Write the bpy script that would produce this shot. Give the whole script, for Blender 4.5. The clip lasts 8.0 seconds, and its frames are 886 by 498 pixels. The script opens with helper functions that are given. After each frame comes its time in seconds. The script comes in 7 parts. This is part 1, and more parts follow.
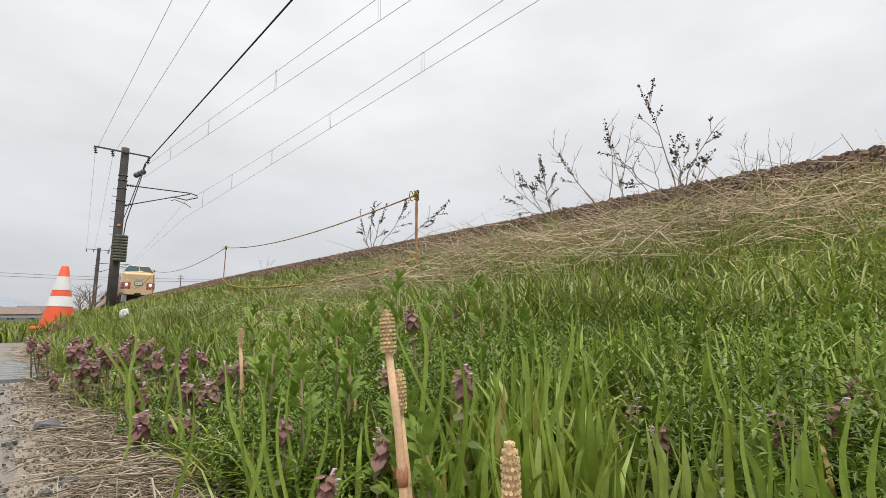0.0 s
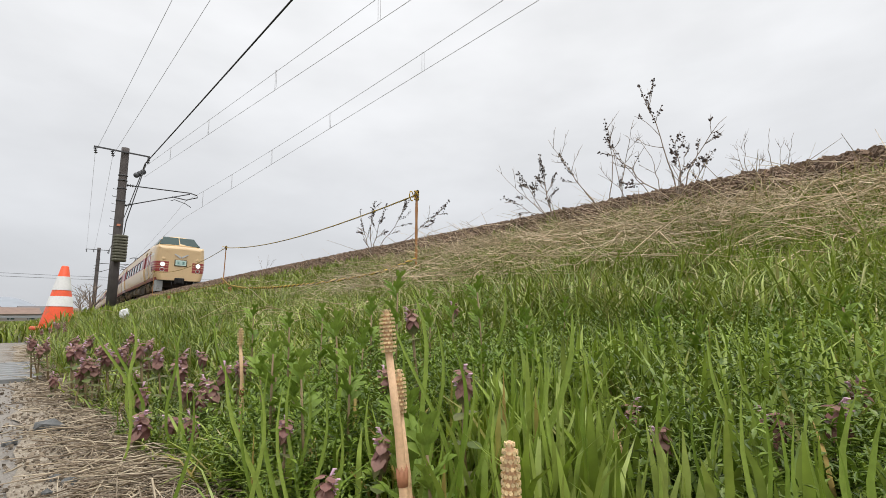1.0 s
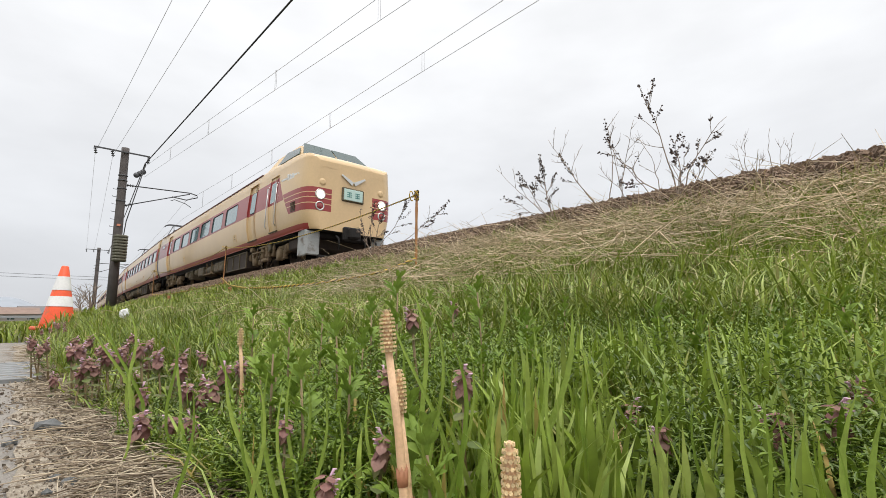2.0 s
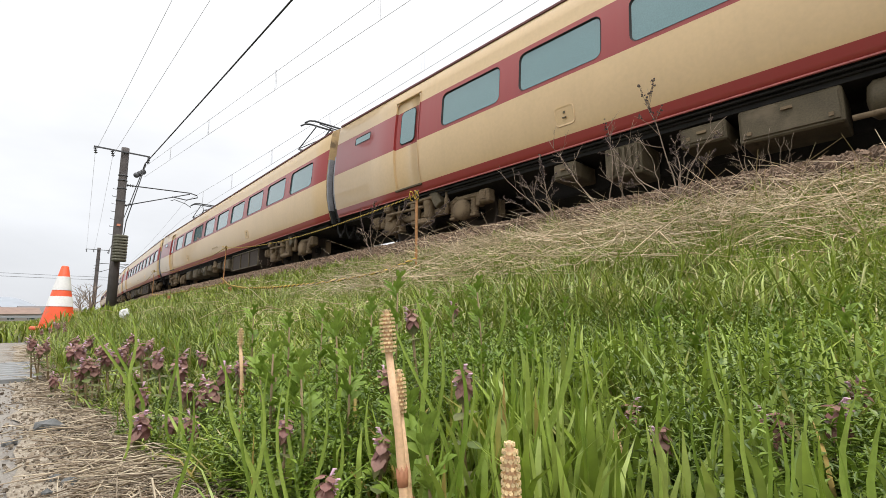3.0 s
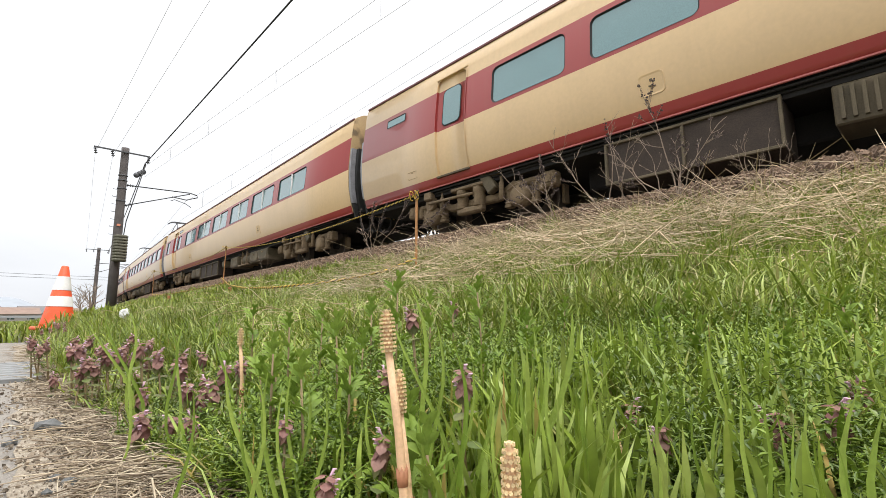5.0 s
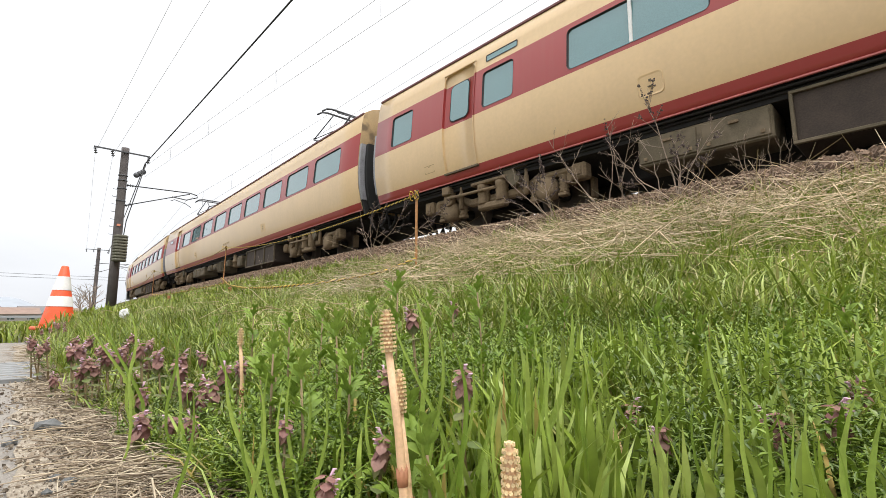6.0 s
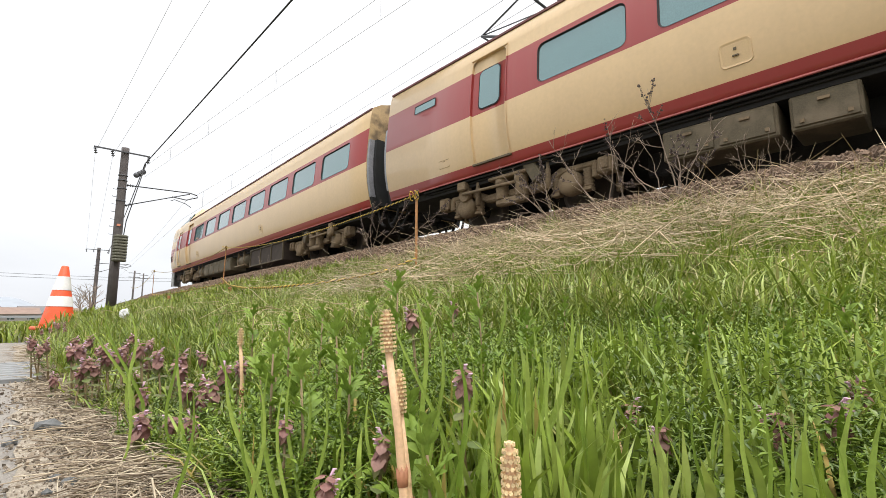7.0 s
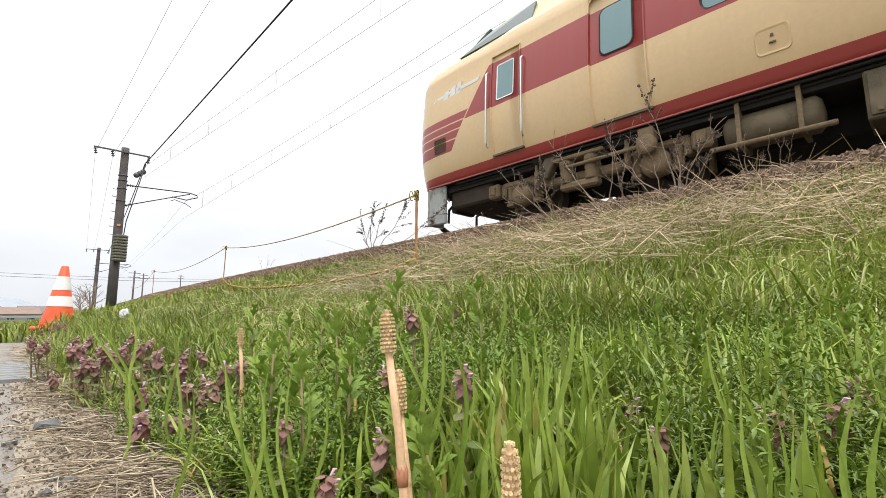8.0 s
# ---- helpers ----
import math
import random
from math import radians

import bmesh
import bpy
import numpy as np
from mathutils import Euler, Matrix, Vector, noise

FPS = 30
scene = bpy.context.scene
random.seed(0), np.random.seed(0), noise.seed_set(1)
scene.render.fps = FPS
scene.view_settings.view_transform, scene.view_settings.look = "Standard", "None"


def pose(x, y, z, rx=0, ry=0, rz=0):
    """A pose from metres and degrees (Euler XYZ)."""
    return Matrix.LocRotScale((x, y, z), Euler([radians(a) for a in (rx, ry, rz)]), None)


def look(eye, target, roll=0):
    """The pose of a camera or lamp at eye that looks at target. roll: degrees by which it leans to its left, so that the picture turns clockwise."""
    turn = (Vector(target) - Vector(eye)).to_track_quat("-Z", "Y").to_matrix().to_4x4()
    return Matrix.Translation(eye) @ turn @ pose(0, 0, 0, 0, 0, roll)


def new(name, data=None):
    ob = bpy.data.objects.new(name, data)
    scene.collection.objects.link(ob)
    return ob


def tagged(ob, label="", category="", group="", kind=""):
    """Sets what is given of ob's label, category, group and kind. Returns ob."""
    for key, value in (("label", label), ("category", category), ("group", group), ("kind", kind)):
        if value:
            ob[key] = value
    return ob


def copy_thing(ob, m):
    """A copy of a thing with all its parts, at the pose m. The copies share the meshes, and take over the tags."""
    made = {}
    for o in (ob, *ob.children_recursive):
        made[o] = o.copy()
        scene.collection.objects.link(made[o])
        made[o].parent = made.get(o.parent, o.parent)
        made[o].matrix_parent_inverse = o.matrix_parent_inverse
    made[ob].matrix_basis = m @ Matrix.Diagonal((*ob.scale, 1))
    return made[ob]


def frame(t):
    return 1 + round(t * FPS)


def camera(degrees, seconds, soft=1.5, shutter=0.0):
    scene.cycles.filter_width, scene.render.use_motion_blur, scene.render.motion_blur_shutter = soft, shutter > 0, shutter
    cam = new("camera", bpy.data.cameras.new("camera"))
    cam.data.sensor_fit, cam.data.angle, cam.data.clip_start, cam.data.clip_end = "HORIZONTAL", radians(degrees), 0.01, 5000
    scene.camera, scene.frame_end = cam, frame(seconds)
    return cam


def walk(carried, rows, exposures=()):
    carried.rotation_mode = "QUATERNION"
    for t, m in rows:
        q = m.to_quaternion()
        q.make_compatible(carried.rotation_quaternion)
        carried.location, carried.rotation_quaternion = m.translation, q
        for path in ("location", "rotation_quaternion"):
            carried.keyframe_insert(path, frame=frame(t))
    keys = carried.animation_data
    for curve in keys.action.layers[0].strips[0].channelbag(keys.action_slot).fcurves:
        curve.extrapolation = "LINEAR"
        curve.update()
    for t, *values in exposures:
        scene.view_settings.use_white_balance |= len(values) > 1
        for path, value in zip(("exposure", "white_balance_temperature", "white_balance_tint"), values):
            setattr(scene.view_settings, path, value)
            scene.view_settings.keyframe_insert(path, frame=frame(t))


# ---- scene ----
# ---------------------------------------------------------------- camera
EYE_Z = 0.22
SECONDS = 8.0
cam = camera(86.73, SECONDS, soft=0.7)
STAND = look((0, 0, EYE_Z), (0.67532, 0.72342, EYE_Z + 0.14359), roll=-0.366)
walk(cam, [(0.0, STAND), (SECONDS, STAND)],
     exposures=[(0.0, -0.25), (1.4, -0.23), (2.1, -0.08), (2.8, 0.06), (3.5, 0.19), (4.0, 0.25), (4.7, 0.3), (7.5, 0.3), (8.0, 0.26)])

# ---------------------------------------------------------------- world and sun
world = bpy.data.worlds.new("overcast_sky")
scene.world = world
world.use_nodes = True
wn, wl = world.node_tree.nodes, world.node_tree.links
back = wn["Background"]
sky = wn.new("ShaderNodeTexSky")
sky.sky_type, sky.sun_disc = "NISHITA", False
sky.sun_elevation, sky.sun_rotation = radians(48), radians(200)
sky.altitude, sky.air_density, sky.dust_density = 50, 1.0, 4.0
coord = wn.new("ShaderNodeTexCoord")
split = wn.new("ShaderNodeSeparateXYZ")
wl.new(coord.outputs["Generated"], split.inputs[0])
ramp = wn.new("ShaderNodeValToRGB")          # overcast sky: the zenith is brighter than the horizon
ramp.color_ramp.elements[0].position, ramp.color_ramp.elements[0].color = 0.0, (7.4, 7.6, 8.0, 1)
ramp.color_ramp.elements[1].position, ramp.color_ramp.elements[1].color = 1.0, (27.5, 27.5, 27.5, 1)
for at_, col in ((0.25, (9.4, 9.55, 9.85, 1)), (0.5, (11.2, 11.3, 11.5, 1)), (0.64, (11.8, 11.9, 12.1, 1))):
    e = ramp.color_ramp.elements.new(at_)
    e.color = col
wl.new(split.outputs[2], ramp.inputs[0])
cloud = wn.new("ShaderNodeTexNoise")
cloud.inputs["Scale"].default_value, cloud.inputs["Detail"].default_value = 3.2, 5
stretch = wn.new("ShaderNodeMapping")
stretch.inputs["Scale"].default_value = (1.0, 1.0, 2.6)
wl.new(coord.outputs["Generated"], stretch.inputs[0])
wl.new(stretch.outputs[0], cloud.inputs["Vector"])
cr = wn.new("ShaderNodeMapRange")
cr.inputs["From Min"].default_value, cr.inputs["From Max"].default_value = 0.25, 0.75
cr.inputs["To Min"].default_value, cr.inputs["To Max"].default_value = 0.90, 1.10
wl.new(cloud.outputs["Fac"], cr.inputs[0])
veil = wn.new("ShaderNodeVectorMath")
veil.operation = "SCALE"
wl.new(ramp.outputs[0], veil.inputs[0])
wl.new(cr.outputs[0], veil.inputs["Scale"])
blend = wn.new("ShaderNodeMix")
blend.data_type = "RGBA"
blend.inputs[0].default_value = 0.93
wl.new(sky.outputs[0], blend.inputs[6])
wl.new(veil.outputs[0], blend.inputs[7])
wl.new(blend.outputs[2], back.inputs[0])
back.inputs[1].default_value = 0.1

sun = new("sun", bpy.data.lights.new("sun", "SUN"))
sun.data.energy, sun.data.angle, sun.data.color = 1.7, radians(22), (1.0, 0.97, 0.92)
sun.matrix_world = look((-3, -9, 30), (0, 0, 0))

# ---------------------------------------------------------------- materials


def lin(c):
    return (*c, 1.0)


def material(name, color, rough=0.7, metal=0.0, var=0.25, scale=6.0, bump=0.2, fine=60.0, spots=None, islands=0.0,
             see_through=0.0, spec=0.5, coat=0.0):
    """A procedural surface: a base colour that varies at two scales, fine relief, and wear."""
    m = bpy.data.materials.new(name)
    m.use_nodes = True
    n, l = m.node_tree.nodes, m.node_tree.links
    bsdf = n["Principled BSDF"]
    tc = n.new("ShaderNodeTexCoord")
    a = n.new("ShaderNodeTexNoise")
    a.inputs["Scale"].default_value, a.inputs["Detail"].default_value = scale, 6
    b = n.new("ShaderNodeTexNoise")
    b.inputs["Scale"].default_value, b.inputs["Detail"].default_value = fine, 4
    for t in (a, b):
        l.new(tc.outputs["Object"], t.inputs["Vector"])
    add = n.new("ShaderNodeMath")
    add.operation = "ADD"
    l.new(a.outputs["Fac"], add.inputs[0])
    l.new(b.outputs["Fac"], add.inputs[1])
    rng = n.new("ShaderNodeMapRange")
    rng.inputs["From Min"].default_value, rng.inputs["From Max"].default_value = 0.7, 1.3
    rng.inputs["To Min"].default_value, rng.inputs["To Max"].default_value = 1 - var, 1 + var
    l.new(add.outputs[0], rng.inputs[0])
    value = rng.outputs[0]
    if islands:
        geo = n.new("ShaderNodeNewGeometry")
        r2 = n.new("ShaderNodeMapRange")
        r2.inputs["To Min"].default_value, r2.inputs["To Max"].default_value = 1 - islands, 1 + islands
        l.new(geo.outputs["Random Per Island"], r2.inputs[0])
        mul = n.new("ShaderNodeMath")
        mul.operation = "MULTIPLY"
        l.new(value, mul.inputs[0])
        l.new(r2.outputs[0], mul.inputs[1])
        value = mul.outputs[0]
    sc = n.new("ShaderNodeVectorMath")
    sc.operation = "SCALE"
    sc.inputs[0].default_value = color
    l.new(value, sc.inputs["Scale"])
    out_color = sc.outputs[0]
    if spots:
        other, amount, size = spots
        v = n.new("ShaderNodeTexNoise")
        v.inputs["Scale"].default_value, v.inputs["Detail"].default_value = size, 8
        l.new(tc.outputs["Object"], v.inputs["Vector"])
        vr = n.new("ShaderNodeMapRange")
        vr.inputs["From Min"].default_value, vr.inputs["From Max"].default_value = 0.62 - amount * 0.3, 0.72 - amount * 0.2
        l.new(v.outputs["Fac"], vr.inputs[0])
        mx = n.new("ShaderNodeMix")
        mx.data_type = "RGBA"
        l.new(vr.outputs[0], mx.inputs[0])
        l.new(out_color, mx.inputs[6])
        mx.inputs[7].default_value = lin(other)
        out_color = mx.outputs[2]
    l.new(out_color, bsdf.inputs["Base Color"])
    bsdf.inputs["Roughness"].default_value = rough
    bsdf.inputs["Metallic"].default_value = metal
    bsdf.inputs["Specular IOR Level"].default_value = spec
    bsdf.inputs["Coat Weight"].default_value = coat
    if bump:
        bp = n.new("ShaderNodeBump")
        bp.inputs["Strength"].default_value = bump
        bp.inputs["Distance"].default_value = 0.02
        l.new(add.outputs[0], bp.inputs["Height"])
        l.new(bp.outputs[0], bsdf.inputs["Normal"])
    if see_through:
        tr = n.new("ShaderNodeBsdfTranslucent")
        l.new(out_color, tr.inputs["Color"])
        ms = n.new("ShaderNodeMixShader")
        ms.inputs[0].default_value = see_through
        l.new(bsdf.outputs[0], ms.inputs[1])
        l.new(tr.outputs[0], ms.inputs[2])
        l.new(ms.outputs[0], n["Material Output"].inputs["Surface"])
    return m


def leafy(name, colors, rough=0.45, see_through=0.42):
    """Leaves: each piece takes its own tone between the colours, a little light shines through."""
    m = material(name, (1, 1, 1), rough, var=0.38, scale=1.6, bump=0.0, fine=45, see_through=see_through, spec=0.5)
    n, l = m.node_tree.nodes, m.node_tree.links
    geo = n.new("ShaderNodeNewGeometry")
    rp = n.new("ShaderNodeValToRGB")
    el = rp.color_ramp.elements
    el[0].color, el[1].color = lin(colors[0]), lin(colors[-1])
    for i, c in enumerate(colors[1:-1]):
        el.new((i + 1) / (len(colors) - 1)).color = lin(c)
    l.new(geo.outputs["Random Per Island"], rp.inputs[0])
    scale_node = [x for x in n if x.bl_idname == "ShaderNodeVectorMath"][0]
    l.new(rp.outputs[0], scale_node.inputs[0])
    return m


CREAM, MAROON = (0.71, 0.505, 0.275), (0.33, 0.042, 0.038)


def livery(name, cab):
    """Cream railcar paint with two dark red bands; the cab end has a slanted band and red lamp panels."""
    m = material(name, CREAM, 0.33, var=0.045, scale=1.4, bump=0.01, fine=18, spec=0.5, coat=0.25)
    n, l = m.node_tree.nodes, m.node_tree.links
    tc = n.new("ShaderNodeTexCoord")
    sp = n.new("ShaderNodeSeparateXYZ")
    l.new(tc.outputs["Object"], sp.inputs[0])

    def op(kind, a, b=0.0):
        q = n.new("ShaderNodeMath")
        q.operation = kind
        for i, v in enumerate((a, b)):
            if isinstance(v, (int, float)):
                q.inputs[i].default_value = v
            else:
                l.new(v, q.inputs[i])
        return q.outputs[0]

    x, y, z = sp.outputs
    z = op("ADD", z, 0.0)
    low = op("LESS_THAN", z, 1.066)
    mid = op("MULTIPLY", op("GREATER_THAN", z, 1.905), op("LESS_THAN", z, 2.708))
    red = op("MAXIMUM", low, mid)
    if cab:
        s = op("ADD", y, END_LENGTH / 2)                       # metres behind the nose
        slant = op("ADD", op("MULTIPLY", z, 0.66), 0.15)
        behind = op("GREATER_THAN", s, slant)
        mid = op("MULTIPLY", mid, behind)
        side = op("GREATER_THAN", op("ABSOLUTE", x), 0.66)
        panel = op("MULTIPLY", op("MULTIPLY", op("GREATER_THAN", z, 1.42), op("LESS_THAN", z, 2.07)),
                   op("MULTIPLY", side, op("LESS_THAN", s, op("SUBTRACT", slant, 0.03))))
        for h in (1.62, 1.78, 1.92):
            line = op("LESS_THAN", op("ABSOLUTE", op("SUBTRACT", z, h)), 0.011)
            panel = op("MULTIPLY", panel, op("SUBTRACT", 1.0, line))
        low = op("MULTIPLY", low, op("GREATER_THAN", s, 0.16))
        red = op("MAXIMUM", op("MAXIMUM", low, mid), panel)
    bsdf = n["Principled BSDF"]
    base = bsdf.inputs["Base Color"].links[0].from_socket
    mx = n.new("ShaderNodeMix")
    mx.data_type = "RGBA"
    l.new(red, mx.inputs[0])
    l.new(base, mx.inputs[6])
    mx.inputs[7].default_value = lin(MAROON)
    # rain streaks and brake dust
    st = n.new("ShaderNodeTexNoise")
    mp = n.new("ShaderNodeMapping")
    mp.inputs["Scale"].default_value = (1.0, 7.0, 0.5)
    l.new(tc.outputs["Object"], mp.inputs[0])
    l.new(mp.outputs[0], st.inputs["Vector"])
    st.inputs["Scale"].default_value, st.inputs["Detail"].default_value = 1.6, 6
    sr = n.new("ShaderNodeMapRange")
    sr.inputs["From Min"].default_value, sr.inputs["From Max"].default_value = 0.5, 0.9
    sr.inputs["To Max"].default_value = 0.08
    l.new(st.outputs["Fac"], sr.inputs[0])
    dirt = n.new("ShaderNodeMix")
    dirt.data_type = "RGBA"
    l.new(sr.outputs[0], dirt.inputs[0])
    l.new(mx.outputs[2], dirt.inputs[6])
    dirt.inputs[7].default_value = (0.28, 0.19, 0.11, 1)
    l.new(dirt.outputs[2], bsdf.inputs["Base Color"])
    return m


END_LENGTH, MID_LENGTH = 19.95, 20.5
M_LIVERY = livery("cream_and_red_paint", False)
M_CAB = livery("cream_and_red_cab_paint", True)
M_CREAM = material("cream_paint", CREAM, 0.42, var=0.05, scale=2, bump=0.02)
M_MAROON = material("dark_red_paint", MAROON, 0.33, coat=0.25, var=0.08, scale=3, bump=0.02)
M_GUTTER = material("dark_red_gutter", (0.15, 0.05, 0.05), 0.6, var=0.2, scale=4, bump=0.05)
M_LIP = material("worn_pale_red_lip", (0.42, 0.115, 0.105), 0.5, var=0.2, scale=5, bump=0.05)
M_ROOF = material("grey_roof_paint", (0.13, 0.125, 0.12), 0.8, var=0.3, scale=3, bump=0.1)
M_GLASS = material("tinted_window_glass", (0.115, 0.235, 0.25), 0.06, var=0.12, scale=0.8, bump=0.0, spec=0.9, coat=0.6)
M_SCREEN = material("windscreen_glass", (0.03, 0.06, 0.055), 0.18, var=0.08, scale=1, bump=0.0, spec=0.25, coat=0.0)
M_RUBBER = material("black_rubber", (0.02, 0.02, 0.02), 0.8, var=0.2, bump=0.1)
M_GRIME = material("brake_dust_brown_metal", (0.19, 0.135, 0.078), 0.85, var=0.3, scale=5, bump=0.25, fine=40,
                   spots=((0.23, 0.165, 0.095), 0.4, 4))
M_PANEL = material("dark_brown_recessed_panel", (0.045, 0.031, 0.022), 0.8, var=0.3, scale=5, bump=0.15)
M_BOX = material("dusty_dark_equipment_paint", (0.10, 0.078, 0.043), 0.7, var=0.25, scale=4, bump=0.15,
                 spots=((0.16, 0.122, 0.074), 0.35, 3))
M_UNDER = material("black_underframe", (0.018, 0.016, 0.015), 0.9, var=0.3, bump=0.2)
M_STEEL = material("worn_wheel_steel", (0.10, 0.08, 0.065), 0.6, metal=0.3, var=0.2, bump=0.05)
M_RUST = material("rusty_rail_steel", (0.14, 0.07, 0.04), 0.75, metal=0.3, var=0.3, bump=0.2)
M_SILVER = material("bare_aluminium_trim", (0.62, 0.62, 0.60), 0.35, metal=0.85, var=0.1, bump=0.02)
M_WHITE = material("white_paint", (0.78, 0.78, 0.76), 0.5, var=0.08, bump=0.03)
M_SKIRT = material("grey_skirt_paint", (0.36, 0.37, 0.36), 0.6, var=0.15, bump=0.05, spots=((0.16, 0.13, 0.10), 0.3, 4))
M_POLE = material("weathered_dark_concrete", (0.115, 0.10, 0.095), 0.85, var=0.25, scale=2, bump=0.2)
M_IRON = material("galvanised_dark_iron", (0.10, 0.10, 0.105), 0.6, metal=0.5, var=0.25, bump=0.1)
M_WIRE = material("weathered_copper_wire", (0.38, 0.37, 0.37), 0.6, metal=0.4, var=0.1, bump=0.0)
M_CABLE = material("black_cable_sheath", (0.02, 0.02, 0.022), 0.6, var=0.1, bump=0.0)
M_SLEEPER = material("concrete_sleeper", (0.22, 0.20, 0.18), 0.9, var=0.25, bump=0.3)
M_STONE = material("brown_ballast_stone", (0.185, 0.125, 0.084), 0.9, var=0.3, scale=25, bump=0.35, fine=200, islands=0.45)
M_ORANGE = material("orange_cone_plastic", (0.86, 0.105, 0.03), 0.45, var=0.08, scale=8, bump=0.05,
                    spots=((0.62, 0.16, 0.07), 0.15, 14))
M_REFLECT = material("white_reflective_sleeve", (0.74, 0.73, 0.71), 0.5, var=0.08, scale=10, bump=0.08)
M_BAMBOO = material("dry_bamboo", (0.42, 0.20, 0.075), 0.6, var=0.25, scale=14, bump=0.1)
M_ROPE_Y = material("yellow_rope", (0.55, 0.36, 0.06), 0.8, var=0.2, scale=40, bump=0.3)
M_ROPE_K = material("black_rope", (0.07, 0.055, 0.035), 0.8, var=0.2, scale=40, bump=0.3)
M_TAPE = material("orange_plastic_tape", (0.70, 0.27, 0.16), 0.5, var=0.15, bump=0.05)
M_SOIL = material("soil_with_straw_litter", (0.06, 0.047, 0.028), 0.95, var=0.35, scale=7, bump=0.6, fine=90,
                  spots=((0.06, 0.085, 0.02), 0.5, 5))
M_PATH = material("worn_concrete_path", (0.245, 0.222, 0.195), 0.9, var=0.24, scale=5, bump=0.4, fine=220,
                  spots=((0.21, 0.18, 0.145), 0.25, 3))
M_GRATE = material("galvanised_grating", (0.22, 0.225, 0.225), 0.75, metal=0.0, var=0.15, bump=0.05)
M_PEBBLE = material("grey_brown_gravel", (0.24, 0.195, 0.145), 0.9, var=0.25, scale=40, bump=0.3, islands=0.5)
M_DARKSTONE = material("dark_grey_rock", (0.12, 0.122, 0.12), 0.85, var=0.3, scale=30, bump=0.4)
M_GRASS = leafy("fresh_grass", [(0.11, 0.18, 0.018), (0.19, 0.28, 0.03), (0.27, 0.365, 0.05), (0.34, 0.42, 0.09), (0.20, 0.30, 0.033), (0.16, 0.245, 0.03), (0.47, 0.32, 0.11)], 0.38, 0.17)
M_GRASS_FINE = leafy("slope_grass", [(0.075, 0.11, 0.009), (0.18, 0.235, 0.019), (0.295, 0.355, 0.042), (0.13, 0.19, 0.014), (0.225, 0.30, 0.026), (0.42, 0.35, 0.16)], 0.42, 0.14)
M_WEED = leafy("leafy_weed", [(0.055, 0.098, 0.010), (0.125, 0.195, 0.020), (0.21, 0.295, 0.036), (0.085, 0.14, 0.014)], 0.45, 0.12)
M_STRAW = leafy("dry_straw", [(0.41, 0.305, 0.19), (0.61, 0.48, 0.32), (0.74, 0.61, 0.44), (0.50, 0.37, 0.24)], 0.7, 0.2)
M_LITTER = leafy("brown_litter", [(0.24, 0.18, 0.12), (0.40, 0.32, 0.22), (0.55, 0.46, 0.33), (0.17, 0.125, 0.085), (0.33, 0.26, 0.18)], 0.8, 0.1)
M_PETAL = leafy("dead_nettle_flower", [(0.62, 0.38, 0.50), (0.74, 0.55, 0.64)], 0.6, 0.3)
M_NETTLE_STEM = material("dead_nettle_stem", (0.25, 0.18, 0.09), 0.6, var=0.2, bump=0.05)
M_HORSETAIL = material("horsetail_stem", (0.66, 0.43, 0.25), 0.6, var=0.15, scale=30, bump=0.1, fine=300)
M_CONE_SCALE = material("horsetail_spore_cone", (0.66, 0.50, 0.27), 0.75, var=0.25, scale=60, bump=0.2, fine=400, islands=0.25)
M_SHEATH = material("horsetail_sheath", (0.32, 0.14, 0.07), 0.7, var=0.3, scale=60, bump=0.1)
M_TWIG = material("dry_weed_stalk", (0.27, 0.205, 0.155), 0.85, var=0.3, scale=20, bump=0.2)
M_SEED = material("dry_seed_head", (0.07, 0.05, 0.045), 0.9, var=0.3, scale=40, bump=0.3, islands=0.4)

# ---------------------------------------------------------------- mesh helpers


def mesh_object(name, bm, mats, smooth=False):
    me = bpy.data.meshes.new(name)
    bm.to_mesh(me)
    bm.free()
    for m in (mats if isinstance(mats, (list, tuple)) else [mats]):
        me.materials.append(m)
    if smooth:
        me.polygons.foreach_set("use_smooth", [True] * len(me.polygons))
    return new(name, me)


def part(name, bm, mat, parent, label="", smooth=False):
    ob = mesh_object(name, bm, mat, smooth)
    ob.parent = parent
    return tagged(ob, label)


def share(name, me, parent, m=None, label=""):
    ob = new(name, me)
    ob.parent = parent
    if m is not None:
        ob.matrix_basis = m
    return tagged(ob, label)


def stuff(name, verts, faces, mat, label, category, smooth=True, parent=None):
    me = bpy.data.meshes.new(name)
    me.from_pydata(verts, [], faces)
    me.materials.append(mat)
    if smooth:
        me.polygons.foreach_set("use_smooth", [True] * len(me.polygons))
    ob = new(name, me)
    ob.parent = parent
    return tagged(ob, label, category if parent is None else "", kind="stuff")


def thing(name, label, category, m=None, group="", kind=""):
    ob = new(name)
    ob.empty_display_size = 0.1
    if m is not None:
        ob.matrix_basis = m
    return tagged(ob, label, category, group, kind)


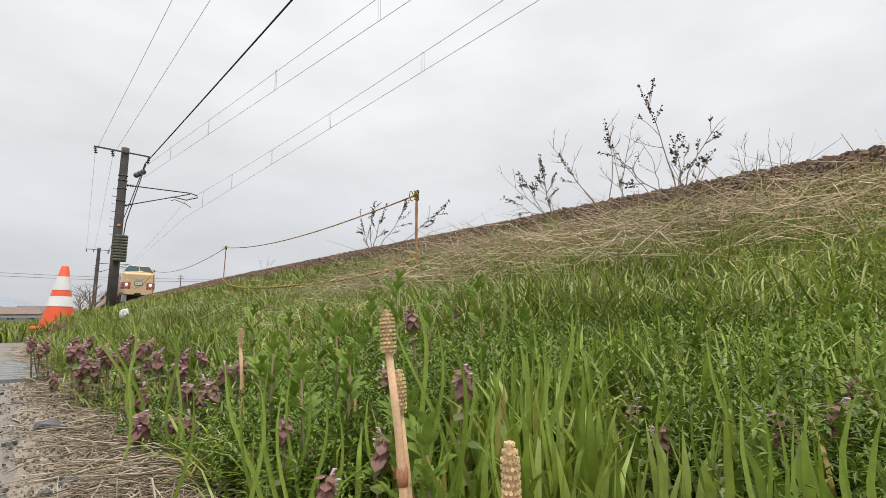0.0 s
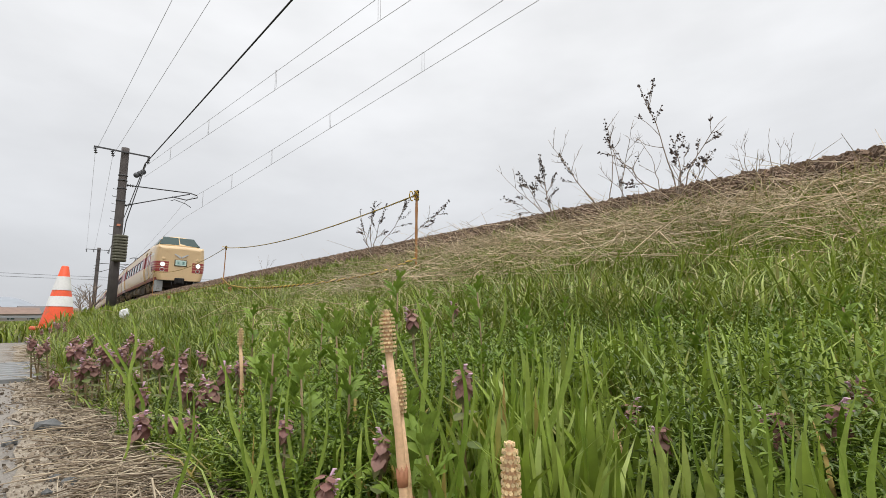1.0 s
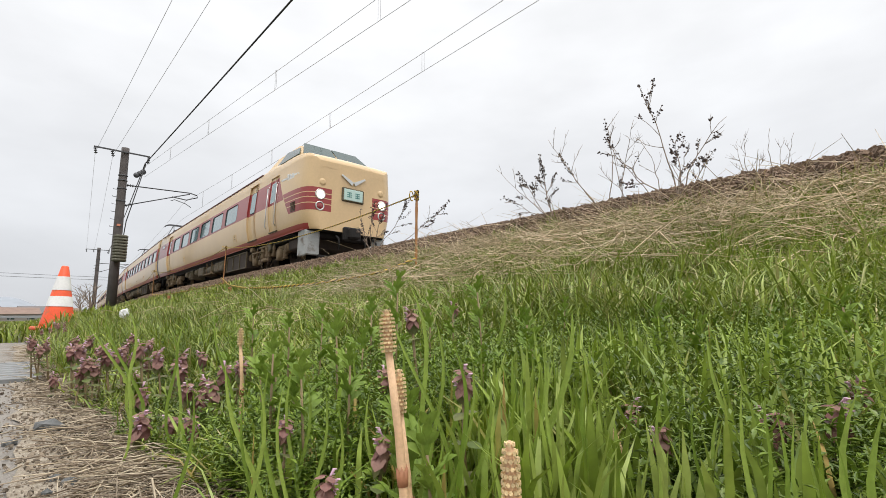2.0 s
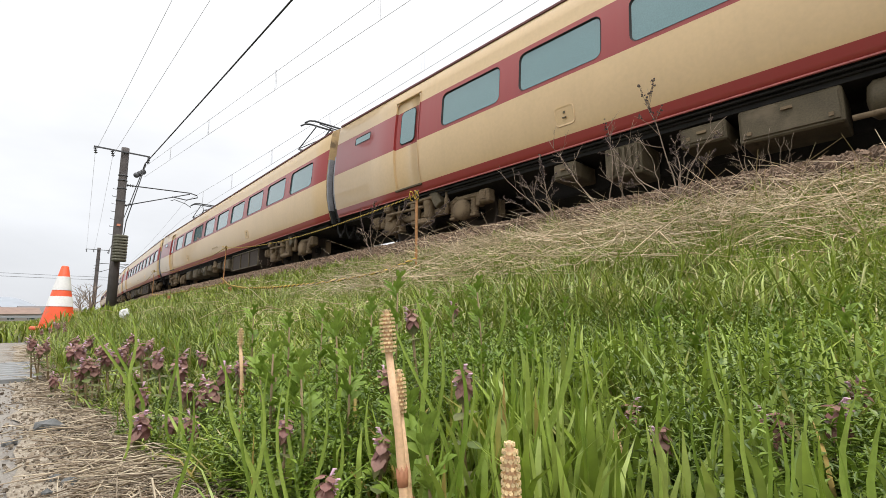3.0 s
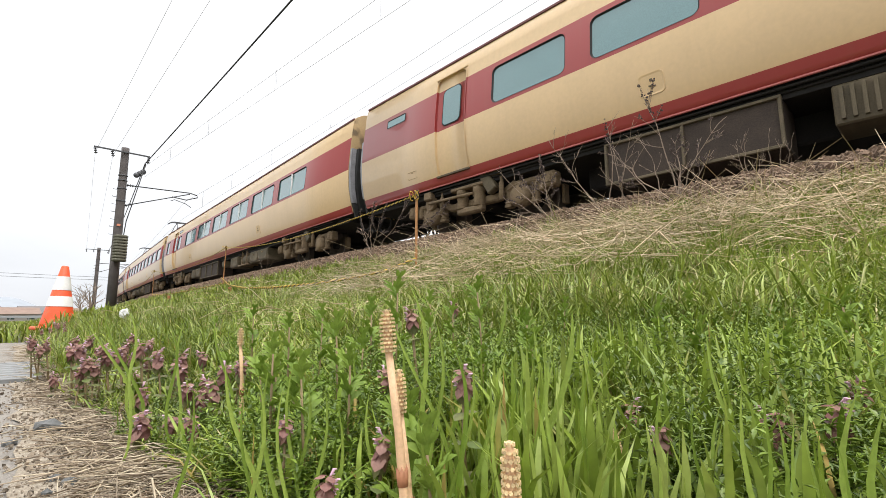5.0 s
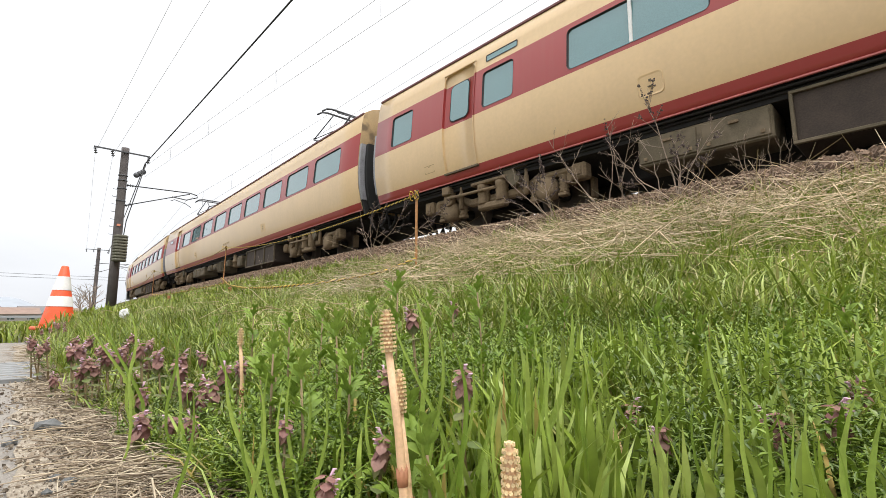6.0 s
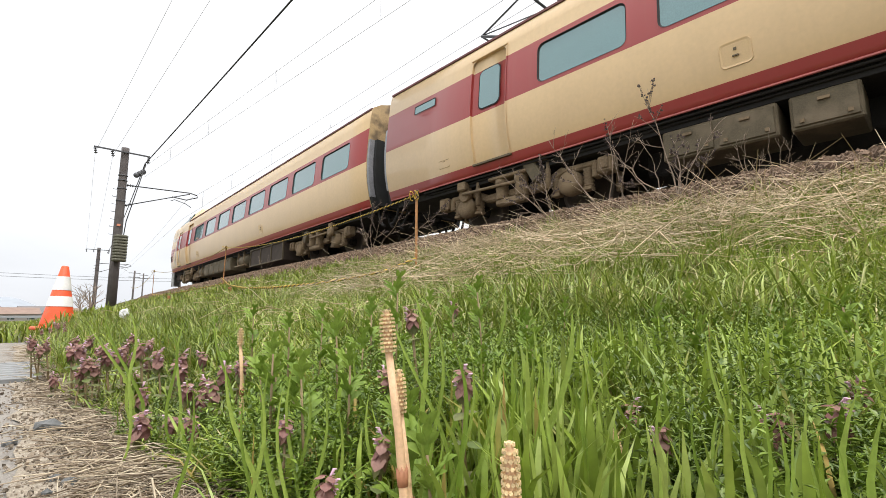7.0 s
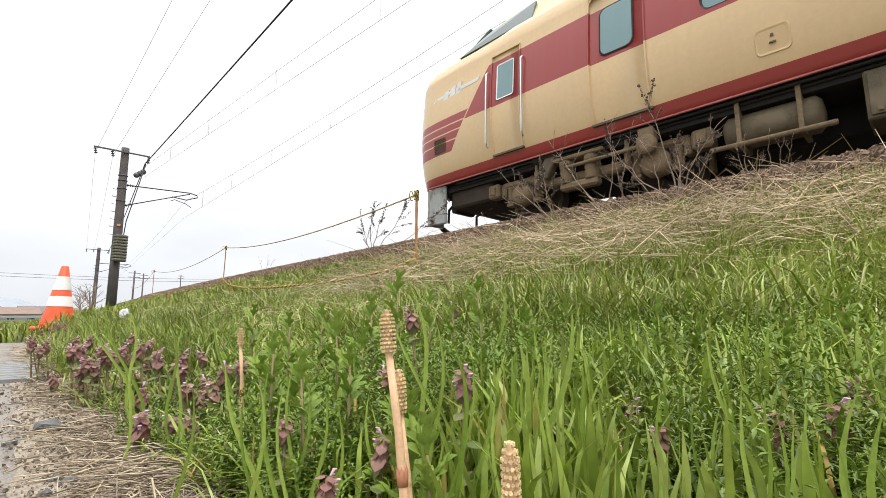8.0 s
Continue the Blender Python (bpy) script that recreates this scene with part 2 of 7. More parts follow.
def box(bm, x0, x1, y0, y1, z0, z1, bevel=0.0, mat=0, m=None):
    vs = [bm.verts.new(p) for p in ((x0, y0, z0), (x1, y0, z0), (x1, y1, z0), (x0, y1, z0),
                                    (x0, y0, z1), (x1, y0, z1), (x1, y1, z1), (x0, y1, z1))]
    fs = [bm.faces.new([vs[i] for i in f]) for f in
          ((3, 2, 1, 0), (4, 5, 6, 7), (0, 1, 5, 4), (1, 2, 6, 5), (2, 3, 7, 6), (3, 0, 4, 7))]
    for f in fs:
        f.material_index = mat
    if m is not None:
        bmesh.ops.transform(bm, matrix=m, verts=vs)
    if bevel:
        edges = {e for f in fs for e in f.edges}
        bmesh.ops.bevel(bm, geom=list(edges), offset=bevel, segments=1, affect="EDGES", material=-1)
    return bm


def tube(bm, points, radii, sides=6, mat=0, cap=True):
    """A tapered tube along points."""
    points = [Vector(p) for p in points]
    if isinstance(radii, (int, float)):
        radii = [radii] * len(points)
    rings = []
    for i, p in enumerate(points):
        d = points[min(i + 1, len(points) - 1)] - points[max(i - 1, 0)]
        if d.length < 1e-9:
            d = Vector((0, 0, 1))
        d.normalize()
        a = d.cross(Vector((0, 0, 1)) if abs(d.z) < 0.95 else Vector((1, 0, 0))).normalized()
        b = d.cross(a)
        rings.append([bm.verts.new(p + radii[i] * (math.cos(k * math.tau / sides) * a + math.sin(k * math.tau / sides) * b))
                      for k in range(sides)])
    for r, s in zip(rings, rings[1:]):
        for k in range(sides):
            f = bm.faces.new((r[k], r[(k + 1) % sides], s[(k + 1) % sides], s[k]))
            f.material_index, f.smooth = mat, True
    if cap:
        for r in (rings[0][::-1], rings[-1]):
            try:
                bm.faces.new(r).material_index = mat
            except ValueError:
                pass
    return bm


def lathe(bm, profile, sides=24, axis="z", m=None, mat=0):
    """A turned shape from (radius, height) pairs."""
    vs_all, rings = [], []
    for r, h in profile:
        ring = []
        for k in range(sides):
            c, s = r * math.cos(k * math.tau / sides), r * math.sin(k * math.tau / sides)
            p = (c, s, h) if axis == "z" else ((h, c, s) if axis == "x" else (c, h, s))
            ring.append(bm.verts.new(p))
        rings.append(ring)
        vs_all += ring
    for r, s in zip(rings, rings[1:]):
        for k in range(sides):
            f = bm.faces.new((r[k], r[(k + 1) % sides], s[(k + 1) % sides], s[k]))
            f.material_index, f.smooth = mat, True
    for r in (rings[0][::-1], rings[-1]):
        bm.faces.new(r).material_index = mat
    if m is not None:
        bmesh.ops.transform(bm, matrix=m, verts=vs_all)
    return bm


def smoothstep(a, b, v):
    k = min(max((v - a) / (b - a), 0.0), 1.0)
    return k * k * (3 - 2 * k)


# ---------------------------------------------------------------- the line of the track and the lie of the land
TRACK_X, RAIL_Z, CANT = 6.99, 1.697, 1.18
CURVE, EASE, CURVE_END = 0.00102, -2.5e-6, 62.0


def shift(y):
    """How far the curved line has moved sideways, y metres ahead."""
    if y < 0:
        y = max(y, -25.0)
        return CURVE * y * y * 0.5
    e = min(y, CURVE_END)
    v = CURVE * e * e + EASE * e ** 3
    return v + (y - e) * (2 * CURVE * CURVE_END + 3 * EASE * CURVE_END ** 2)


def line(y):
    return Vector((TRACK_X + shift(y), y, RAIL_Z))


PROFILE = [(-60, -0.35), (-14, -0.3), (-5, -0.06), (-3.2, -0.05), (-0.2, -0.03), (0.1, -0.03), (0.26, -0.008), (0.42, 0.03), (1.0, 0.10), (2.0, 0.29), (3.05, 0.60),
           (3.8, 0.92), (4.4, 1.17), (4.9, 1.46), (5.05, 1.49), (8.95, 1.49), (9.15, 1.44), (10.2, 1.0), (13, 0.0), (20, -0.3), (200, -0.4)]


def profile_z(u):
    for (a, za), (b, zb) in zip(PROFILE, PROFILE[1:]):
        if u <= b:
            return za + (zb - za) * max(0.0, (u - a) / (b - a))
    return PROFILE[-1][1]


def ground_z(x, y):
    u = x - shift(y)
    z = profile_z(u)
    if 0.15 < u < 4.5:
        k = min(1.0, (u - 0.15) * 2) * min(1.0, (4.5 - u) * 3)
        z += k * 0.05 * noise.noise((x * 0.9, y * 0.7, 3.1)) + k * 0.018 * noise.noise((x * 4, y * 4, 7.7))
    if 0.2 < u < 2.0:
        z += 0.10 * smoothstep(2.5, 5.5, y) * smoothstep(0.24, 0.45, u) * (1 - smoothstep(1.1, 2.0, u)) * (1 - smoothstep(9, 14, y))
    return z


def build_ground():
    us = [-3000, -1200, -500, -200, -90, -60, -40, -25, -14, -9, -5, -3.2, -2, -1, -0.2, 0.1] + list(np.arange(0.2, 4.5, 0.12)) + \
         [4.5, 4.65, 4.8, 4.9, 5.05, 6, 7, 8, 8.95, 9.15, 10.2, 11.5, 13, 16, 20, 40, 90, 200, 600, 1500, 3000]
    ys = [-2500, -800, -300, -120, -60, -30, -15, -8, -5] + list(np.arange(-4, 10, 0.16)) + list(np.arange(10, 30, 0.5)) + \
         list(np.arange(30, 100, 3)) + [110, 130, 160, 200, 280, 400, 700, 1200, 2500, 4000]
    bm = bmesh.new()
    rows = []
    for y in ys:
        rows.append([bm.verts.new((u + shift(y) * (1.0 if abs(u) < 30 else 0.3), y, ground_z(u + shift(y), y) if abs(u) < 30 else profile_z(u))) for u in us])
    for r, s in zip(rows, rows[1:]):
        for i in range(len(us) - 1):
            bm.faces.new((r[i], r[i + 1], s[i + 1], s[i])).smooth = True
    ob = mesh_object("ground", bm, M_SOIL)
    return tagged(ob, "grassy railway embankment rising from a flat verge", "ground", kind="structure")


ground = build_ground()


def build_path():
    bm = bmesh.new()
    ys = list(np.arange(-6, 6.3, 0.1))
    edge = [(0.085 + 0.016 * min(max(y, 0), 14) + 0.05 * noise.noise((0.3, y * 2.3, 1.7)) + 0.03 * noise.noise((4.3, y * 9.0, 1.7)) ) for y in ys]
    for i in range(len(ys) - 1):
        a, b, ea, eb = ys[i], ys[i + 1], edge[i], edge[i + 1]
        top = [bm.verts.new(p) for p in ((-3.1, a, 0.0), (ea, a, 0.0), (eb, b, 0.0), (-3.1, b, 0.0))]
        bm.faces.new(top)
        low = [bm.verts.new(p) for p in ((ea, a, 0.0), (ea + 0.03, a, -0.06), (eb + 0.03, b, -0.06), (eb, b, 0.0))]
        bm.faces.new(low)
    bmesh.ops.remove_doubles(bm, verts=bm.verts, dist=0.0005)
    ob = mesh_object("path", bm, M_PATH)
    return tagged(ob, "pale worn concrete path beside the verge", "path", kind="structure")


build_path()

# ---------------------------------------------------------------- track


def build_track():
    track = thing("railway_track", "two rusty rails on concrete sleepers in brown ballast", "railway track", kind="structure")
    roll = Matrix.Rotation(radians(CANT), 3, "Y")
    for side in (-0.57, 0.57):
        bm = bmesh.new()
        ys = list(np.arange(-60, 60, 2.0)) + list(np.arange(60, 320, 10.0))
        sect = [(-0.06, -0.15), (0.06, -0.15), (0.06, -0.135), (0.01, -0.11), (0.01, -0.04), (0.033, -0.03), (0.033, 0.0), (-0.033, 0.0),
                (-0.033, -0.03), (-0.01, -0.04), (-0.01, -0.11), (-0.06, -0.135)]
        rings = []
        for y in ys:
            c = line(y)
            rings.append([bm.verts.new(c + roll @ Vector((side + px_, 0, pz_))) for px_, pz_ in sect])
        for r, s in zip(rings, rings[1:]):
            for k in range(len(sect)):
                bm.faces.new((r[k], r[(k + 1) % len(sect)], s[(k + 1) % len(sect)], s[k]))
        part("rail", bm, M_RUST, track)
    bm = bmesh.new()
    box(bm, -1.0, 1.0, -0.12, 0.12, -0.32, -0.152, 0.02)
    first = part("sleeper", bm, M_SLEEPER, track)
    me = first.data
    first.matrix_basis = Matrix.Translation(line(-20))
    for k in range(1, 150):
        y = -20 + 0.62 * k
        share("sleeper", me, track, Matrix.Translation(line(y)) @ pose(0, 0, 0, 0, CANT, 0))
    return track


build_track()

# ---------------------------------------------------------------- the train
HALF = 1.475
SECTION = [(1.29, 0.90), (1.312, 0.913), (1.338, 0.98), (1.388, 1.14), (1.447, 1.42), (1.472, 1.70), (1.474, 1.965), (1.457, 2.30), (1.43, 2.62),
           (1.418, 2.72), (1.40, 2.95), (1.365, 3.14), (1.32, 3.23), (1.14, 3.345), (0.80, 3.45), (0.40, 3.50), (0.0, 3.52)]
WINDOW_LOW, WINDOW_TOP = 1.965, 2.62
Z_BREAKS = [p[1] for p in SECTION]


def side_x(z):
    for (xa, za), (xb, zb) in zip(SECTION, SECTION[1:]):
        if za <= z <= zb:
            return xa + (xb - xa) * (z - za) / (zb - za)
    return SECTION[0][0] if z < SECTION[0][1] else 0.0


def opening_rows(extra):
    """Heights at which the side is cut, with those of doors and small windows."""
    zs = sorted({round(z, 4) for z in Z_BREAKS} | {round(z, 4) for z in extra})
    return zs


def rounded(y0, y1, z0, z1, r, n=4):
    pts = []
    for cy, cz, a0 in ((y1 - r, z1 - r, 0), (y0 + r, z1 - r, 90), (y0 + r, z0 + r, 180), (y1 - r, z0 + r, 270)):
        for k in range(n + 1):
            a = radians(a0 + 90 * k / n)
            pts.append((cy + r * math.cos(a), cz + r * math.sin(a)))
    return pts


def pane_mesh(w, z0, z1, r, glass, rim, inset=0.022):
    """A glazed opening with rounded corners in a rubber rim; y runs along the car, centred at 0, on the +x side."""
    bm = bmesh.new()
    outer = rounded(-w / 2, w / 2, z0, z1, r)
    inner = rounded(-w / 2 + 0.022, w / 2 - 0.022, z0 + 0.022, z1 - 0.022, max(r - 0.02, 0.01))
    vo = [bm.verts.new((side_x(z) + 0.006, y, z)) for y, z in outer]
    vi = [bm.verts.new((side_x(z) - inset, y, z)) for y, z in inner]
    n = len(vo)
    for k in range(n):
        bm.faces.new((vo[k], vo[(k + 1) % n], vi[(k + 1) % n], vi[k])).material_index = 1
    bm.faces.new(vi).material_index = 0
    bmesh.ops.recalc_face_normals(bm, faces=bm.faces)
    me = bpy.data.meshes.new("pane")
    bm.to_mesh(me)
    bm.free()
    me.materials.append(glass)
    me.materials.append(rim)
    return me


def corner_mesh(w, z0, z1, r, paint):
    """The painted plate round an opening: square outside, rounded inside."""
    bm = bmesh.new()
    inner = rounded(-w / 2, w / 2, z0, z1, r)
    outer = []
    for y, z in inner:
        outer.append((w / 2 if y > w / 2 - r - 1e-6 else (-w / 2 if y < -w / 2 + r + 1e-6 else y), z1 if z > z1 - r - 1e-6 else (z0 if z < z0 + r + 1e-6 else z)))
    n = len(inner)
    va = [bm.verts.new((side_x(z) + 0.001, y * 1.004, z)) for y, z in outer]
    vb = [bm.verts.new((side_x(z) + 0.002, y, z)) for y, z in inner]
    for k in range(n):
        try:
            bm.faces.new((va[k], va[(k + 1) % n], vb[(k + 1) % n], vb[k]))
        except ValueError:
            pass
    bmesh.ops.recalc_face_normals(bm, faces=bm.faces)
    me = bpy.data.meshes.new("window_frame")
    bm.to_mesh(me)
    bm.free()
    me.materials.append(paint)
    return me


WINDOW_W = 1.40
ME_PANE = pane_mesh(WINDOW_W, WINDOW_LOW, WINDOW_TOP, 0.11, M_GLASS, M_RUBBER)
ME_FRAME = corner_mesh(WINDOW_W, WINDOW_LOW, WINDOW_TOP, 0.11, M_MAROON)
WIDE_W = 1.88
ME_WIDE_PANE = pane_mesh(WIDE_W, WINDOW_LOW, WINDOW_TOP, 0.08, M_GLASS, M_RUBBER)
ME_WIDE_FRAME = corner_mesh(WIDE_W, WINDOW_LOW, WINDOW_TOP, 0.08, M_MAROON)
ME_SMALL = pane_mesh(0.62, 2.44, 2.62, 0.03, M_GLASS, M_RUBBER, -0.002)
ME_DOOR_PANE = pane_mesh(0.48, 1.96, 2.70, 0.11, M_GLASS, M_RUBBER, -0.010)
ME_NARROW_PANE = pane_mesh(0.66, WINDOW_LOW, WINDOW_TOP, 0.07, M_GLASS, M_RUBBER)
ME_NARROW_FRAME = corner_mesh(0.66, WINDOW_LOW, WINDOW_TOP, 0.07, M_MAROON)
ME_SLIT = pane_mesh(0.68, 2.80, 2.93, 0.03, M_GLASS, M_RUBBER, -0.002)
ME_CAB_PANE = pane_mesh(0.36, 1.98, 2.62, 0.04, M_GLASS, M_SILVER, -0.002)


def nose_width(s):
    keys = [(0, 1.08), (0.04, 1.22), (0.12, 1.33), (0.3, 1.415), (0.6, 1.455), (1.1, 1.475)]
    for (a, wa), (b, wb) in zip(keys, keys[1:]):
        if s <= b:
            return wa + (wb - wa) * (s - a) / (b - a)
    return HALF


def nose_top(s):
    keys = [(0, 2.88), (0.06, 3.01), (0.2, 3.09), (0.6, 3.15), (1.2, 3.18), (1.9, 3.20), (2.9, 3.32), (3.7, 3.50)]
    for (a, wa), (b, wb) in zip(keys, keys[1:]):
        if s <= b:
            return wa + (wb - wa) * (s - a) / (b - a)
    return 3.6


M_POST = material("grey_edge_post", (0.27, 0.27, 0.29), 0.5, var=0.25, scale=6, bump=0.05)
# end wall cream: darker than the sides, with brown blotches
M_ENDWALL = material("dark_cream_end_wall", (0.50, 0.35, 0.18), 0.6, var=0.2, scale=2, bump=0.05, spots=((0.20, 0.14, 0.08), 0.4, 3))


def car_shell(length, openings, cab):
    """Sides and roof with the openings cut through; openings: (y0, y1, z0, z1), on both sides."""
    ys = {-length / 2, length / 2}
    for a, b, _, _ in openings:
        ys |= {a, b}
    if cab:
        ys |= {-length / 2 + s for s in (0.02, 0.04, 0.08, 0.12, 0.2, 0.3, 0.45, 0.6, 0.85, 1.1, 1.5, 1.9, 2.4, 2.9, 3.3, 3.7)}
    ys = sorted({round(y, 4) for y in ys})
    zs = opening_rows([z for o in openings for z in o[2:]])
    prof = [(side_x(z) if z < 3.52 else 0.0, z) for z in zs]
    full = prof + [(-x, z) for x, z in reversed(prof[:-1])]
    bm = bmesh.new()
    rings = []
    for y in ys:
        s = y + length / 2
        k = nose_width(s) / HALF if cab else 1.0
        top = nose_top(s) if cab else 9.0
        rings.append([bm.verts.new((x * k, y, min(z, top - 0.02 * abs(x)))) for x, z in full])
    for i in range(len(ys) - 1):
        ym = (ys[i] + ys[i + 1]) / 2
        for j in range(len(full) - 1):
            zm = (full[j][1] + full[j + 1][1]) / 2
            if any(a < ym < b and c < zm < d for a, b, c, d in openings):
                continue
            f = bm.faces.new((rings[i][j], rings[i + 1][j], rings[i + 1][j + 1], rings[i][j + 1]))
            f.material_index = 1 if zm > 3.2 and not (cab and ym + length / 2 < 1.9) else 0
            f.smooth = True
    for ring in (rings[0], rings[-1]):
        f = bm.faces.new(ring)
        f.material_index = 0 if cab and ring is rings[0] else 3
    for i in range(len(ys) - 1):                       # floor
        bm.faces.new((rings[i][0], rings[i][-1], rings[i + 1][-1], rings[i + 1][0])).material_index = 2
    bmesh.ops.recalc_face_normals(bm, faces=bm.faces)
    return bm


def bogie(parent, y, motor):
    """A two-axle bogie, with side frames, axle boxes, springs and four wheels."""
    bo = share("bogie", None, parent, Matrix.Translation((0, y, 0)), "dusty brown bogie")
    for side in (-1, 1):
        bm = bmesh.new()
        x0, x1 = sorted((side * 0.95, side * 1.10))
        box(bm, x0, x1, -0.60, 0.60, 0.44, 0.58, 0.03)
        for d in (-1, 1):
            box(bm, x0, x1, -0.22, 0.22, -0.065, 0.065, 0.03, m=pose(0, d * 0.74, 0.585, d * 24, 0, 0))
            box(bm, x0, x1, d * 1.16 - 0.32, d * 1.16 + 0.32, 0.60, 0.70, 0.03)
            box(bm, x0, x1, d * 1.44 - 0.05, d * 1.44 + 0.05, 0.44, 0.66, 0.02)
        part("side_frame", bm, M_GRIME, bo)
        bm = bmesh.new()
        box(bm, min(side * 1.06, side * 1.22), max(side * 1.06, side * 1.22), -0.30, 0.30, 0.30, 0.42, 0.03)
        for d in (-0.2, 0.2):
            lathe(bm, [(0.10, 0.40), (0.115, 0.42), (0.10, 0.47), (0.118, 0.5), (0.10, 0.55), (0.118, 0.58), (0.10, 0.63), (0.12, 0.66), (0.12, 0.74)], 10,
                  m=Matrix.Translation((side * 1.14, d, 0)))
        box(bm, min(side * 1.0, side * 1.26), max(side * 1.0, side * 1.26), -0.42, 0.42, 0.74, 0.80, 0.015)
        part("bolster_spring", bm, M_GRIME, bo)
        bm = bmesh.new()                               # bolster anchor rod
        tube(bm, [(side * 1.26, -0.15, 0.62), (side * 1.26, 1.0, 0.64)], 0.028, 8)
        lathe(bm, [(0.12, 0), (0.13, 0.02), (0.13, 0.08), (0.07, 0.1)], 14, "x", Matrix.Translation((side * 1.22, 1.02, 0.64)))
        box(bm, min(side * 1.1, side * 1.3), max(side * 1.1, side * 1.3), 0.92, 1.12, 0.70, 0.86, 0.02)
        part("anchor_rod", bm, M_GRIME, bo)
        bm = bmesh.new()                               # cranked bracket from the body to the rod, and the end beam
        xa, xb = sorted((side * 1.12, side * 1.26))
        box(bm, xa, xb, -0.10, 0.10, -0.19, 0.19, 0.02, m=pose(0, -0.48, 0.74, -32, 0, 0))
        box(bm, xa, xb, -0.75, -0.30, 0.84, 0.90, 0.01)
        part("bracket", bm, M_BOX, bo)
        for d in (-1, 1):
            bm = bmesh.new()
            box(bm, min(side * 0.96, side * 1.16), max(side * 0.96, side * 1.16), d * 1.62 - 0.12, d * 1.62 + 0.12, 0.46, 0.70, 0.03)
            box(bm, min(side * 1.16, side * 1.18), max(side * 1.16, side * 1.18), d * 1.62 - 0.06, d * 1.62 + 0.06, 0.51, 0.65, 0.01)
            part("end_beam", bm, M_GRIME, bo)
            bm = bmesh.new()
            lathe(bm, [(0.02, 0.0), (0.045, 0.01), (0.045, 0.30), (0.03, 0.32), (0.03, 0.42)], 10, m=Matrix.Translation((side * 1.17, d * 0.72, 0.40)))
            part("damper", bm, M_GRIME, bo)
        for d in (-1.05, 1.05):
            bm = bmesh.new()
            lathe(bm, [(0.17, 0.0), (0.19, 0.03), (0.19, 0.13), (0.165, 0.15), (0.16, 0.17), (0.05, 0.175)], 16, "x" if side > 0 else "x",
                  Matrix.Translation((side * 1.0, d, 0.43)) @ Matrix.Diagonal((side, 1, 1, 1)))
            box(bm, min(side * 0.95, side * 1.1), max(side * 0.95, side * 1.1), d - 0.15, d + 0.15, 0.27, 0.52, 0.04)
            for e in (-0.26, 0.26):
                lathe(bm, [(0.06, 0.33), (0.085, 0.36), (0.06, 0.39), (0.085, 0.42), (0.06, 0.45), (0.085, 0.48), (0.06, 0.51), (0.085, 0.54), (0.06, 0.57), (0.085, 0.60)], 10,
                      m=Matrix.Translation((side * 1.03, d + e, 0)))
                box(bm, min(side * 0.97, side * 1.1), max(side * 0.97, side * 1.1), d + e - 0.07, d + e + 0.07, 0.28, 0.335, 0.01)
            part("axle_box", bm, M_GRIME, bo)
            bm = bmesh.new()
            lathe(bm, [(0.10, -0.1), (0.12, 0.02), (0.13, 0.04), (0.34, 0.02), (0.36, 0.055), (0.425, 0.06), (0.43, 0.05), (0.43, -0.05), (0.455, -0.07), (0.455, -0.08), (0.10, -0.08)],
                  36, "x", Matrix.Translation((side * 0.56, d, 0.43)) @ Matrix.Diagonal((side, 1, 1, 1)))
            part("wheel", bm, M_STEEL, bo, "worn steel wheel")
            bm = bmesh.new()
            box(bm, min(side * 0.5, side * 0.64), max(side * 0.5, side * 0.64), d + (0.47 if d > 0 else -0.53), d + (0.53 if d > 0 else -0.47), 0.3, 0.62, 0.01)
            part("brake_shoe", bm, M_GRIME, bo)
    bm = bmesh.new()
    box(bm, -1.0, 1.0, -0.22, 0.22, 0.48, 0.72, 0.04)
    for d in (-1.05, 1.05):
        lathe(bm, [(0.08, -0.7), (0.08, 0.7)], 10, "x", Matrix.Translation((0, d, 0.43)))
    if motor:
        for d in (-0.62, 0.62):
            lathe(bm, [(0.26, -0.45), (0.29, -0.35), (0.29, 0.35), (0.26, 0.45)], 14, "x", Matrix.Translation((0, d, 0.45)))
    part("bolster", bm, M_UNDER, bo)


LAYOUTS = {
    # what hangs below each coach: kind, from, to, in metres along it
    "head": [("framed", -5.0, -2.76), ("box", -2.22, -1.03), ("tank", -0.75, 0.45), ("box", 0.6, 1.5), ("small", 1.62, 2.12), ("ribbed", 2.6, 3.1), ("small", 3.55, 3.92)],
    "lead": [("framed", -5.15, -2.46), ("box", -2.0, -1.22), ("small", -0.9, -0.5), ("pot", -0.2, 0.15), ("small", 0.4, 0.95), ("tall", 1.28, 1.6), ("small", 1.69, 1.87),
             ("small", 2.2, 2.43), ("box", 2.68, 3.42), ("box", 3.96, 4.64)],
    "motor": [("framed", -5.15, -2.2), ("tank", -1.95, -1.0), ("box", -0.7, 0.2), ("small", 0.5, 1.0), ("ribbed", 1.4, 2.2), ("framed", 2.6, 4.6)],
    "trailer": [("box", -4.8, -3.2), ("tank", -3.0, -2.2), ("box", -1.93, -1.14), ("small", -0.36, -0.05), ("framed", 0.44, 3.05), ("box", 3.2, 4.66)],
    "power": [("framed", -5.0, -2.45), ("box", -1.9, -1.48), ("pot", -1.3, -0.95), ("small", -0.5, -0.1), ("ribbed", 0.3, 0.9), ("small", 1.2, 1.6), ("small", 1.9, 2.4),
              ("box", 2.89, 3.47), ("box", 3.57, 4.76)],
    "tail": [("tank", -4.74, -3.81), ("long", -3.5, 0.1), ("tank", 0.68, 1.71), ("framed", 2.25, 5.05)],
}


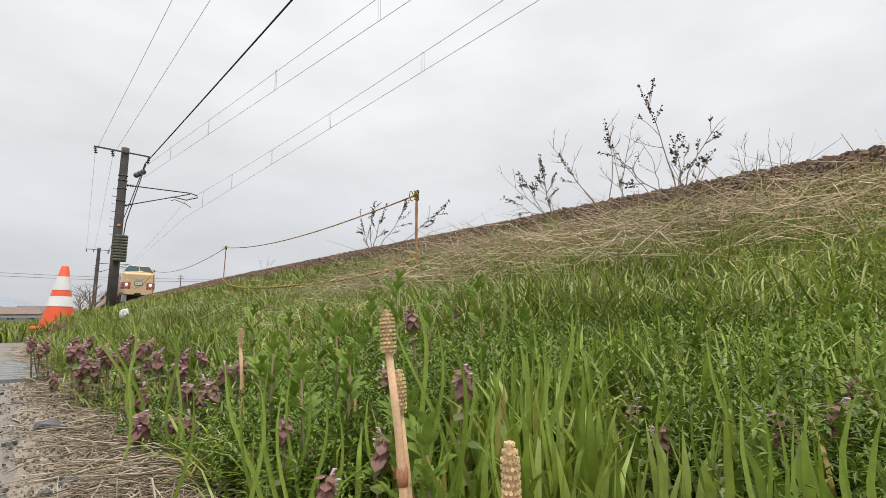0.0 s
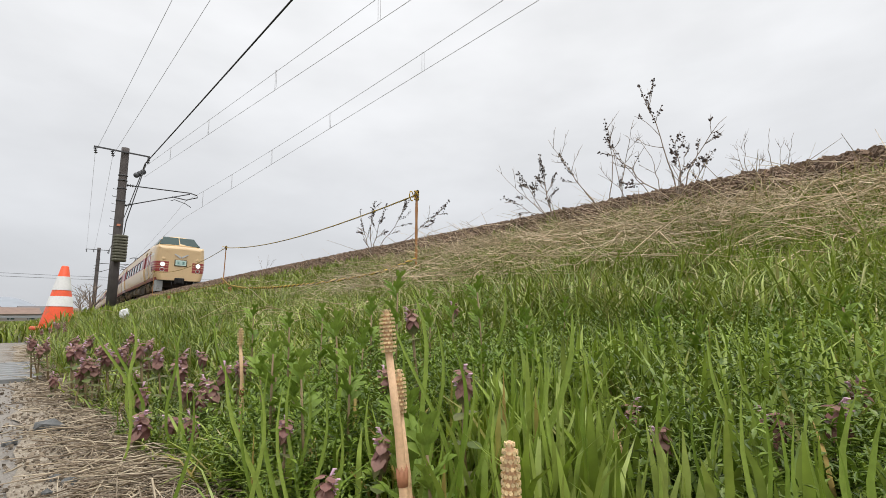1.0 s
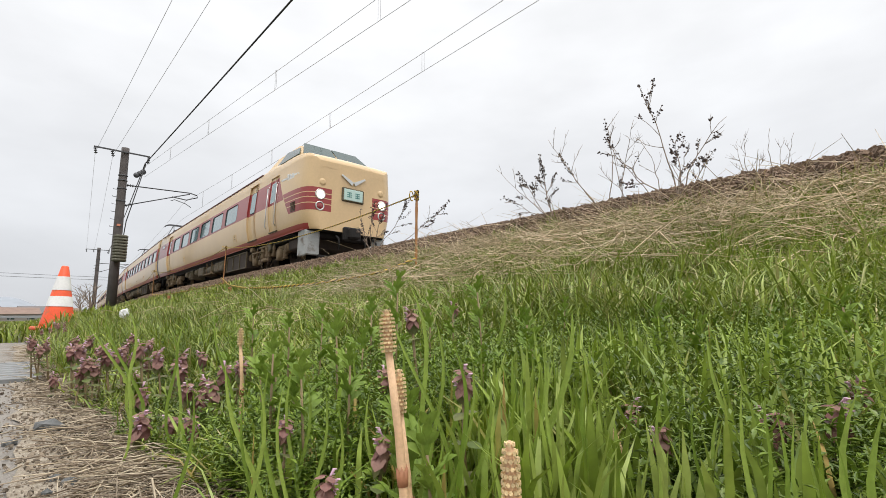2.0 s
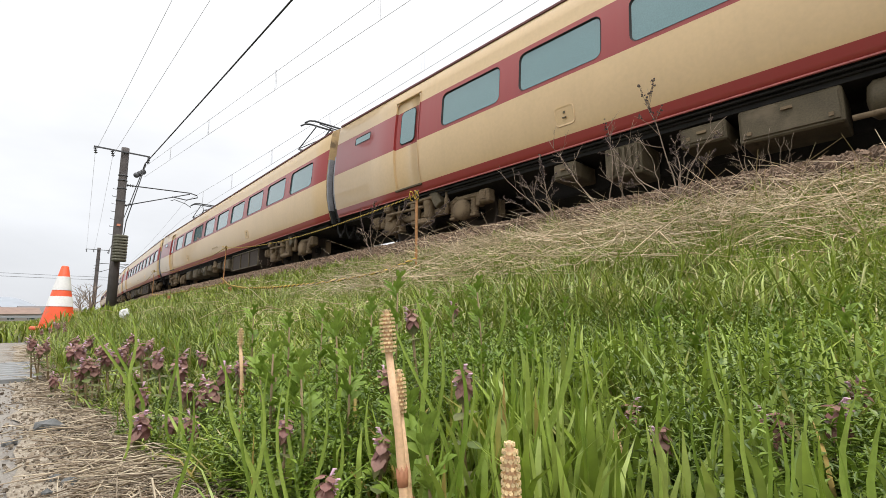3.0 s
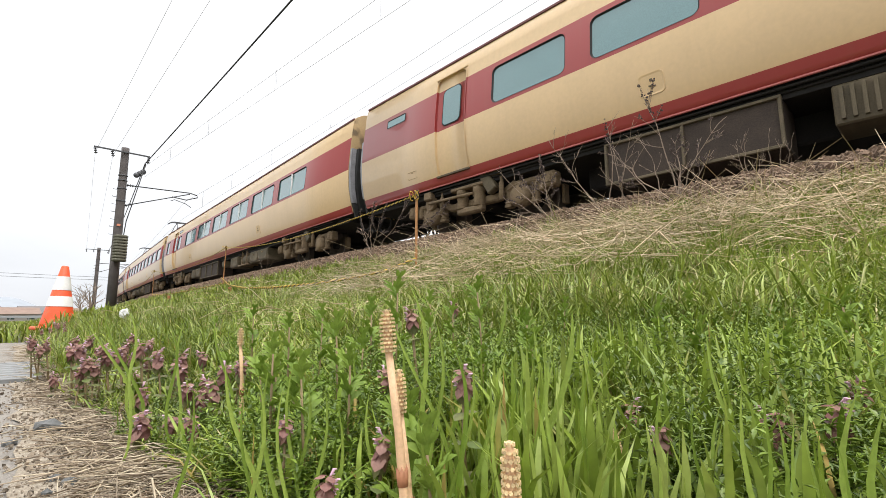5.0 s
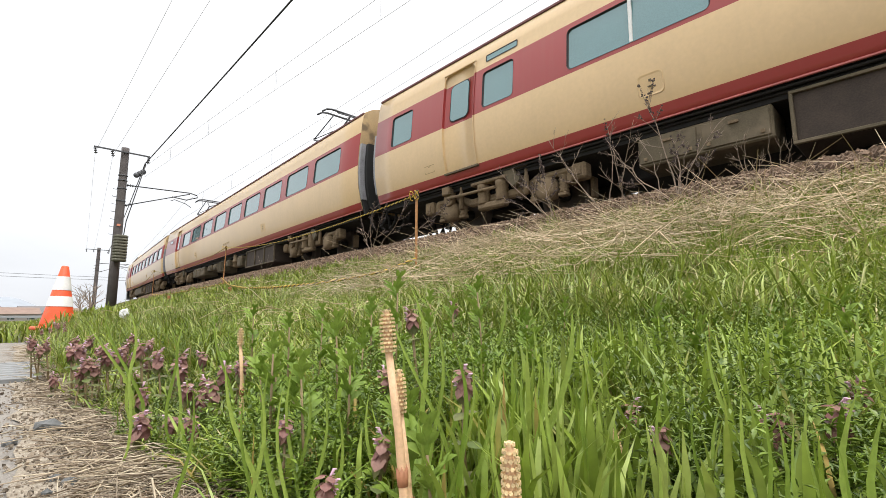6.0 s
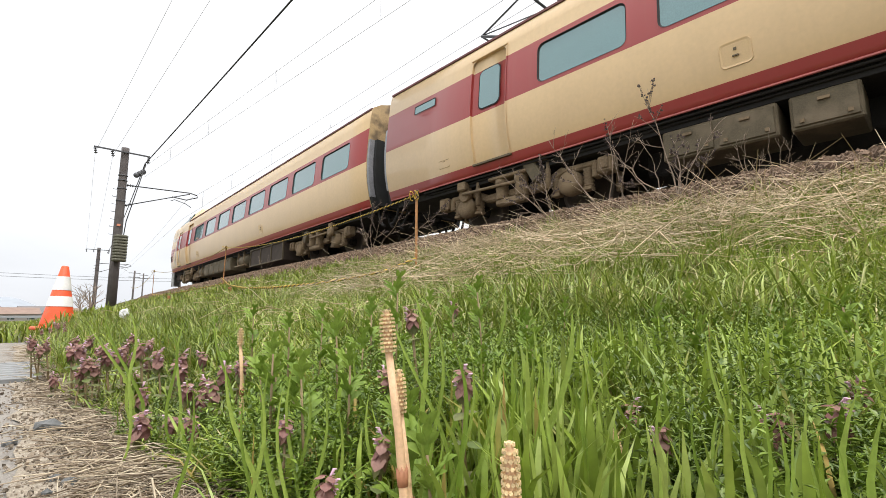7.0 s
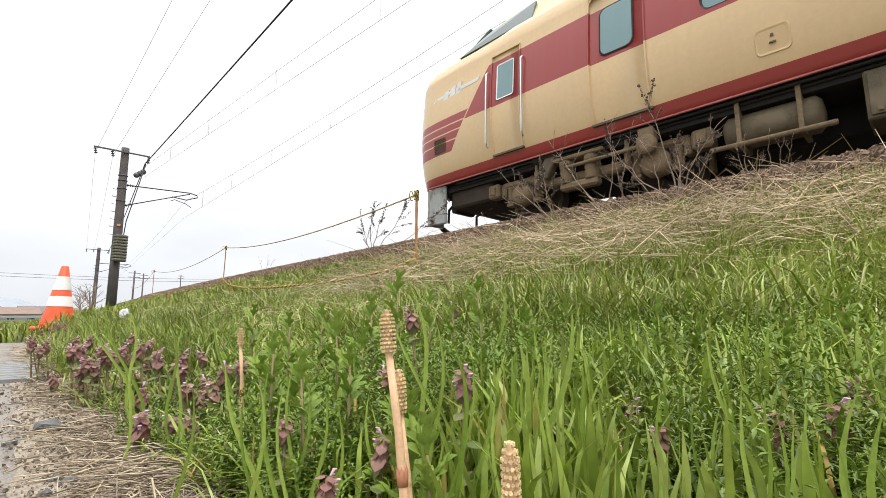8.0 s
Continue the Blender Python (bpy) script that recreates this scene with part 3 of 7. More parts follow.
def equipment(parent, length, kind):
    """Underfloor boxes, tanks and pipes between the bogies, on both sides."""
    lows = {"framed": 0.22, "box": 0.36, "small": 0.48, "ribbed": 0.32, "tall": 0.34, "long": 0.30}
    for side in (-1, 1):
        def slab(bm, xa, xb, y0, y1, z0, z1, bevel=0.0):
            xa, xb = side * (xa - 0.06), side * (xb - 0.06)
            box(bm, min(xa, xb), max(xa, xb), y0, y1, z0, z1, bevel)
        for what, y0, y1 in LAYOUTS[kind]:
            bm = bmesh.new()
            mid, w = (y0 + y1) / 2, y1 - y0
            if what == "tank":
                lathe(bm, [(0.02, -w / 2), (0.15, -w / 2 + 0.02), (0.2, -w / 2 + 0.07), (0.2, w / 2 - 0.07), (0.15, w / 2 - 0.02), (0.02, w / 2)], 18, "y",
                      Matrix.Translation((side * 1.02, mid, 0.56)))
                tank = part("air_tank", bm, M_BOX, parent)
                for q in (-0.3, 0.3):
                    bm = bmesh.new()
                    slab(bm, 0.865, 1.295, mid + w * q - 0.022, mid + w * q + 0.022, 0.345, 0.86)
                    part("strap", bm, M_GRIME, tank)
                bm = bmesh.new()
                tube(bm, [(side * 1.24, y0 - 0.1, 0.36), (side * 1.24, y1 + 0.1, 0.36)], 0.03, 8)
                part("rail_pipe", bm, M_GRIME, tank)
                continue
            if what == "pot":
                lathe(bm, [(0.02, 0.36), (0.10, 0.37), (0.13, 0.42), (0.13, 0.55), (0.17, 0.56), (0.17, 0.60), (0.12, 0.61), (0.12, 0.84)], 16, m=Matrix.Translation((side * 1.15, mid, 0)))
                part("blower_pot", bm, M_GRIME, parent)
                continue
            z0 = lows[what]
            top = {"framed": 0.80, "long": 0.80, "small": 0.72}.get(what, 0.74)
            slab(bm, 0.72, 1.29, y0, y1, z0, top, 0.018)
            eb = part("equipment_box", bm, M_PANEL if what == "framed" else M_BOX, parent)
            if what == "framed":
                n = max(2, round(w / 0.85))
                strips = [(y0, y1, z0, z0 + 0.035), (y0, y1, 0.765, 0.80)] + [(y0 + (w - 0.035) * k / n, y0 + (w - 0.035) * k / n + 0.035, z0 + 0.035, 0.765) for k in range(n + 1)]
                for a, b, c, d in strips:
                    bm = bmesh.new()
                    slab(bm, 1.28, 1.325, a, b, c, d, 0.005)
                    part("frame_bar", bm, M_BOX, eb)
            elif what == "ribbed":
                for k in range(int(w / 0.085)):
                    yy = y0 + 0.045 + k * 0.085
                    bm = bmesh.new()
                    slab(bm, 1.285, 1.335, yy - 0.016, yy + 0.016, z0 + 0.05, top - 0.04)
                    part("rib", bm, M_BOX, eb)
            else:
                n = max(1, round(w / 0.75))
                for k in range(n):
                    ya, yb = y0 + w * k / n + 0.03, y0 + w * (k + 1) / n - 0.03
                    bm = bmesh.new()
                    slab(bm, 1.285, 1.31, ya, yb, z0 + 0.04, top - 0.04, 0.006)
                    part("cover", bm, M_BOX, eb)
                    if yb - ya < 0.3:
                        continue
                    bm = bmesh.new()
                    yc = (ya + yb) / 2
                    slab(bm, 1.305, 1.335, yc - 0.05, yc + 0.05, top - 0.12, top - 0.09)
                    part("latch", bm, M_GRIME, eb)
                    if yb - ya > 0.4:
                        for yy in (ya + 0.05, yb - 0.09):
                            bm = bmesh.new()
                            slab(bm, 1.305, 1.325, yy, yy + 0.04, z0 + 0.07, z0 + 0.11)
                            part("catch", bm, M_GRIME, eb)
                if what == "tall":
                    for k in range(3):
                        bm = bmesh.new()
                        slab(bm, 1.30, 1.33, y0 + 0.06, y1 - 0.06, z0 + 0.07 + k * 0.04, z0 + 0.09 + k * 0.04)
                        part("louvre", bm, M_PANEL, eb)
            for q in (0.12, 0.88):
                bm = bmesh.new()
                slab(bm, 1.05, 1.11, y0 + w * q - 0.03, y0 + w * q + 0.03, top - 0.01, 0.89)
                part("hanger", bm, M_UNDER, eb)
        bm = bmesh.new()
        for zz, xx in ((0.86, 1.26), (0.83, 1.20)):
            tube(bm, [(side * xx, -length / 2 + 1.0, zz), (side * xx, length / 2 - 1.0, zz)], 0.018, 6)
        part("pipe", bm, M_UNDER, parent)
    bm = bmesh.new()
    box(bm, -1.18, 1.18, -length / 2 + 0.35, length / 2 - 0.1, 0.76, 0.88)
    part("underframe", bm, M_UNDER, parent)
    bm = bmesh.new()
    box(bm, -0.55, 0.55, -length / 2 + 5.0, length / 2 - 5.0, 0.42, 0.78, 0.03)
    part("centre_gear", bm, M_UNDER, parent)


def pantograph(parent, y):
    p = share("pantograph", None, parent, Matrix.Translation((0, y, 3.5)), "dark raised pantograph")
    bm = bmesh.new()
    for a in (-0.55, 0.55):
        tube(bm, [(a, -0.95, 0.18), (a, 0.95, 0.18)], 0.03, 6)
    for b in (-0.9, 0.9):
        tube(bm, [(-0.6, b, 0.18), (0.6, b, 0.18)], 0.03, 6)
        for a in (-0.5, 0.5):
            lathe(bm, [(0.07, -0.02), (0.09, 0.04), (0.06, 0.07), (0.09, 0.1), (0.06, 0.13), (0.05, 0.18)], 8, m=Matrix.Translation((a, b, 0)))
    part("base_frame", bm, M_IRON, p)
    for b in (-1, 1):
        bm = bmesh.new()
        for a in (-0.5, 0.5):
            tube(bm, [(a, b * 0.25, 0.22), (a * 0.95, b * 1.15, 0.66)], 0.028, 6)
            tube(bm, [(a * 0.95, b * 1.15, 0.66), (a * 0.7, b * 0.12, 1.17)], 0.02, 6)
        tube(bm, [(-0.48, b * 1.15, 0.66), (0.48, b * 1.15, 0.66)], 0.02, 6)
        tube(bm, [(-0.45, b * 1.1, 0.68), (0.35, b * 0.14, 1.15)], 0.014, 5)
        part("arm", bm, M_IRON, p)
        bm = bmesh.new()
        tube(bm, [(-0.86, b * 0.16, 1.05), (-0.72, b * 0.16, 1.16), (-0.55, b * 0.16, 1.20), (0.55, b * 0.16, 1.20), (0.72, b * 0.16, 1.16), (0.86, b * 0.16, 1.05)], 0.03, 6)
        part("collector_shoe", bm, M_IRON, p)


def side_part(name, me, parent, y, side, label=""):
    m = Matrix.Translation((0, y, 0)) if side > 0 else Matrix.Translation((0, y, 0)) @ Matrix.Rotation(math.pi, 4, "Z")
    return share(name, me, parent, m, label)


def door_mesh(w, z0, z1, paint, inset=0.03):
    bm = bmesh.new()
    zs = [z0] + [z for z in Z_BREAKS if z0 < z < z1] + [z1]
    grid = [[bm.verts.new((side_x(z) - inset, y, z)) for z in zs] for y in (-w / 2, w / 2)]
    for j in range(len(zs) - 1):
        bm.faces.new((grid[0][j], grid[1][j], grid[1][j + 1], grid[0][j + 1])).smooth = True
    # door jambs
    for i, y in enumerate((-w / 2, w / 2)):
        out = [bm.verts.new((side_x(z) + 0.012, y + (0.02 if i else -0.02), z)) for z in zs]
        mid = [bm.verts.new((side_x(z) + 0.012, y, z)) for z in zs]
        for j in range(len(zs) - 1):
            bm.faces.new((out[j], out[j + 1], mid[j + 1], mid[j]))
            bm.faces.new((mid[j], mid[j + 1], grid[i][j + 1], grid[i][j]))
    box(bm, side_x(z1) - inset, side_x(z1) + 0.02, -w / 2 - 0.02, w / 2 + 0.02, z1, z1 + 0.02)
    box(bm, side_x(z0) - inset, side_x(z0) + 0.035, -w / 2 - 0.03, w / 2 + 0.03, z0 - 0.03, z0, mat=1)
    bmesh.ops.recalc_face_normals(bm, faces=bm.faces)
    me = bpy.data.meshes.new("door")
    bm.to_mesh(me)
    bm.free()
    me.materials.append(paint)
    me.materials.append(M_BOX)
    return me


ME_DOOR = door_mesh(0.76, 1.06, 2.93, M_LIVERY, 0.045)
ME_DOOR_FRAME = corner_mesh(0.76, 1.06, 2.93, 0.13, M_LIVERY)
ME_CAB_DOOR = door_mesh(0.56, 1.10, 2.80, M_LIVERY, 0.012)


def hatch(parent, y, side, z=1.30):
    bm = bmesh.new()
    x = side_x(z + 0.1)
    ring_o, ring_i = rounded(-0.16, 0.16, z - 0.10, z + 0.17, 0.05), rounded(-0.135, 0.135, z - 0.075, z + 0.145, 0.04)
    vo = [bm.verts.new((side_x(c) + 0.001, b, c)) for b, c in ring_o]
    vm = [bm.verts.new((side_x(c) + 0.012, b * 0.95, c)) for b, c in ring_o]
    vi = [bm.verts.new((side_x(c) + 0.004, b, c)) for b, c in ring_i]
    n = len(vo)
    for k in range(n):
        bm.faces.new((vo[k], vo[(k + 1) % n], vm[(k + 1) % n], vm[k]))
        bm.faces.new((vm[k], vm[(k + 1) % n], vi[(k + 1) % n], vi[k]))
    bm.faces.new(vi)
    box(bm, x - 0.01, x + 0.008, -0.03, 0.03, z + 0.0, z + 0.015, mat=1)
    box(bm, x - 0.012, x + 0.008, -0.015, 0.015, z + 0.07, z + 0.10, mat=1)
    bmesh.ops.recalc_face_normals(bm, faces=bm.faces)
    me = bpy.data.meshes.new("hatch")
    bm.to_mesh(me)
    bm.free()
    me.materials.append(M_CREAM)
    me.materials.append(M_BOX)
    side_part("hatch", me, parent, y, side)


def vestibule(parent, y_end, sign):
    """The folding gangway at a coach end, with its rubber curtain and steel corner posts."""
    g = share("gangway", None, parent, Matrix.Translation((0, y_end, 0)), "black rubber gangway with grey edge posts")
    bm = bmesh.new()
    for k in range(3):
        a, b = sorted((sign * 0.05 * k, sign * (0.05 * k + 0.03)))
        box(bm, -0.62, 0.62, a, b, 0.95, 3.05, 0.01)
        a, b = sorted((sign * (0.05 * k + 0.03), sign * (0.05 * k + 0.05)))
        box(bm, -0.58, 0.58, a, b, 0.98, 3.02)
    part("bellows", bm, M_RUBBER, g)
    for side in (-1, 1):
        # black curtain and lower plate are added to keep the gap dark
        for name, mat, y0, y1, inset, deep, zs in (("edge_post", M_POST, 0.002, 0.075, 0.012, 0.12, (1.12, 1.3, 1.45, 1.75, 1.985, 2.2, 2.42)),
                                            ("curtain", M_RUBBER, 0.003, 0.165, 0.135, 0.55, (0.92, 1.13, 1.45, 1.75, 1.985, 2.2, 2.42)),
                                            ("lower_plate", M_RUBBER, 0.002, 0.07, 0.02, 0.11, (0.80, 0.95, 1.117))):
            bm = bmesh.new()
            a, b = sorted((sign * y0, sign * y1))
            ring = []
            for z in zs:
                x = side * (side_x(z) - inset)
                ring.append([bm.verts.new(p) for p in ((x, a, z), (x, b, z), (x - side * deep, b, z), (x - side * deep, a, z))])
            for r, q in zip(ring, ring[1:]):
                for k in range(4):
                    bm.faces.new((r[k], r[(k + 1) % 4], q[(k + 1) % 4], q[k]))
            bm.faces.new(ring[0])
            bm.faces.new(ring[-1])
            bmesh.ops.recalc_face_normals(bm, faces=bm.faces)
            part(name, bm, mat, g)
    bm = bmesh.new()
    a, b = sorted((0.0, sign * 0.24))
    box(bm, -0.16, 0.16, a, b, 0.70, 1.0, 0.03)
    part("coupling", bm, M_UNDER, g)
    for x in (-1.1, -0.85, -0.6, 0.6, 0.85, 1.1):
        bm = bmesh.new()
        tube(bm, [(x, -sign * 0.05, 0.95), (x, sign * 0.06, 0.62), (x, sign * 0.16, 0.50), (x, sign * 0.25, 0.47)], 0.03, 6)
        part("hose", bm, M_UNDER, g)


NARROWS = (MID_LENGTH / 2 - 0.90, MID_LENGTH / 2 - 3.43)


def coach(name, label, kind, windows_from, pans=(), number=9, lounge=False):
    """A middle coach, 20 m long, with big paired-seat windows, doors at its ends and equipment below."""
    car = thing(name, label, "railway coach", group="train coaches")
    L = MID_LENGTH
    door_y = [L / 2 - (2.52 if lounge else 2.82)]
    opens = [(d - 0.38, d + 0.38, 1.06, 2.93) for d in door_y]
    ws = [4.57 - 2.30 * k for k in range(6)] if lounge else [windows_from - 1.80 * k for k in range(number)]
    half = WIDE_W / 2 if lounge else WINDOW_W / 2
    opens += [(w - half, w + half, WINDOW_LOW, WINDOW_TOP) for w in ws]
    if lounge:
        opens += [(w - 0.33, w + 0.33, WINDOW_LOW, WINDOW_TOP) for w in NARROWS]
    bm = car_shell(L, opens, False)
    part("body", bm, [M_LIVERY, M_ROOF, M_UNDER, M_ENDWALL], car, "cream and dark red painted body")
    finish(car, L, [] if lounge else ws, door_y, kind, name)
    for side in (-1, 1):
        if lounge:
            for w in ws:
                win = side_part("wide_window", ME_WIDE_FRAME, car, w, side)
                share("pane", ME_WIDE_PANE, win, None)
                bm = bmesh.new()
                x = side_x(2.3) - 0.005
                box(bm, x - 0.03, x + 0.008, -0.022, 0.022, WINDOW_LOW + 0.02, WINDOW_TOP - 0.02, 0.004)
                part("mullion", bm, M_WHITE, win, "white window mullion")
            for nm, w in zip(("end_window", "narrow_window"), NARROWS):
                share("pane", ME_NARROW_PANE, side_part(nm, ME_NARROW_FRAME, car, w, side), None)
            side_part("slit_window", ME_SLIT, car, L / 2 - 3.49, side)
        else:
            side_part("small_window", ME_SMALL, car, L / 2 - 1.19, side)
            bm = bmesh.new()                            # long number plate of worn lettering, as bars
            x = side_x(1.32)
            for k in range(9):
                box(bm, x - 0.004, x + 0.003, -0.36 + k * 0.085, -0.31 + k * 0.085, 1.30, 1.36)
            box(bm, x - 0.004, x + 0.002, -0.38, 0.42, 1.275, 1.283)
            me = bpy.data.meshes.new("lettering")
            bm.to_mesh(me)
            bm.free()
            me.materials.append(M_LETTER)
            side_part("lettering", me, car, -0.6, side)
        bm = bmesh.new()                                # small access flap by the door
        for a, b, c, d in ((-0.13, 0.13, 1.17, 1.178), (-0.13, 0.13, 1.302, 1.31), (-0.13, -0.122, 1.178, 1.302), (0.122, 0.13, 1.178, 1.302), (-0.03, 0.03, 1.28, 1.292)):
            box(bm, side_x(c) - 0.01, side_x(c) + 0.005, a, b, c, d)
        me = bpy.data.meshes.new("access_flap")
        bm.to_mesh(me)
        bm.free()
        me.materials.append(M_LETTER)
        side_part("access_flap", me, car, L / 2 - 1.72, side)
    bogie(car, -MID_BOGIE, kind != "trailer")
    bogie(car, MID_BOGIE, kind != "trailer")
    vestibule(car, -L / 2, -1)
    vestibule(car, L / 2, 1)
    for y in pans:
        pantograph(car, y)
    return car


M_LETTER = material("worn_brown_lettering", (0.40, 0.27, 0.13), 0.6, var=0.2, scale=8, bump=0.05)
MID_BOGIE = 7.2


def finish(car, L, ws, door_y, kind, name):
    for side in (-1, 1):
        for w in ws:
            win = side_part("window", ME_FRAME, car, w, side)
            share("pane", ME_PANE, win, None)
        for d in door_y:
            dr = side_part("door", ME_DOOR, car, d, side)
            share("pane", ME_DOOR_PANE, dr, Matrix.Translation((-0.040, 0, 0)))
            share("door_frame", ME_DOOR_FRAME, dr, None)
        for y in (-L / 2 + 5.85, L / 2 - (5.88 if kind == "trailer" else 6.4)):
            hatch(car, y, side)
    bm = bmesh.new()                                    # rain gutter along the eaves
    for side in (-1, 1):
        box(bm, min(side * 1.32, side * 1.372), max(side * 1.32, side * 1.372), -L / 2 + (3.6 if kind in ("head", "tail") else 0.02), L / 2 - 0.02, 3.178, 3.215)
    part("rain_gutter", bm, M_GUTTER, car, "dark red rain gutter")
    for side in (-1, 1):                                # worn lip along the foot of the side
        bm = bmesh.new()
        box(bm, min(side * 1.294, side * 1.322), max(side * 1.294, side * 1.322), -L / 2 + (0.3 if kind in ("head", "tail") else 0.02), L / 2 - 0.02, 0.886, 0.909, 0.004)
        part("sill_lip", bm, M_LIP, car, "worn pale red lip")
    for k in range(5):                                  # roof ventilation and cooling units
        bm = bmesh.new()
        y = -L / 2 + 5.2 + k * 2.5
        box(bm, -0.62, 0.62, y - 0.6, y + 0.6, 3.42, 3.66, 0.06)
        part("roof_unit", bm, M_ROOF, car)
    equipment(car, L, kind)


def cab_car(name, label, lit, rear_door):
    """A driving coach: its nose is at -y. lit: white head lamps on, or red tail lamps."""
    car = thing(name, label, "railway coach", group="train coaches")
    L = END_LENGTH
    n0 = -L / 2
    cab_door, door = n0 + 2.30, n0 + 4.17
    ws = [n0 + 5.21 + 0.70 + 1.79 * k for k in range(8)]
    doors = [door]
    if rear_door:
        ws = [L / 2 - 3.82 - WINDOW_W / 2 - 1.8 * k for k in range(6)]
        doors.append(L / 2 - 2.77)
    opens = [(cab_door - 0.28, cab_door + 0.28, 1.10, 2.80), *((d - 0.38, d + 0.38, 1.06, 2.93) for d in doors)]
    opens += [(w - WINDOW_W / 2, w + WINDOW_W / 2, WINDOW_LOW, WINDOW_TOP) for w in ws]
    part("body", car_shell(L, opens, True), [M_CAB, M_ROOF, M_UNDER, M_ENDWALL], car, "cream body with dark red bands and a flat rounded nose")
    finish(car, L, ws, doors, "head" if lit else "tail", name)
    for side in (-1, 1):
        if rear_door:
            side_part("small_window", ME_SMALL, car, L / 2 - 1.15, side)
        dr = side_part("cab_door", ME_CAB_DOOR, car, cab_door, side)
        share("pane", ME_CAB_PANE, dr, Matrix.Translation((-0.006, 0, 0)))
        for y in (cab_door - 0.36, cab_door + 0.36):
            bm = bmesh.new()
            x = side * (side_x(2.0) + 0.05)
            tube(bm, [(x - side * 0.05, y, 1.22), (x, y, 1.28), (x, y, 1.75), (x - side * 0.02, y, 2.5), (x - side * 0.07, y, 2.55)], 0.016, 8)
            part("handrail", bm, M_SILVER, car, "polished metal handrail")
        # intake grille in the red lamp panel
        bm = bmesh.new()
        for k in range(8):
            z = 1.46 + k * 0.034
            box(bm, min(side * (side_x(z) - 0.035), side * (side_x(z) + 0.006)), max(side * (side_x(z) - 0.035), side * (side_x(z) + 0.006)),
                n0 + 0.62, n0 + 0.92, z, z + 0.014, mat=0)
        part("intake_grille", bm, M_BOX, car)
        # winged line emblem
        bm = bmesh.new()
        for k, (a, b, za, zb) in enumerate(((0.52, 1.00, 2.50, 2.58), (0.80, 0.94, 2.40, 2.62), (0.98, 1.12, 2.42, 2.64), (1.14, 1.26, 2.44, 2.66),
                                            (1.20, 1.70, 2.50, 2.58))):
            x = side * (side_x(2.5) + 0.004) * nose_width(a) / HALF
            x2 = side * (side_x(2.5) + 0.004) * nose_width(b) / HALF
            v = [bm.verts.new(p) for p in ((x, n0 + a, za), (x2, n0 + b, za + 0.02), (x2, n0 + b + 0.05, zb), (x, n0 + a + 0.06, zb - 0.02))]
            w = [bm.verts.new((p.co.x - side * 0.01, p.co.y, p.co.z)) for p in v]
            bm.faces.new(v)
            for i in range(4):
                bm.faces.new((v[i], v[(i + 1) % 4], w[(i + 1) % 4], w[i]))
        bmesh.ops.recalc_face_normals(bm, faces=bm.faces)
        part("emblem", bm, M_WHITE, car, "white slanted wing emblem")
        # lamps
        bm = bmesh.new()
        lathe(bm, [(0.14, -0.03), (0.155, 0.0), (0.15, 0.03), (0.12, 0.035), (0.118, -0.02)], 20, "y", Matrix.Translation((side * 1.0, n0 + 0.02, 1.88)) @ pose(0, 0, 0, 180, 0, 0))
        lathe(bm, [(0.12, -0.03), (0.135, 0.0), (0.13, 0.03), (0.1, 0.035), (0.098, -0.02)], 20, "y", Matrix.Translation((side * 1.0, n0 + 0.02, 1.55)) @ pose(0, 0, 0, 180, 0, 0))
        part("lamp_rim", bm, M_SILVER, car)
        bm = bmesh.new()
        lathe(bm, [(0.02, -0.045), (0.09, -0.035), (0.12, -0.02), (0.12, 0.03)], 20, "y", Matrix.Translation((side * 1.0, n0 + 0.02, 1.88)))
        part("head_lamp", bm, M_LAMP_ON if lit else M_LAMP_OFF, car, "lit round head lamp" if lit else "")
        bm = bmesh.new()
        lathe(bm, [(0.02, -0.04), (0.08, -0.03), (0.098, -0.02), (0.098, 0.03)], 20, "y", Matrix.Translation((side * 1.0, n0 + 0.02, 1.55)))
        part("tail_lamp", bm, M_LAMP_RED, car)
        bm = bmesh.new()
        lathe(bm, [(0.11, -0.02), (0.10, -0.035), (0.04, -0.045)], 18, "y", Matrix.Translation((side * 0.95, n0 + 0.03, 2.24)))
        part("round_cover", bm, M_CREAM, car)
        bm = bmesh.new()
        box(bm, side * 0.78 - 0.24, side * 0.78 + 0.24, n0 + 0.0, n0 + 0.05, 2.66, 2.70, 0.01)
        part("hand_grip", bm, M_CREAM, car)
    # head sign
    bm = bmesh.new()
    box(bm, -0.36, 0.36, n0 - 0.045, n0 + 0.02, 1.80, 2.22, 0.03)
    sign = part("sign_frame", bm, M_BOX, car)
    bm = bmesh.new()
    box(bm, -0.31, 0.31, n0 - 0.055, n0 - 0.03, 1.84, 2.18, 0.015)
    part("sign_face", bm, M_SIGN, sign, "pale green destination panel")
    bm = bmesh.new()
    for x in (-0.13, 0.13):
        for dz in (-0.06, 0.0, 0.06):
            box(bm, x - 0.075, x + 0.075, n0 - 0.060, n0 - 0.050, 2.01 + dz - 0.012, 2.01 + dz + 0.012)
        box(bm, x - 0.012, x + 0.012, n0 - 0.060, n0 - 0.050, 1.93, 2.09)
    part("sign_bars", bm, M_SIGN_INK, sign)
    # wing badge above the sign
    bm = bmesh.new()
    for side in (-1, 1):
        v = [bm.verts.new(p) for p in ((0, n0 - 0.02, 2.40), (side * 0.36, n0 - 0.01, 2.58), (side * 0.40, n0 - 0.01, 2.55), (side * 0.05, n0 - 0.02, 2.30))]
        w = [bm.verts.new((p.co.x, p.co.y - 0.025, p.co.z)) for p in v]
        bm.faces.new(w)
        for i in range(4):
            bm.faces.new((v[i], v[(i + 1) % 4], w[(i + 1) % 4], w[i]))
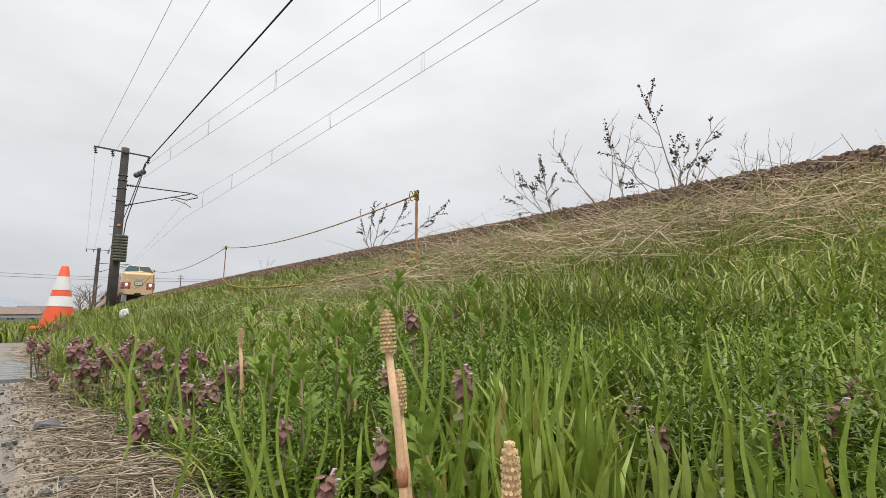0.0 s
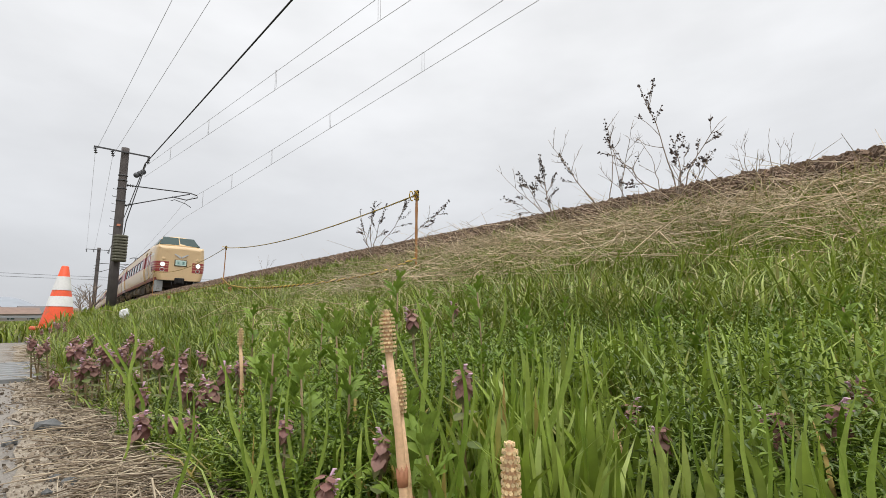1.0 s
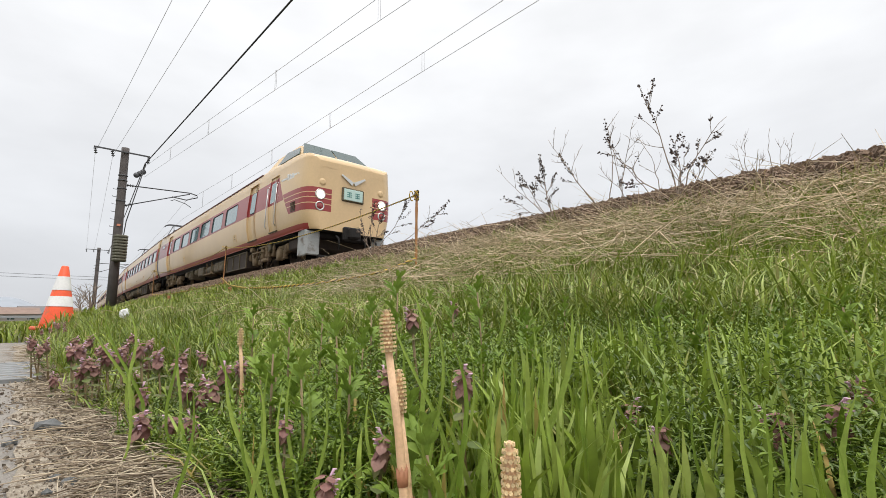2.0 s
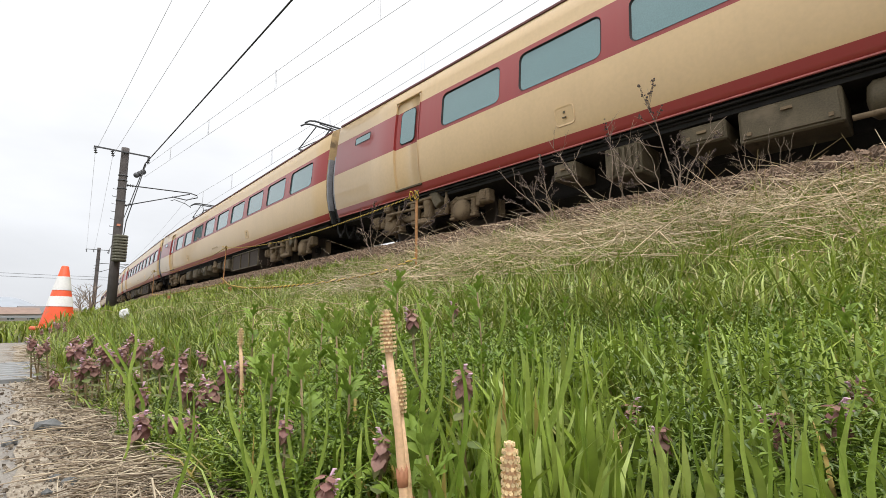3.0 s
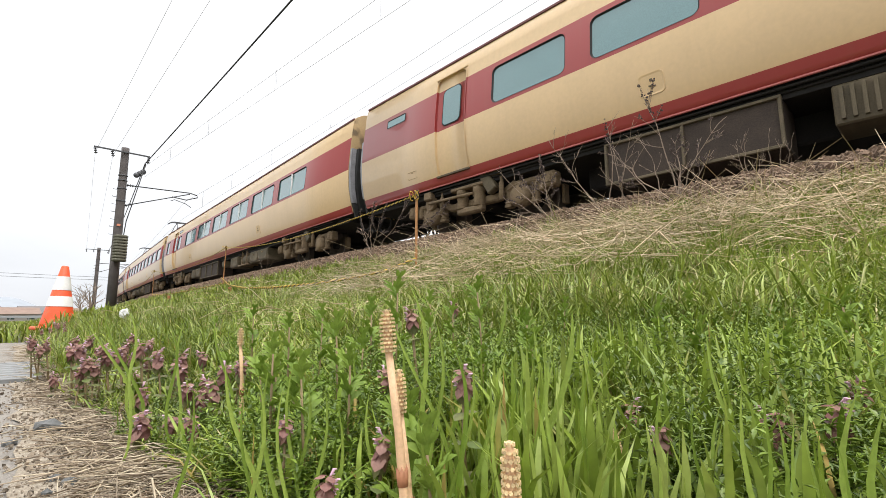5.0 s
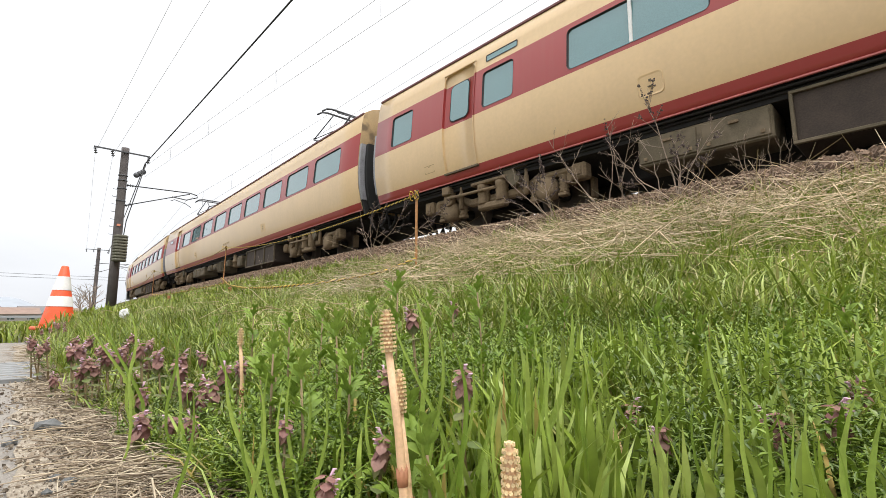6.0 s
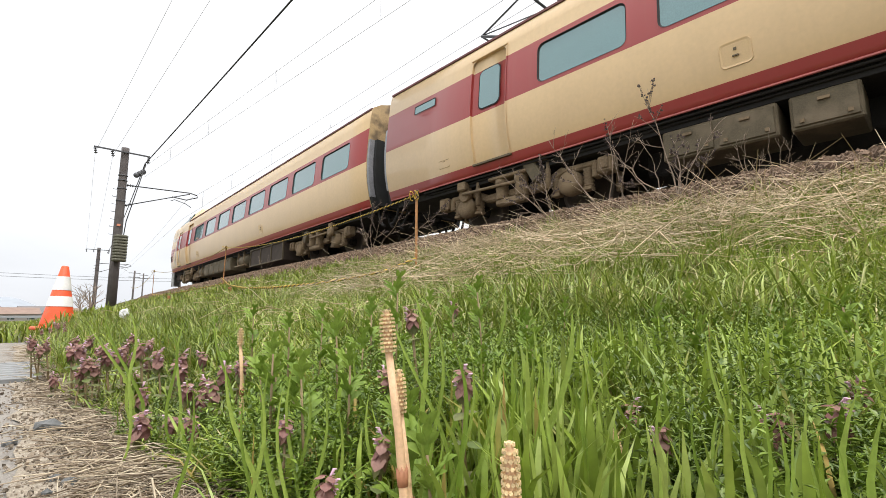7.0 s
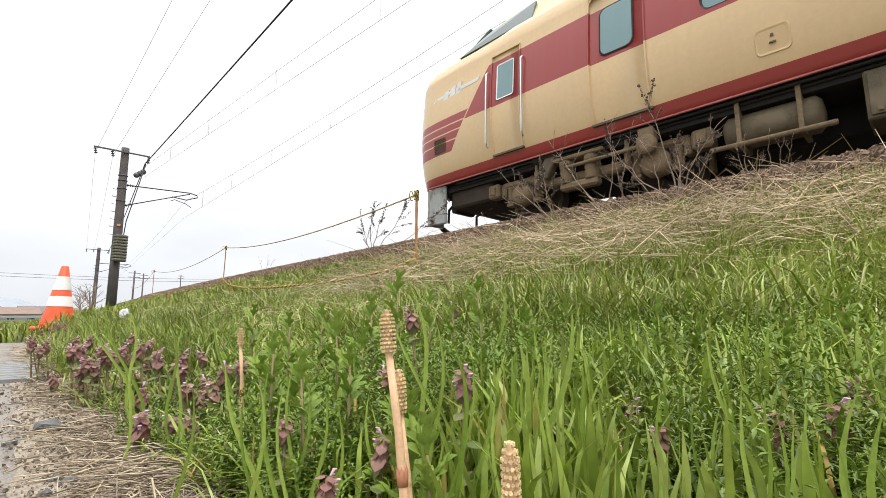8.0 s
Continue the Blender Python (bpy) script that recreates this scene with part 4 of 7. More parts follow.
    bmesh.ops.recalc_face_normals(bm, faces=bm.faces)
    part("badge", bm, M_SILVER, car, "metal winged badge")
    # raised cab with sloping windscreen
    rings = []
    bm = bmesh.new()
    for s, w0, w1, z0, z1 in ((0.90, 1.24, 1.18, 3.10, 3.18), (1.58, 1.22, 0.90, 3.12, 3.74), (1.9, 1.22, 0.86, 3.12, 3.86), (3.6, 1.22, 0.85, 3.12, 3.88), (4.5, 1.18, 0.85, 3.2, 3.58)):
        rings.append([bm.verts.new((x, n0 + s, z)) for x, z in ((-w0 - 0.06, z0 - 0.05), (-w0, z0 + (z1 - z0) * 0.25), (-w1, z1), (-w1 * 0.5, z1 + 0.07), (0, z1 + 0.09), (w1 * 0.5, z1 + 0.07),
                                                                 (w1, z1), (w0, z0 + (z1 - z0) * 0.25), (w0 + 0.06, z0 - 0.05))])
    for r, q in zip(rings, rings[1:]):
        for k in range(len(r) - 1):
            bm.faces.new((r[k], r[k + 1], q[k + 1], q[k])).material_index = 0
    bm.faces.new(rings[0])
    bm.faces.new(rings[-1])
    bmesh.ops.recalc_face_normals(bm, faces=bm.faces)
    part("cab_roof", bm, M_CREAM, car, "raised cream cab hood")
    for xa, xb in ((-1.16, -0.03), (0.03, 1.16)):
        bm = bmesh.new()
        v = [bm.verts.new(p) for p in ((xa, n0 + 0.95, 3.23), (xb, n0 + 0.95, 3.25 if abs(xb) < 0.5 else 3.23), (xb * 0.77, n0 + 1.55, 3.80), (xa * 0.77, n0 + 1.55, 3.80))]
        w = [bm.verts.new(p.co + Vector((0, -0.03, 0.04))) for p in v]
        bm.faces.new(w)
        for i in range(4):
            bm.faces.new((v[i], v[(i + 1) % 4], w[(i + 1) % 4], w[i]))
        bmesh.ops.recalc_face_normals(bm, faces=bm.faces)
        part("windscreen", bm, M_SCREEN, car)
    for side in (-1, 1):
        bm = bmesh.new()
        v = [bm.verts.new((side * x, n0 + s, z)) for x, s, z in ((1.205, 1.06, 3.27), (1.21, 2.7, 3.28), (0.93, 2.6, 3.78), (0.94, 1.62, 3.68))]
        w = [bm.verts.new(p.co + Vector((side * 0.035, 0, 0.015))) for p in v]
        bm.faces.new(w)
        for i in range(4):
            bm.faces.new((v[i], v[(i + 1) % 4], w[(i + 1) % 4], w[i]))
        bmesh.ops.recalc_face_normals(bm, faces=bm.faces)
        part("cab_side_window", bm, M_SCREEN, car)
    # skirt and coupler below the nose
    for side in (-1, 1):
        bm = bmesh.new()
        box(bm, min(side * 0.85, side * 1.26), max(side * 0.85, side * 1.26), n0 + 0.20, n0 + 0.28, 0.20, 0.88, 0.03)
        box(bm, min(side * 1.20, side * 1.27), max(side * 1.20, side * 1.27), n0 + 0.24, n0 + 0.72, 0.18, 0.90, 0.02)
        part("skirt", bm, M_SKIRT, car, "grey front skirt")
    bm = bmesh.new()
    box(bm, -0.17, 0.17, n0 - 0.28, n0 + 0.6, 0.72, 1.02, 0.04)
    box(bm, -0.28, 0.28, n0 - 0.10, n0 + 0.06, 0.66, 1.06, 0.04)
    part("coupler", bm, M_UNDER, car)
    bm = bmesh.new()
    box(bm, -1.12, 1.12, n0 + 0.72, n0 + 1.7, 0.46, 0.80, 0.04)
    part("front_gear", bm, M_PANEL, car)
    for x in (-0.42, 0.42, 0.8):
        bm = bmesh.new()
        tube(bm, [(x, n0 + 0.1, 0.8), (x, n0 - 0.06, 0.7), (x + 0.05, n0 - 0.02, 0.42)], 0.028, 6)
        part("hose", bm, M_UNDER, car)
    bm = bmesh.new()
    tube(bm, [(-0.9, n0 + 0.25, 0.2), (-0.5, n0 + 0.1, 0.14), (0.5, n0 + 0.1, 0.14), (0.9, n0 + 0.25, 0.2)], 0.05, 6)
    part("rail_guard", bm, M_UNDER, car)
    bogie(car, n0 + 3.4, False)
    bogie(car, n0 + 3.4 + 13.6, False)
    vestibule(car, L / 2, 1)
    return car


def glow(name, color, strength):
    m = bpy.data.materials.new(name)
    m.use_nodes = True
    b = m.node_tree.nodes["Principled BSDF"]
    b.inputs["Base Color"].default_value = lin(color)
    b.inputs["Emission Color"].default_value, b.inputs["Emission Strength"].default_value = lin(color), strength
    return m


M_LAMP_ON = glow("lit_head_lamp", (1.0, 0.86, 0.70), 3.0)
M_LAMP_OFF = material("lamp_lens", (0.55, 0.55, 0.52), 0.1, var=0.1, bump=0.0, spec=0.9)
M_LAMP_RED = material("red_lamp_lens", (0.30, 0.03, 0.03), 0.15, var=0.1, bump=0.0, spec=0.9)
M_SIGN = material("pale_green_sign", (0.55, 0.72, 0.66), 0.3, var=0.05, bump=0.0)
M_SIGN_INK = material("dark_green_sign_ink", (0.10, 0.28, 0.26), 0.5, var=0.05, bump=0.0)

head_car = cab_car("leading_driving_coach", "cream and dark red driving coach with lit head lamps", True, True)
tail_car = cab_car("trailing_driving_coach", "cream and dark red driving coach at the rear with dark lamps", False, False)
FIRST = MID_LENGTH / 2 - 3.82 - WINDOW_W / 2
car_two = coach("pantograph_coach", "cream and dark red coach with two raised pantographs", "lead", FIRST, (-7.2, 6.9))
car_three = coach("motor_coach", "cream and dark red coach with long window row", "motor", FIRST)
car_four = coach("trailer_coach", "cream and dark red coach with wide divided windows", "trailer", 0.0, (), 6, True)
car_five = coach("pantograph_coach", "cream and dark red coach with two raised pantographs", "power", FIRST, (-6.85, 7.3))



def stencil(car, words, y, z, size):
    """Stencilled letters, one below the other, on the face of an equipment box on the near side."""
    curve = bpy.data.curves.new("stencil", "FONT")
    curve.body, curve.size, curve.align_x, curve.space_line = words, size, "CENTER", 0.8
    flat = bpy.data.objects.new("stencil", curve)
    me = bpy.data.meshes.new_from_object(flat)
    bpy.data.objects.remove(flat)
    me.materials.clear()
    me.materials.append(M_STENCIL)
    m = Matrix(((0, 0, -1, -1.258), (-1, 0, 0, y), (0, 1, 0, z), (0, 0, 0, 1)))
    share("lettering", me, car, m, "pale stencilled letters")


M_STENCIL = material("pale_stencil_paint", (0.46, 0.44, 0.38), 0.8, var=0.25, scale=30, bump=0.05)
stencil(car_two, "C\nM\nF", 1.78, 0.645, 0.085)
stencil(car_two, "C\nM", 1.44, 0.62, 0.10)

SPEED, NOSE_AT, NOSE_TIME = 21.53, 17.9, 1.7
PITCH = 21.0
# metres from the leading nose to the middle of each coach
COACHES = [(head_car, END_LENGTH / 2, False), (car_two, 20.04 + PITCH * 0.5, False), (car_three, 20.02 + PITCH * 1.5, False),
           (car_four, 20.04 + PITCH * 2.5, False), (car_five, 20.16 + PITCH * 3.5, False), (tail_car, 40.55 + PITCH * 4 - END_LENGTH / 2, True)]


def coach_pose(centre, turned):
    a, b = line(centre - MID_BOGIE), line(centre + MID_BOGIE)
    mid, way = (a + b) / 2, b - a
    m = Matrix.Translation(mid) @ pose(0, 0, 0, 0, 0, -math.degrees(math.atan2(way.x, way.y))) @ pose(0, 0, 0, 0, CANT, 0)
    return m @ pose(0, 0, 0, 0, 0, 180) if turned else m

# ---------------------------------------------------------------- ballast
M_BALLAST = material("ballast_bed", (0.085, 0.06, 0.045), 0.95, var=0.5, scale=18, bump=1.0, fine=45)


def stone_shape(rng, size):
    """An angular broken stone: a cube with every corner moved."""
    pts = []
    sx, sy, sz = (size * rng.uniform(0.7, 1.3) for _ in range(3))
    for x in (-1, 1):
        for y in (-1, 1):
            for z in (-1, 1):
                k = rng.uniform(0.55, 1.0)
                pts.append((x * sx * k * rng.uniform(0.6, 1), y * sy * k * rng.uniform(0.6, 1), z * sz * k * rng.uniform(0.6, 1)))
    return pts, [(0, 1, 3, 2), (4, 6, 7, 5), (0, 4, 5, 1), (2, 3, 7, 6), (0, 2, 6, 4), (1, 5, 7, 3)]


def build_ballast():
    us = [4.15, 4.28, 4.40, 4.5, 4.65, 4.8, 4.92, 5.05, 6.4, 7.6, 8.95, 9.15, 9.6]
    ys = list(np.arange(-20, 60, 0.5)) + list(np.arange(60, 330, 10.0))
    bm = bmesh.new()
    rows = [[bm.verts.new((u + shift(y), y, profile_z(u) + 0.012 + 0.02 * noise.noise((u * 5, y * 3, 0.4)))) for u in us] for y in ys]
    for r, s in zip(rows, rows[1:]):
        for i in range(len(us) - 1):
            bm.faces.new((r[i], r[i + 1], s[i + 1], s[i]))
    bed = mesh_object("ballast", bm, M_BALLAST)
    tagged(bed, "shoulder of brown broken ballast stones under the track", "ballast", kind="structure")
    rng = random.Random(4)
    shapes = []
    for k in range(8):
        v, f = stone_shape(rng, 0.021)
        me = bpy.data.meshes.new("stone")
        me.from_pydata(v, [], f)
        me.materials.append(M_STONE_ONE)
        shapes.append(me)
    for k in range(300):
        y = rng.uniform(0.2, 3.4)
        u = rng.uniform(4.62, 5.0)
        turn = Euler((rng.uniform(0, 6), rng.uniform(0, 6), rng.uniform(0, 6)))
        share("stone", shapes[k % 8], bed, Matrix.LocRotScale((u + shift(y), y, profile_z(u) + 0.035 + 0.02 * rng.random()), turn, Vector([rng.uniform(0.8, 1.5)] * 3)))
    verts, faces = [], []
    for k in range(24000):
        y = -2.5 + 34 * rng.random() ** 1.7
        u = 4.18 + 0.92 * rng.random() ** 0.8
        v, f = stone_shape(rng, rng.uniform(0.012, 0.025) * (1 + y / 30))
        q = Euler((rng.uniform(0, 6), rng.uniform(0, 6), rng.uniform(0, 6))).to_matrix()
        c = Vector((u + shift(y), y, profile_z(u) + 0.025 + 0.02 * rng.random()))
        n = len(verts)
        verts += [tuple(c + q @ Vector(p)) for p in v]
        faces += [tuple(i + n for i in g) for g in f]
    stuff("ballast_stones", verts, faces, M_STONE, "", "", smooth=False, parent=bed)


M_STONE_ONE = material("single_ballast_stone", (0.195, 0.132, 0.09), 0.9, var=0.35, scale=18, bump=0.35, fine=200)
build_ballast()

# ---------------------------------------------------------------- masts and wires


def sagging(a, b, sag, n=14):
    a, b = Vector(a), Vector(b)
    return [a.lerp(b, k / n) - Vector((0, 0, sag * 4 * (k / n) * (1 - k / n))) for k in range(n + 1)]


def insulator(parent, a, b, name="insulator"):
    """A string of ribbed discs between two points."""
    a, b = Vector(a), Vector(b)
    d = b - a
    bm = bmesh.new()
    prof = [(0.02, 0.0)]
    n = 3
    for k in range(n):
        h = d.length * (k + 0.2) / n
        prof += [(0.03, h), (0.085, h + 0.02), (0.085, h + 0.05), (0.03, h + 0.07)]
    prof.append((0.02, d.length))
    lathe(bm, prof, 10, m=Matrix.Translation(a) @ d.to_track_quat("Z", "Y").to_matrix().to_4x4())
    return part(name, bm, M_IRON, parent)


def mast(x, y, top, weights):
    base = ground_z(x, y) - 0.3
    m = thing("catenary_mast", "dark weathered concrete mast with crossarm and cantilever" + (" and tension weights" if weights else ""), "catenary mast",
              Matrix.Translation((x, y, base)), "catenary masts")
    h = top - base
    bm = bmesh.new()
    lathe(bm, [(0.26, 0), (0.25, h * 0.3), (0.225, h * 0.7), (0.205, h - 0.25), (0.205, h)], 20)
    part("pole", bm, M_POLE, m)
    for k in range(4):
        bm = bmesh.new()
        z = h - (1.75, 2.05, 2.55, 3.3)[k]
        lathe(bm, [(0.232, z), (0.25, z + 0.01), (0.25, z + 0.06), (0.232, z + 0.07)], 20)
        part("clamp_band", bm, M_IRON, m)
    zc = h - 0.32
    bm = bmesh.new()
    box(bm, -1.55, 1.25, -0.28, -0.20, zc - 0.04, zc + 0.04, 0.008)
    part("crossarm", bm, M_IRON, m)
    for xx in (-1.5, -0.68):
        insulator(m, (xx, -0.24, zc - 0.04), (xx + 0.08, -0.24, zc - 0.42))
    insulator(m, (1.2, -0.24, zc - 0.02), (1.12, -0.4, zc - 0.5))
    # cantilever: top tube, brace, registration arm
    arm = share("cantilever", None, m, None, "thin steel cantilever bracket")
    z1 = h - 2.25
    for name, pts, r in (("top_tube", [(0.2, 0, z1), (3.6, -0.3, z1 + 0.05), (4.0, -0.35, z1 - 0.05), (4.05, -0.35, z1 - 0.18), (3.4, -0.35, z1 - 0.45), (2.6, -0.25, z1 - 0.35)], 0.035),
                         ("brace", [(0.2, 0, z1 - 1.25), (3.6, -0.3, z1 - 0.02)], 0.032),
                         ("registration_arm", [(2.55, -0.25, z1 - 0.62), (2.75, -0.3, z1 - 0.52), (3.3, -0.6, z1 - 0.75), (3.55, -0.9, z1 - 1.0)], 0.022)):
        bm = bmesh.new()
        tube(bm, pts, r, 8)
        part(name, bm, M_IRON, arm)
    for z, n in ((z1, 0), (z1 - 1.25, 1)):
        insulator(m, (0.22, 0, z), (0.6, -0.02, z + (0.01 if n == 0 else 0.12)))
    for k in range(7):                                  # climbing steps
        bm = bmesh.new()
        z = h - 2.6 - 0.45 * k
        tube(bm, [(-0.2, -0.05, z), (-0.42, -0.08, z), (-0.44, -0.08, z + 0.05)], 0.014, 5)
        part("step_bolt", bm, M_IRON, m)
    if weights:
        w = share("tension_weight", None, m, Matrix.Translation((0.10, -0.55, h - 6.9)), "stack of olive-grey balance weights")
        me = None
        for k in range(9):
            if me is None:
                bm = bmesh.new()
                lathe(bm, [(0.33, 0), (0.36, 0.02), (0.36, 0.13), (0.33, 0.15)], 18)
                me = part("weight_plate", bm, M_WEIGHT, w).data
            else:
                share("weight_plate", me, w, Matrix.Translation((0, 0, 0.17 * k)))
        bm = bmesh.new()
        tube(bm, [(0.10, -0.55, h - 6.9), (0.30, -0.40, h - 4.5), (1.02, -0.5, h - 0.9)], 0.03, 6)
        part("balance_cable", bm, M_CABLE, m)
        bm = bmesh.new()
        for k in range(3):
            lathe(bm, [(0.03, -0.07), (0.16, -0.04), (0.16, 0.04), (0.03, 0.07)], 14, "y", Matrix.Translation((0.62 + 0.16 * k, -0.32, h - 1.62 + 0.13 * k)))
        part("pulley", bm, M_IRON, m)
        bm = bmesh.new()
        box(bm, -0.12, 0.06, -0.272, -0.262, h - 4.80, h - 4.68)
        part("plate", bm, M_TAPE, m, "small orange marker plate")
    return m


M_WEIGHT = material("olive_grey_iron_weight", (0.13, 0.125, 0.09), 0.8, var=0.25, bump=0.15)
mast(4.53, 32.8, 10.40, True)
mast(9.42, 83.0, 10.45, False)


def wire(name, points, radius, mat, label, sides=5):
    bm = bmesh.new()
    tube(bm, points, radius, sides)
    ob = mesh_object(name, bm, mat)
    return tagged(ob, label, "wire", "overhead wires")


def build_wires():
    c_near, c_sup, c_far = (6.78, -18.0, 6.45), (7.72, 31.9, 6.40), (12.1, 82.6, 6.45)
    wire("contact_wire", [c_near, c_sup, c_far, (17.5, 135, 6.45)], 0.0065, M_WIRE, "thin straight contact wire over the track")

    def carrier(a, b, low, high):
        pts = []
        for k in range(25):
            q = k / 24
            p = Vector(a).lerp(Vector(b), q)
            pts.append(p + Vector((0, 0, low + (high - low) * (2 * q - 1) ** 2)))
        return pts

    wire("carrier_wire", carrier(c_near, c_sup, 0.5, 1.05) + carrier(c_sup, c_far, 0.5, 1.05)[1:], 0.0065, M_WIRE, "thin sagging carrier wire above the contact wire")
    def dropper(p, top):
        bm = bmesh.new()
        for d in (-0.045, 0.045):
            tube(bm, [p + Vector((0, d, 0)), Vector((p.x, p.y + d, top))], 0.005, 4)
        tube(bm, [Vector((p.x, p.y - 0.045, top)), Vector((p.x, p.y + 0.045, top + 0.02))], 0.006, 4)
        tagged(mesh_object("dropper", bm, M_WIRE), "thin wire loop dropper hanging between two wires", "dropper", "droppers")
    for k in range(9):
        y = -10.9 + 4.85 * k
        q = (y - c_near[1]) / (c_sup[1] - c_near[1])
        p = Vector(c_near).lerp(Vector(c_sup), q)
        dropper(p, p.z + 0.5 + 0.55 * (2 * q - 1) ** 2)
    # the second pair, which ends at the mast with the weights
    lo_a, lo_b = Vector((6.107, -18.0, 5.267)), Vector((5.40, 31.5, 8.50))
    up_a, up_b = Vector((6.107, -18.0, 5.9)), Vector((5.42, 31.2, 9.15))
    wire("anchored_contact_wire", [lo_a, lo_b, Vector((5.33, 32.45, 8.92))], 0.0065, M_WIRE, "thin wire rising to its anchor on a mast")
    wire("anchored_carrier_wire", [up_a, up_a.lerp(up_b, 0.5) - Vector((0, 0, 0.04)), up_b, Vector((5.45, 32.45, 9.1))], 0.0065, M_WIRE, "thin upper wire rising to its anchor on a mast")
    for y in (2.8, 8.25, 13.76, 20.18, 26.0):
        p = lo_a.lerp(lo_b, (y + 18) / 49.5)
        dropper(p, up_a.lerp(up_b, (y + 18) / 49.2).z)
    wire("feeder_cable", sagging((5.15, -18, 9.6), (5.52, 32.4, 9.55), 0.12) + sagging((5.52, 32.4, 9.55), (10.4, 82.7, 9.7), 0.5)[1:], 0.030, M_CABLE, "thick black feeder cable hung from mast crossarms")
    for xa, xb in ((2.45, 3.06), (3.3, 3.9)):
        wire("signal_wire", sagging((xa, -18, 9.75), (xb, 32.5, 9.72), 0.1) + sagging((xb, 32.5, 9.72), (xb + 4.9, 82.7, 9.75), 0.45)[1:], 0.0075, M_WIRE, "thin grey wire along the mast tops")
    for k in (0.5, 1.4):
        wire("power_line", sagging((-40, 175, 14.6 - k), (60, 190, 15.6 - k), 1.2), 0.05, M_CABLE, "distant black power line across the fields")


build_wires()

# ---------------------------------------------------------------- traffic cone, stakes and rope


def traffic_cone(x, y, height):
    z = ground_z(x, y)
    c = thing("traffic_cone", "orange traffic cone with two white reflective sleeves among weeds", "traffic cone", pose(x, y, z, 0, 1.5, 14))
    bm = bmesh.new()
    box(bm, -0.19, 0.19, -0.19, 0.19, -0.01, 0.03, 0.012)
    part("base", bm, M_ORANGE, c)

    def r(h):
        return 0.165 - (0.165 - 0.033) * h / height
    bm = bmesh.new()
    lathe(bm, [(r(0.03), 0.028), (r(0.05), 0.05), (r(height - 0.01), height - 0.01), (0.026, height), (0.02, height - 0.004)], 40)
    part("body", bm, M_ORANGE, c)
    for a, b in ((0.245, 0.36), (0.425, 0.58)):
        bm = bmesh.new()
        k = height / 0.70
        a, b = a * k, b * k
        lathe(bm, [(r(a) - 0.004, a), (r(a) + 0.003, a + 0.001), (r(a) + 0.003, a + 0.003), (r(a) + 0.003 + (r(b) - r(a)) * 0.04, a + (b - a) * 0.04), (r(b) + 0.003 + (r(a) - r(b)) * 0.04, b - (b - a) * 0.04), (r(b) + 0.003, b - 0.003), (r(b) + 0.003, b - 0.001), (r(b) - 0.004, b)], 40)
        part("reflective_sleeve", bm, M_REFLECT, c, "scuffed white reflective sleeve")
    return c


traffic_cone(0.455, 6.72, 0.70)


def stake(x, y, z0, z1, lean=(0.0, 0.0), knots=()):
    g = ground_z(x, y)
    s = thing("stake", "thin brown bamboo stake with rope knots, standing in the slope", "stake", Matrix.Translation((x, y, g)), "rope stakes")
    bm = bmesh.new()
    n = 9
    h = z1 - g
    pts = [(lean[0] * k / n, lean[1] * k / n, -0.08 + (h + 0.08) * k / n) for k in range(n + 1)]
    tube(bm, pts, [0.0125 + (0.003 if k % 2 else 0.0) for k in range(n + 1)], 8)
    part("cane", bm, M_BAMBOO, s)
    for kz in knots:
        for mat, off in ((M_ROPE_Y, 0.0), (M_ROPE_K, 1.6)):
            bm = bmesh.new()
            f = (kz - g) / h
            pts = []
            for k in range(28):
                a = off + k * 0.75
                pts.append((lean[0] * f + 0.021 * math.cos(a), lean[1] * f + 0.021 * math.sin(a), kz - g + 0.05 * math.sin(k * 0.5 + off)))
            tube(bm, pts, 0.0065, 5)
            part("knot", bm, mat, s)
        bm = bmesh.new()
        pts = [(lean[0] * f - 0.02 + 0.05 * math.cos(a) - 0.05, lean[1] * f + 0.03 * math.cos(a), kz - g - 0.02 + 0.05 * math.sin(a)) for a in [q * 0.6 for q in range(10)]]
        tube(bm, pts, 0.006, 5)
        part("rope_end", bm, M_ROPE_Y, s)
    return s


STAKES = [(3.07, 3.70, 1.54), (4.35, 13.5, 2.21), (5.15, 25.8, 2.52)]
stake(*STAKES[0][:2], 0, STAKES[0][2], (0.01, 0.0), (1.49, 0.69))
stake(*STAKES[1][:2], 0, STAKES[1][2], (0.03, 0.0), (2.16,))
stake(*STAKES[2][:2], 0, STAKES[2][2], (0.0, 0.0), (2.48,))


def rope(points, label, twist=70.0, r=0.0062):
    """Two strands, yellow and black, wound round one another."""
    t = thing("rope", label, "rope", group="barrier ropes")
    total = [0.0]
    for a, b in zip(points, points[1:]):
        total.append(total[-1] + (b - a).length)
    n = int(min(700, max(60, total[-1] * 40)))
    dense = []
    for k in range(n + 1):
        d = total[-1] * k / n
        i = max(j for j in range(len(points) - 1) if total[j] <= d + 1e-9)
        dense.append(points[i].lerp(points[i + 1], (d - total[i]) / max(1e-9, total[i + 1] - total[i])))
    for mat, off in ((M_ROPE_Y, 0.0), (M_ROPE_K, math.pi)):
        bm = bmesh.new()
        pts = []
        for k, p in enumerate(dense):
            a = off + total[-1] * k / n * twist
            pts.append(p + Vector((0.0055 * math.cos(a), 0, 0.0055 * math.sin(a))))
        tube(bm, pts, r * (1.0 if off == 0 else 0.75), 5)
        part("strand", bm, mat, t)
    return t


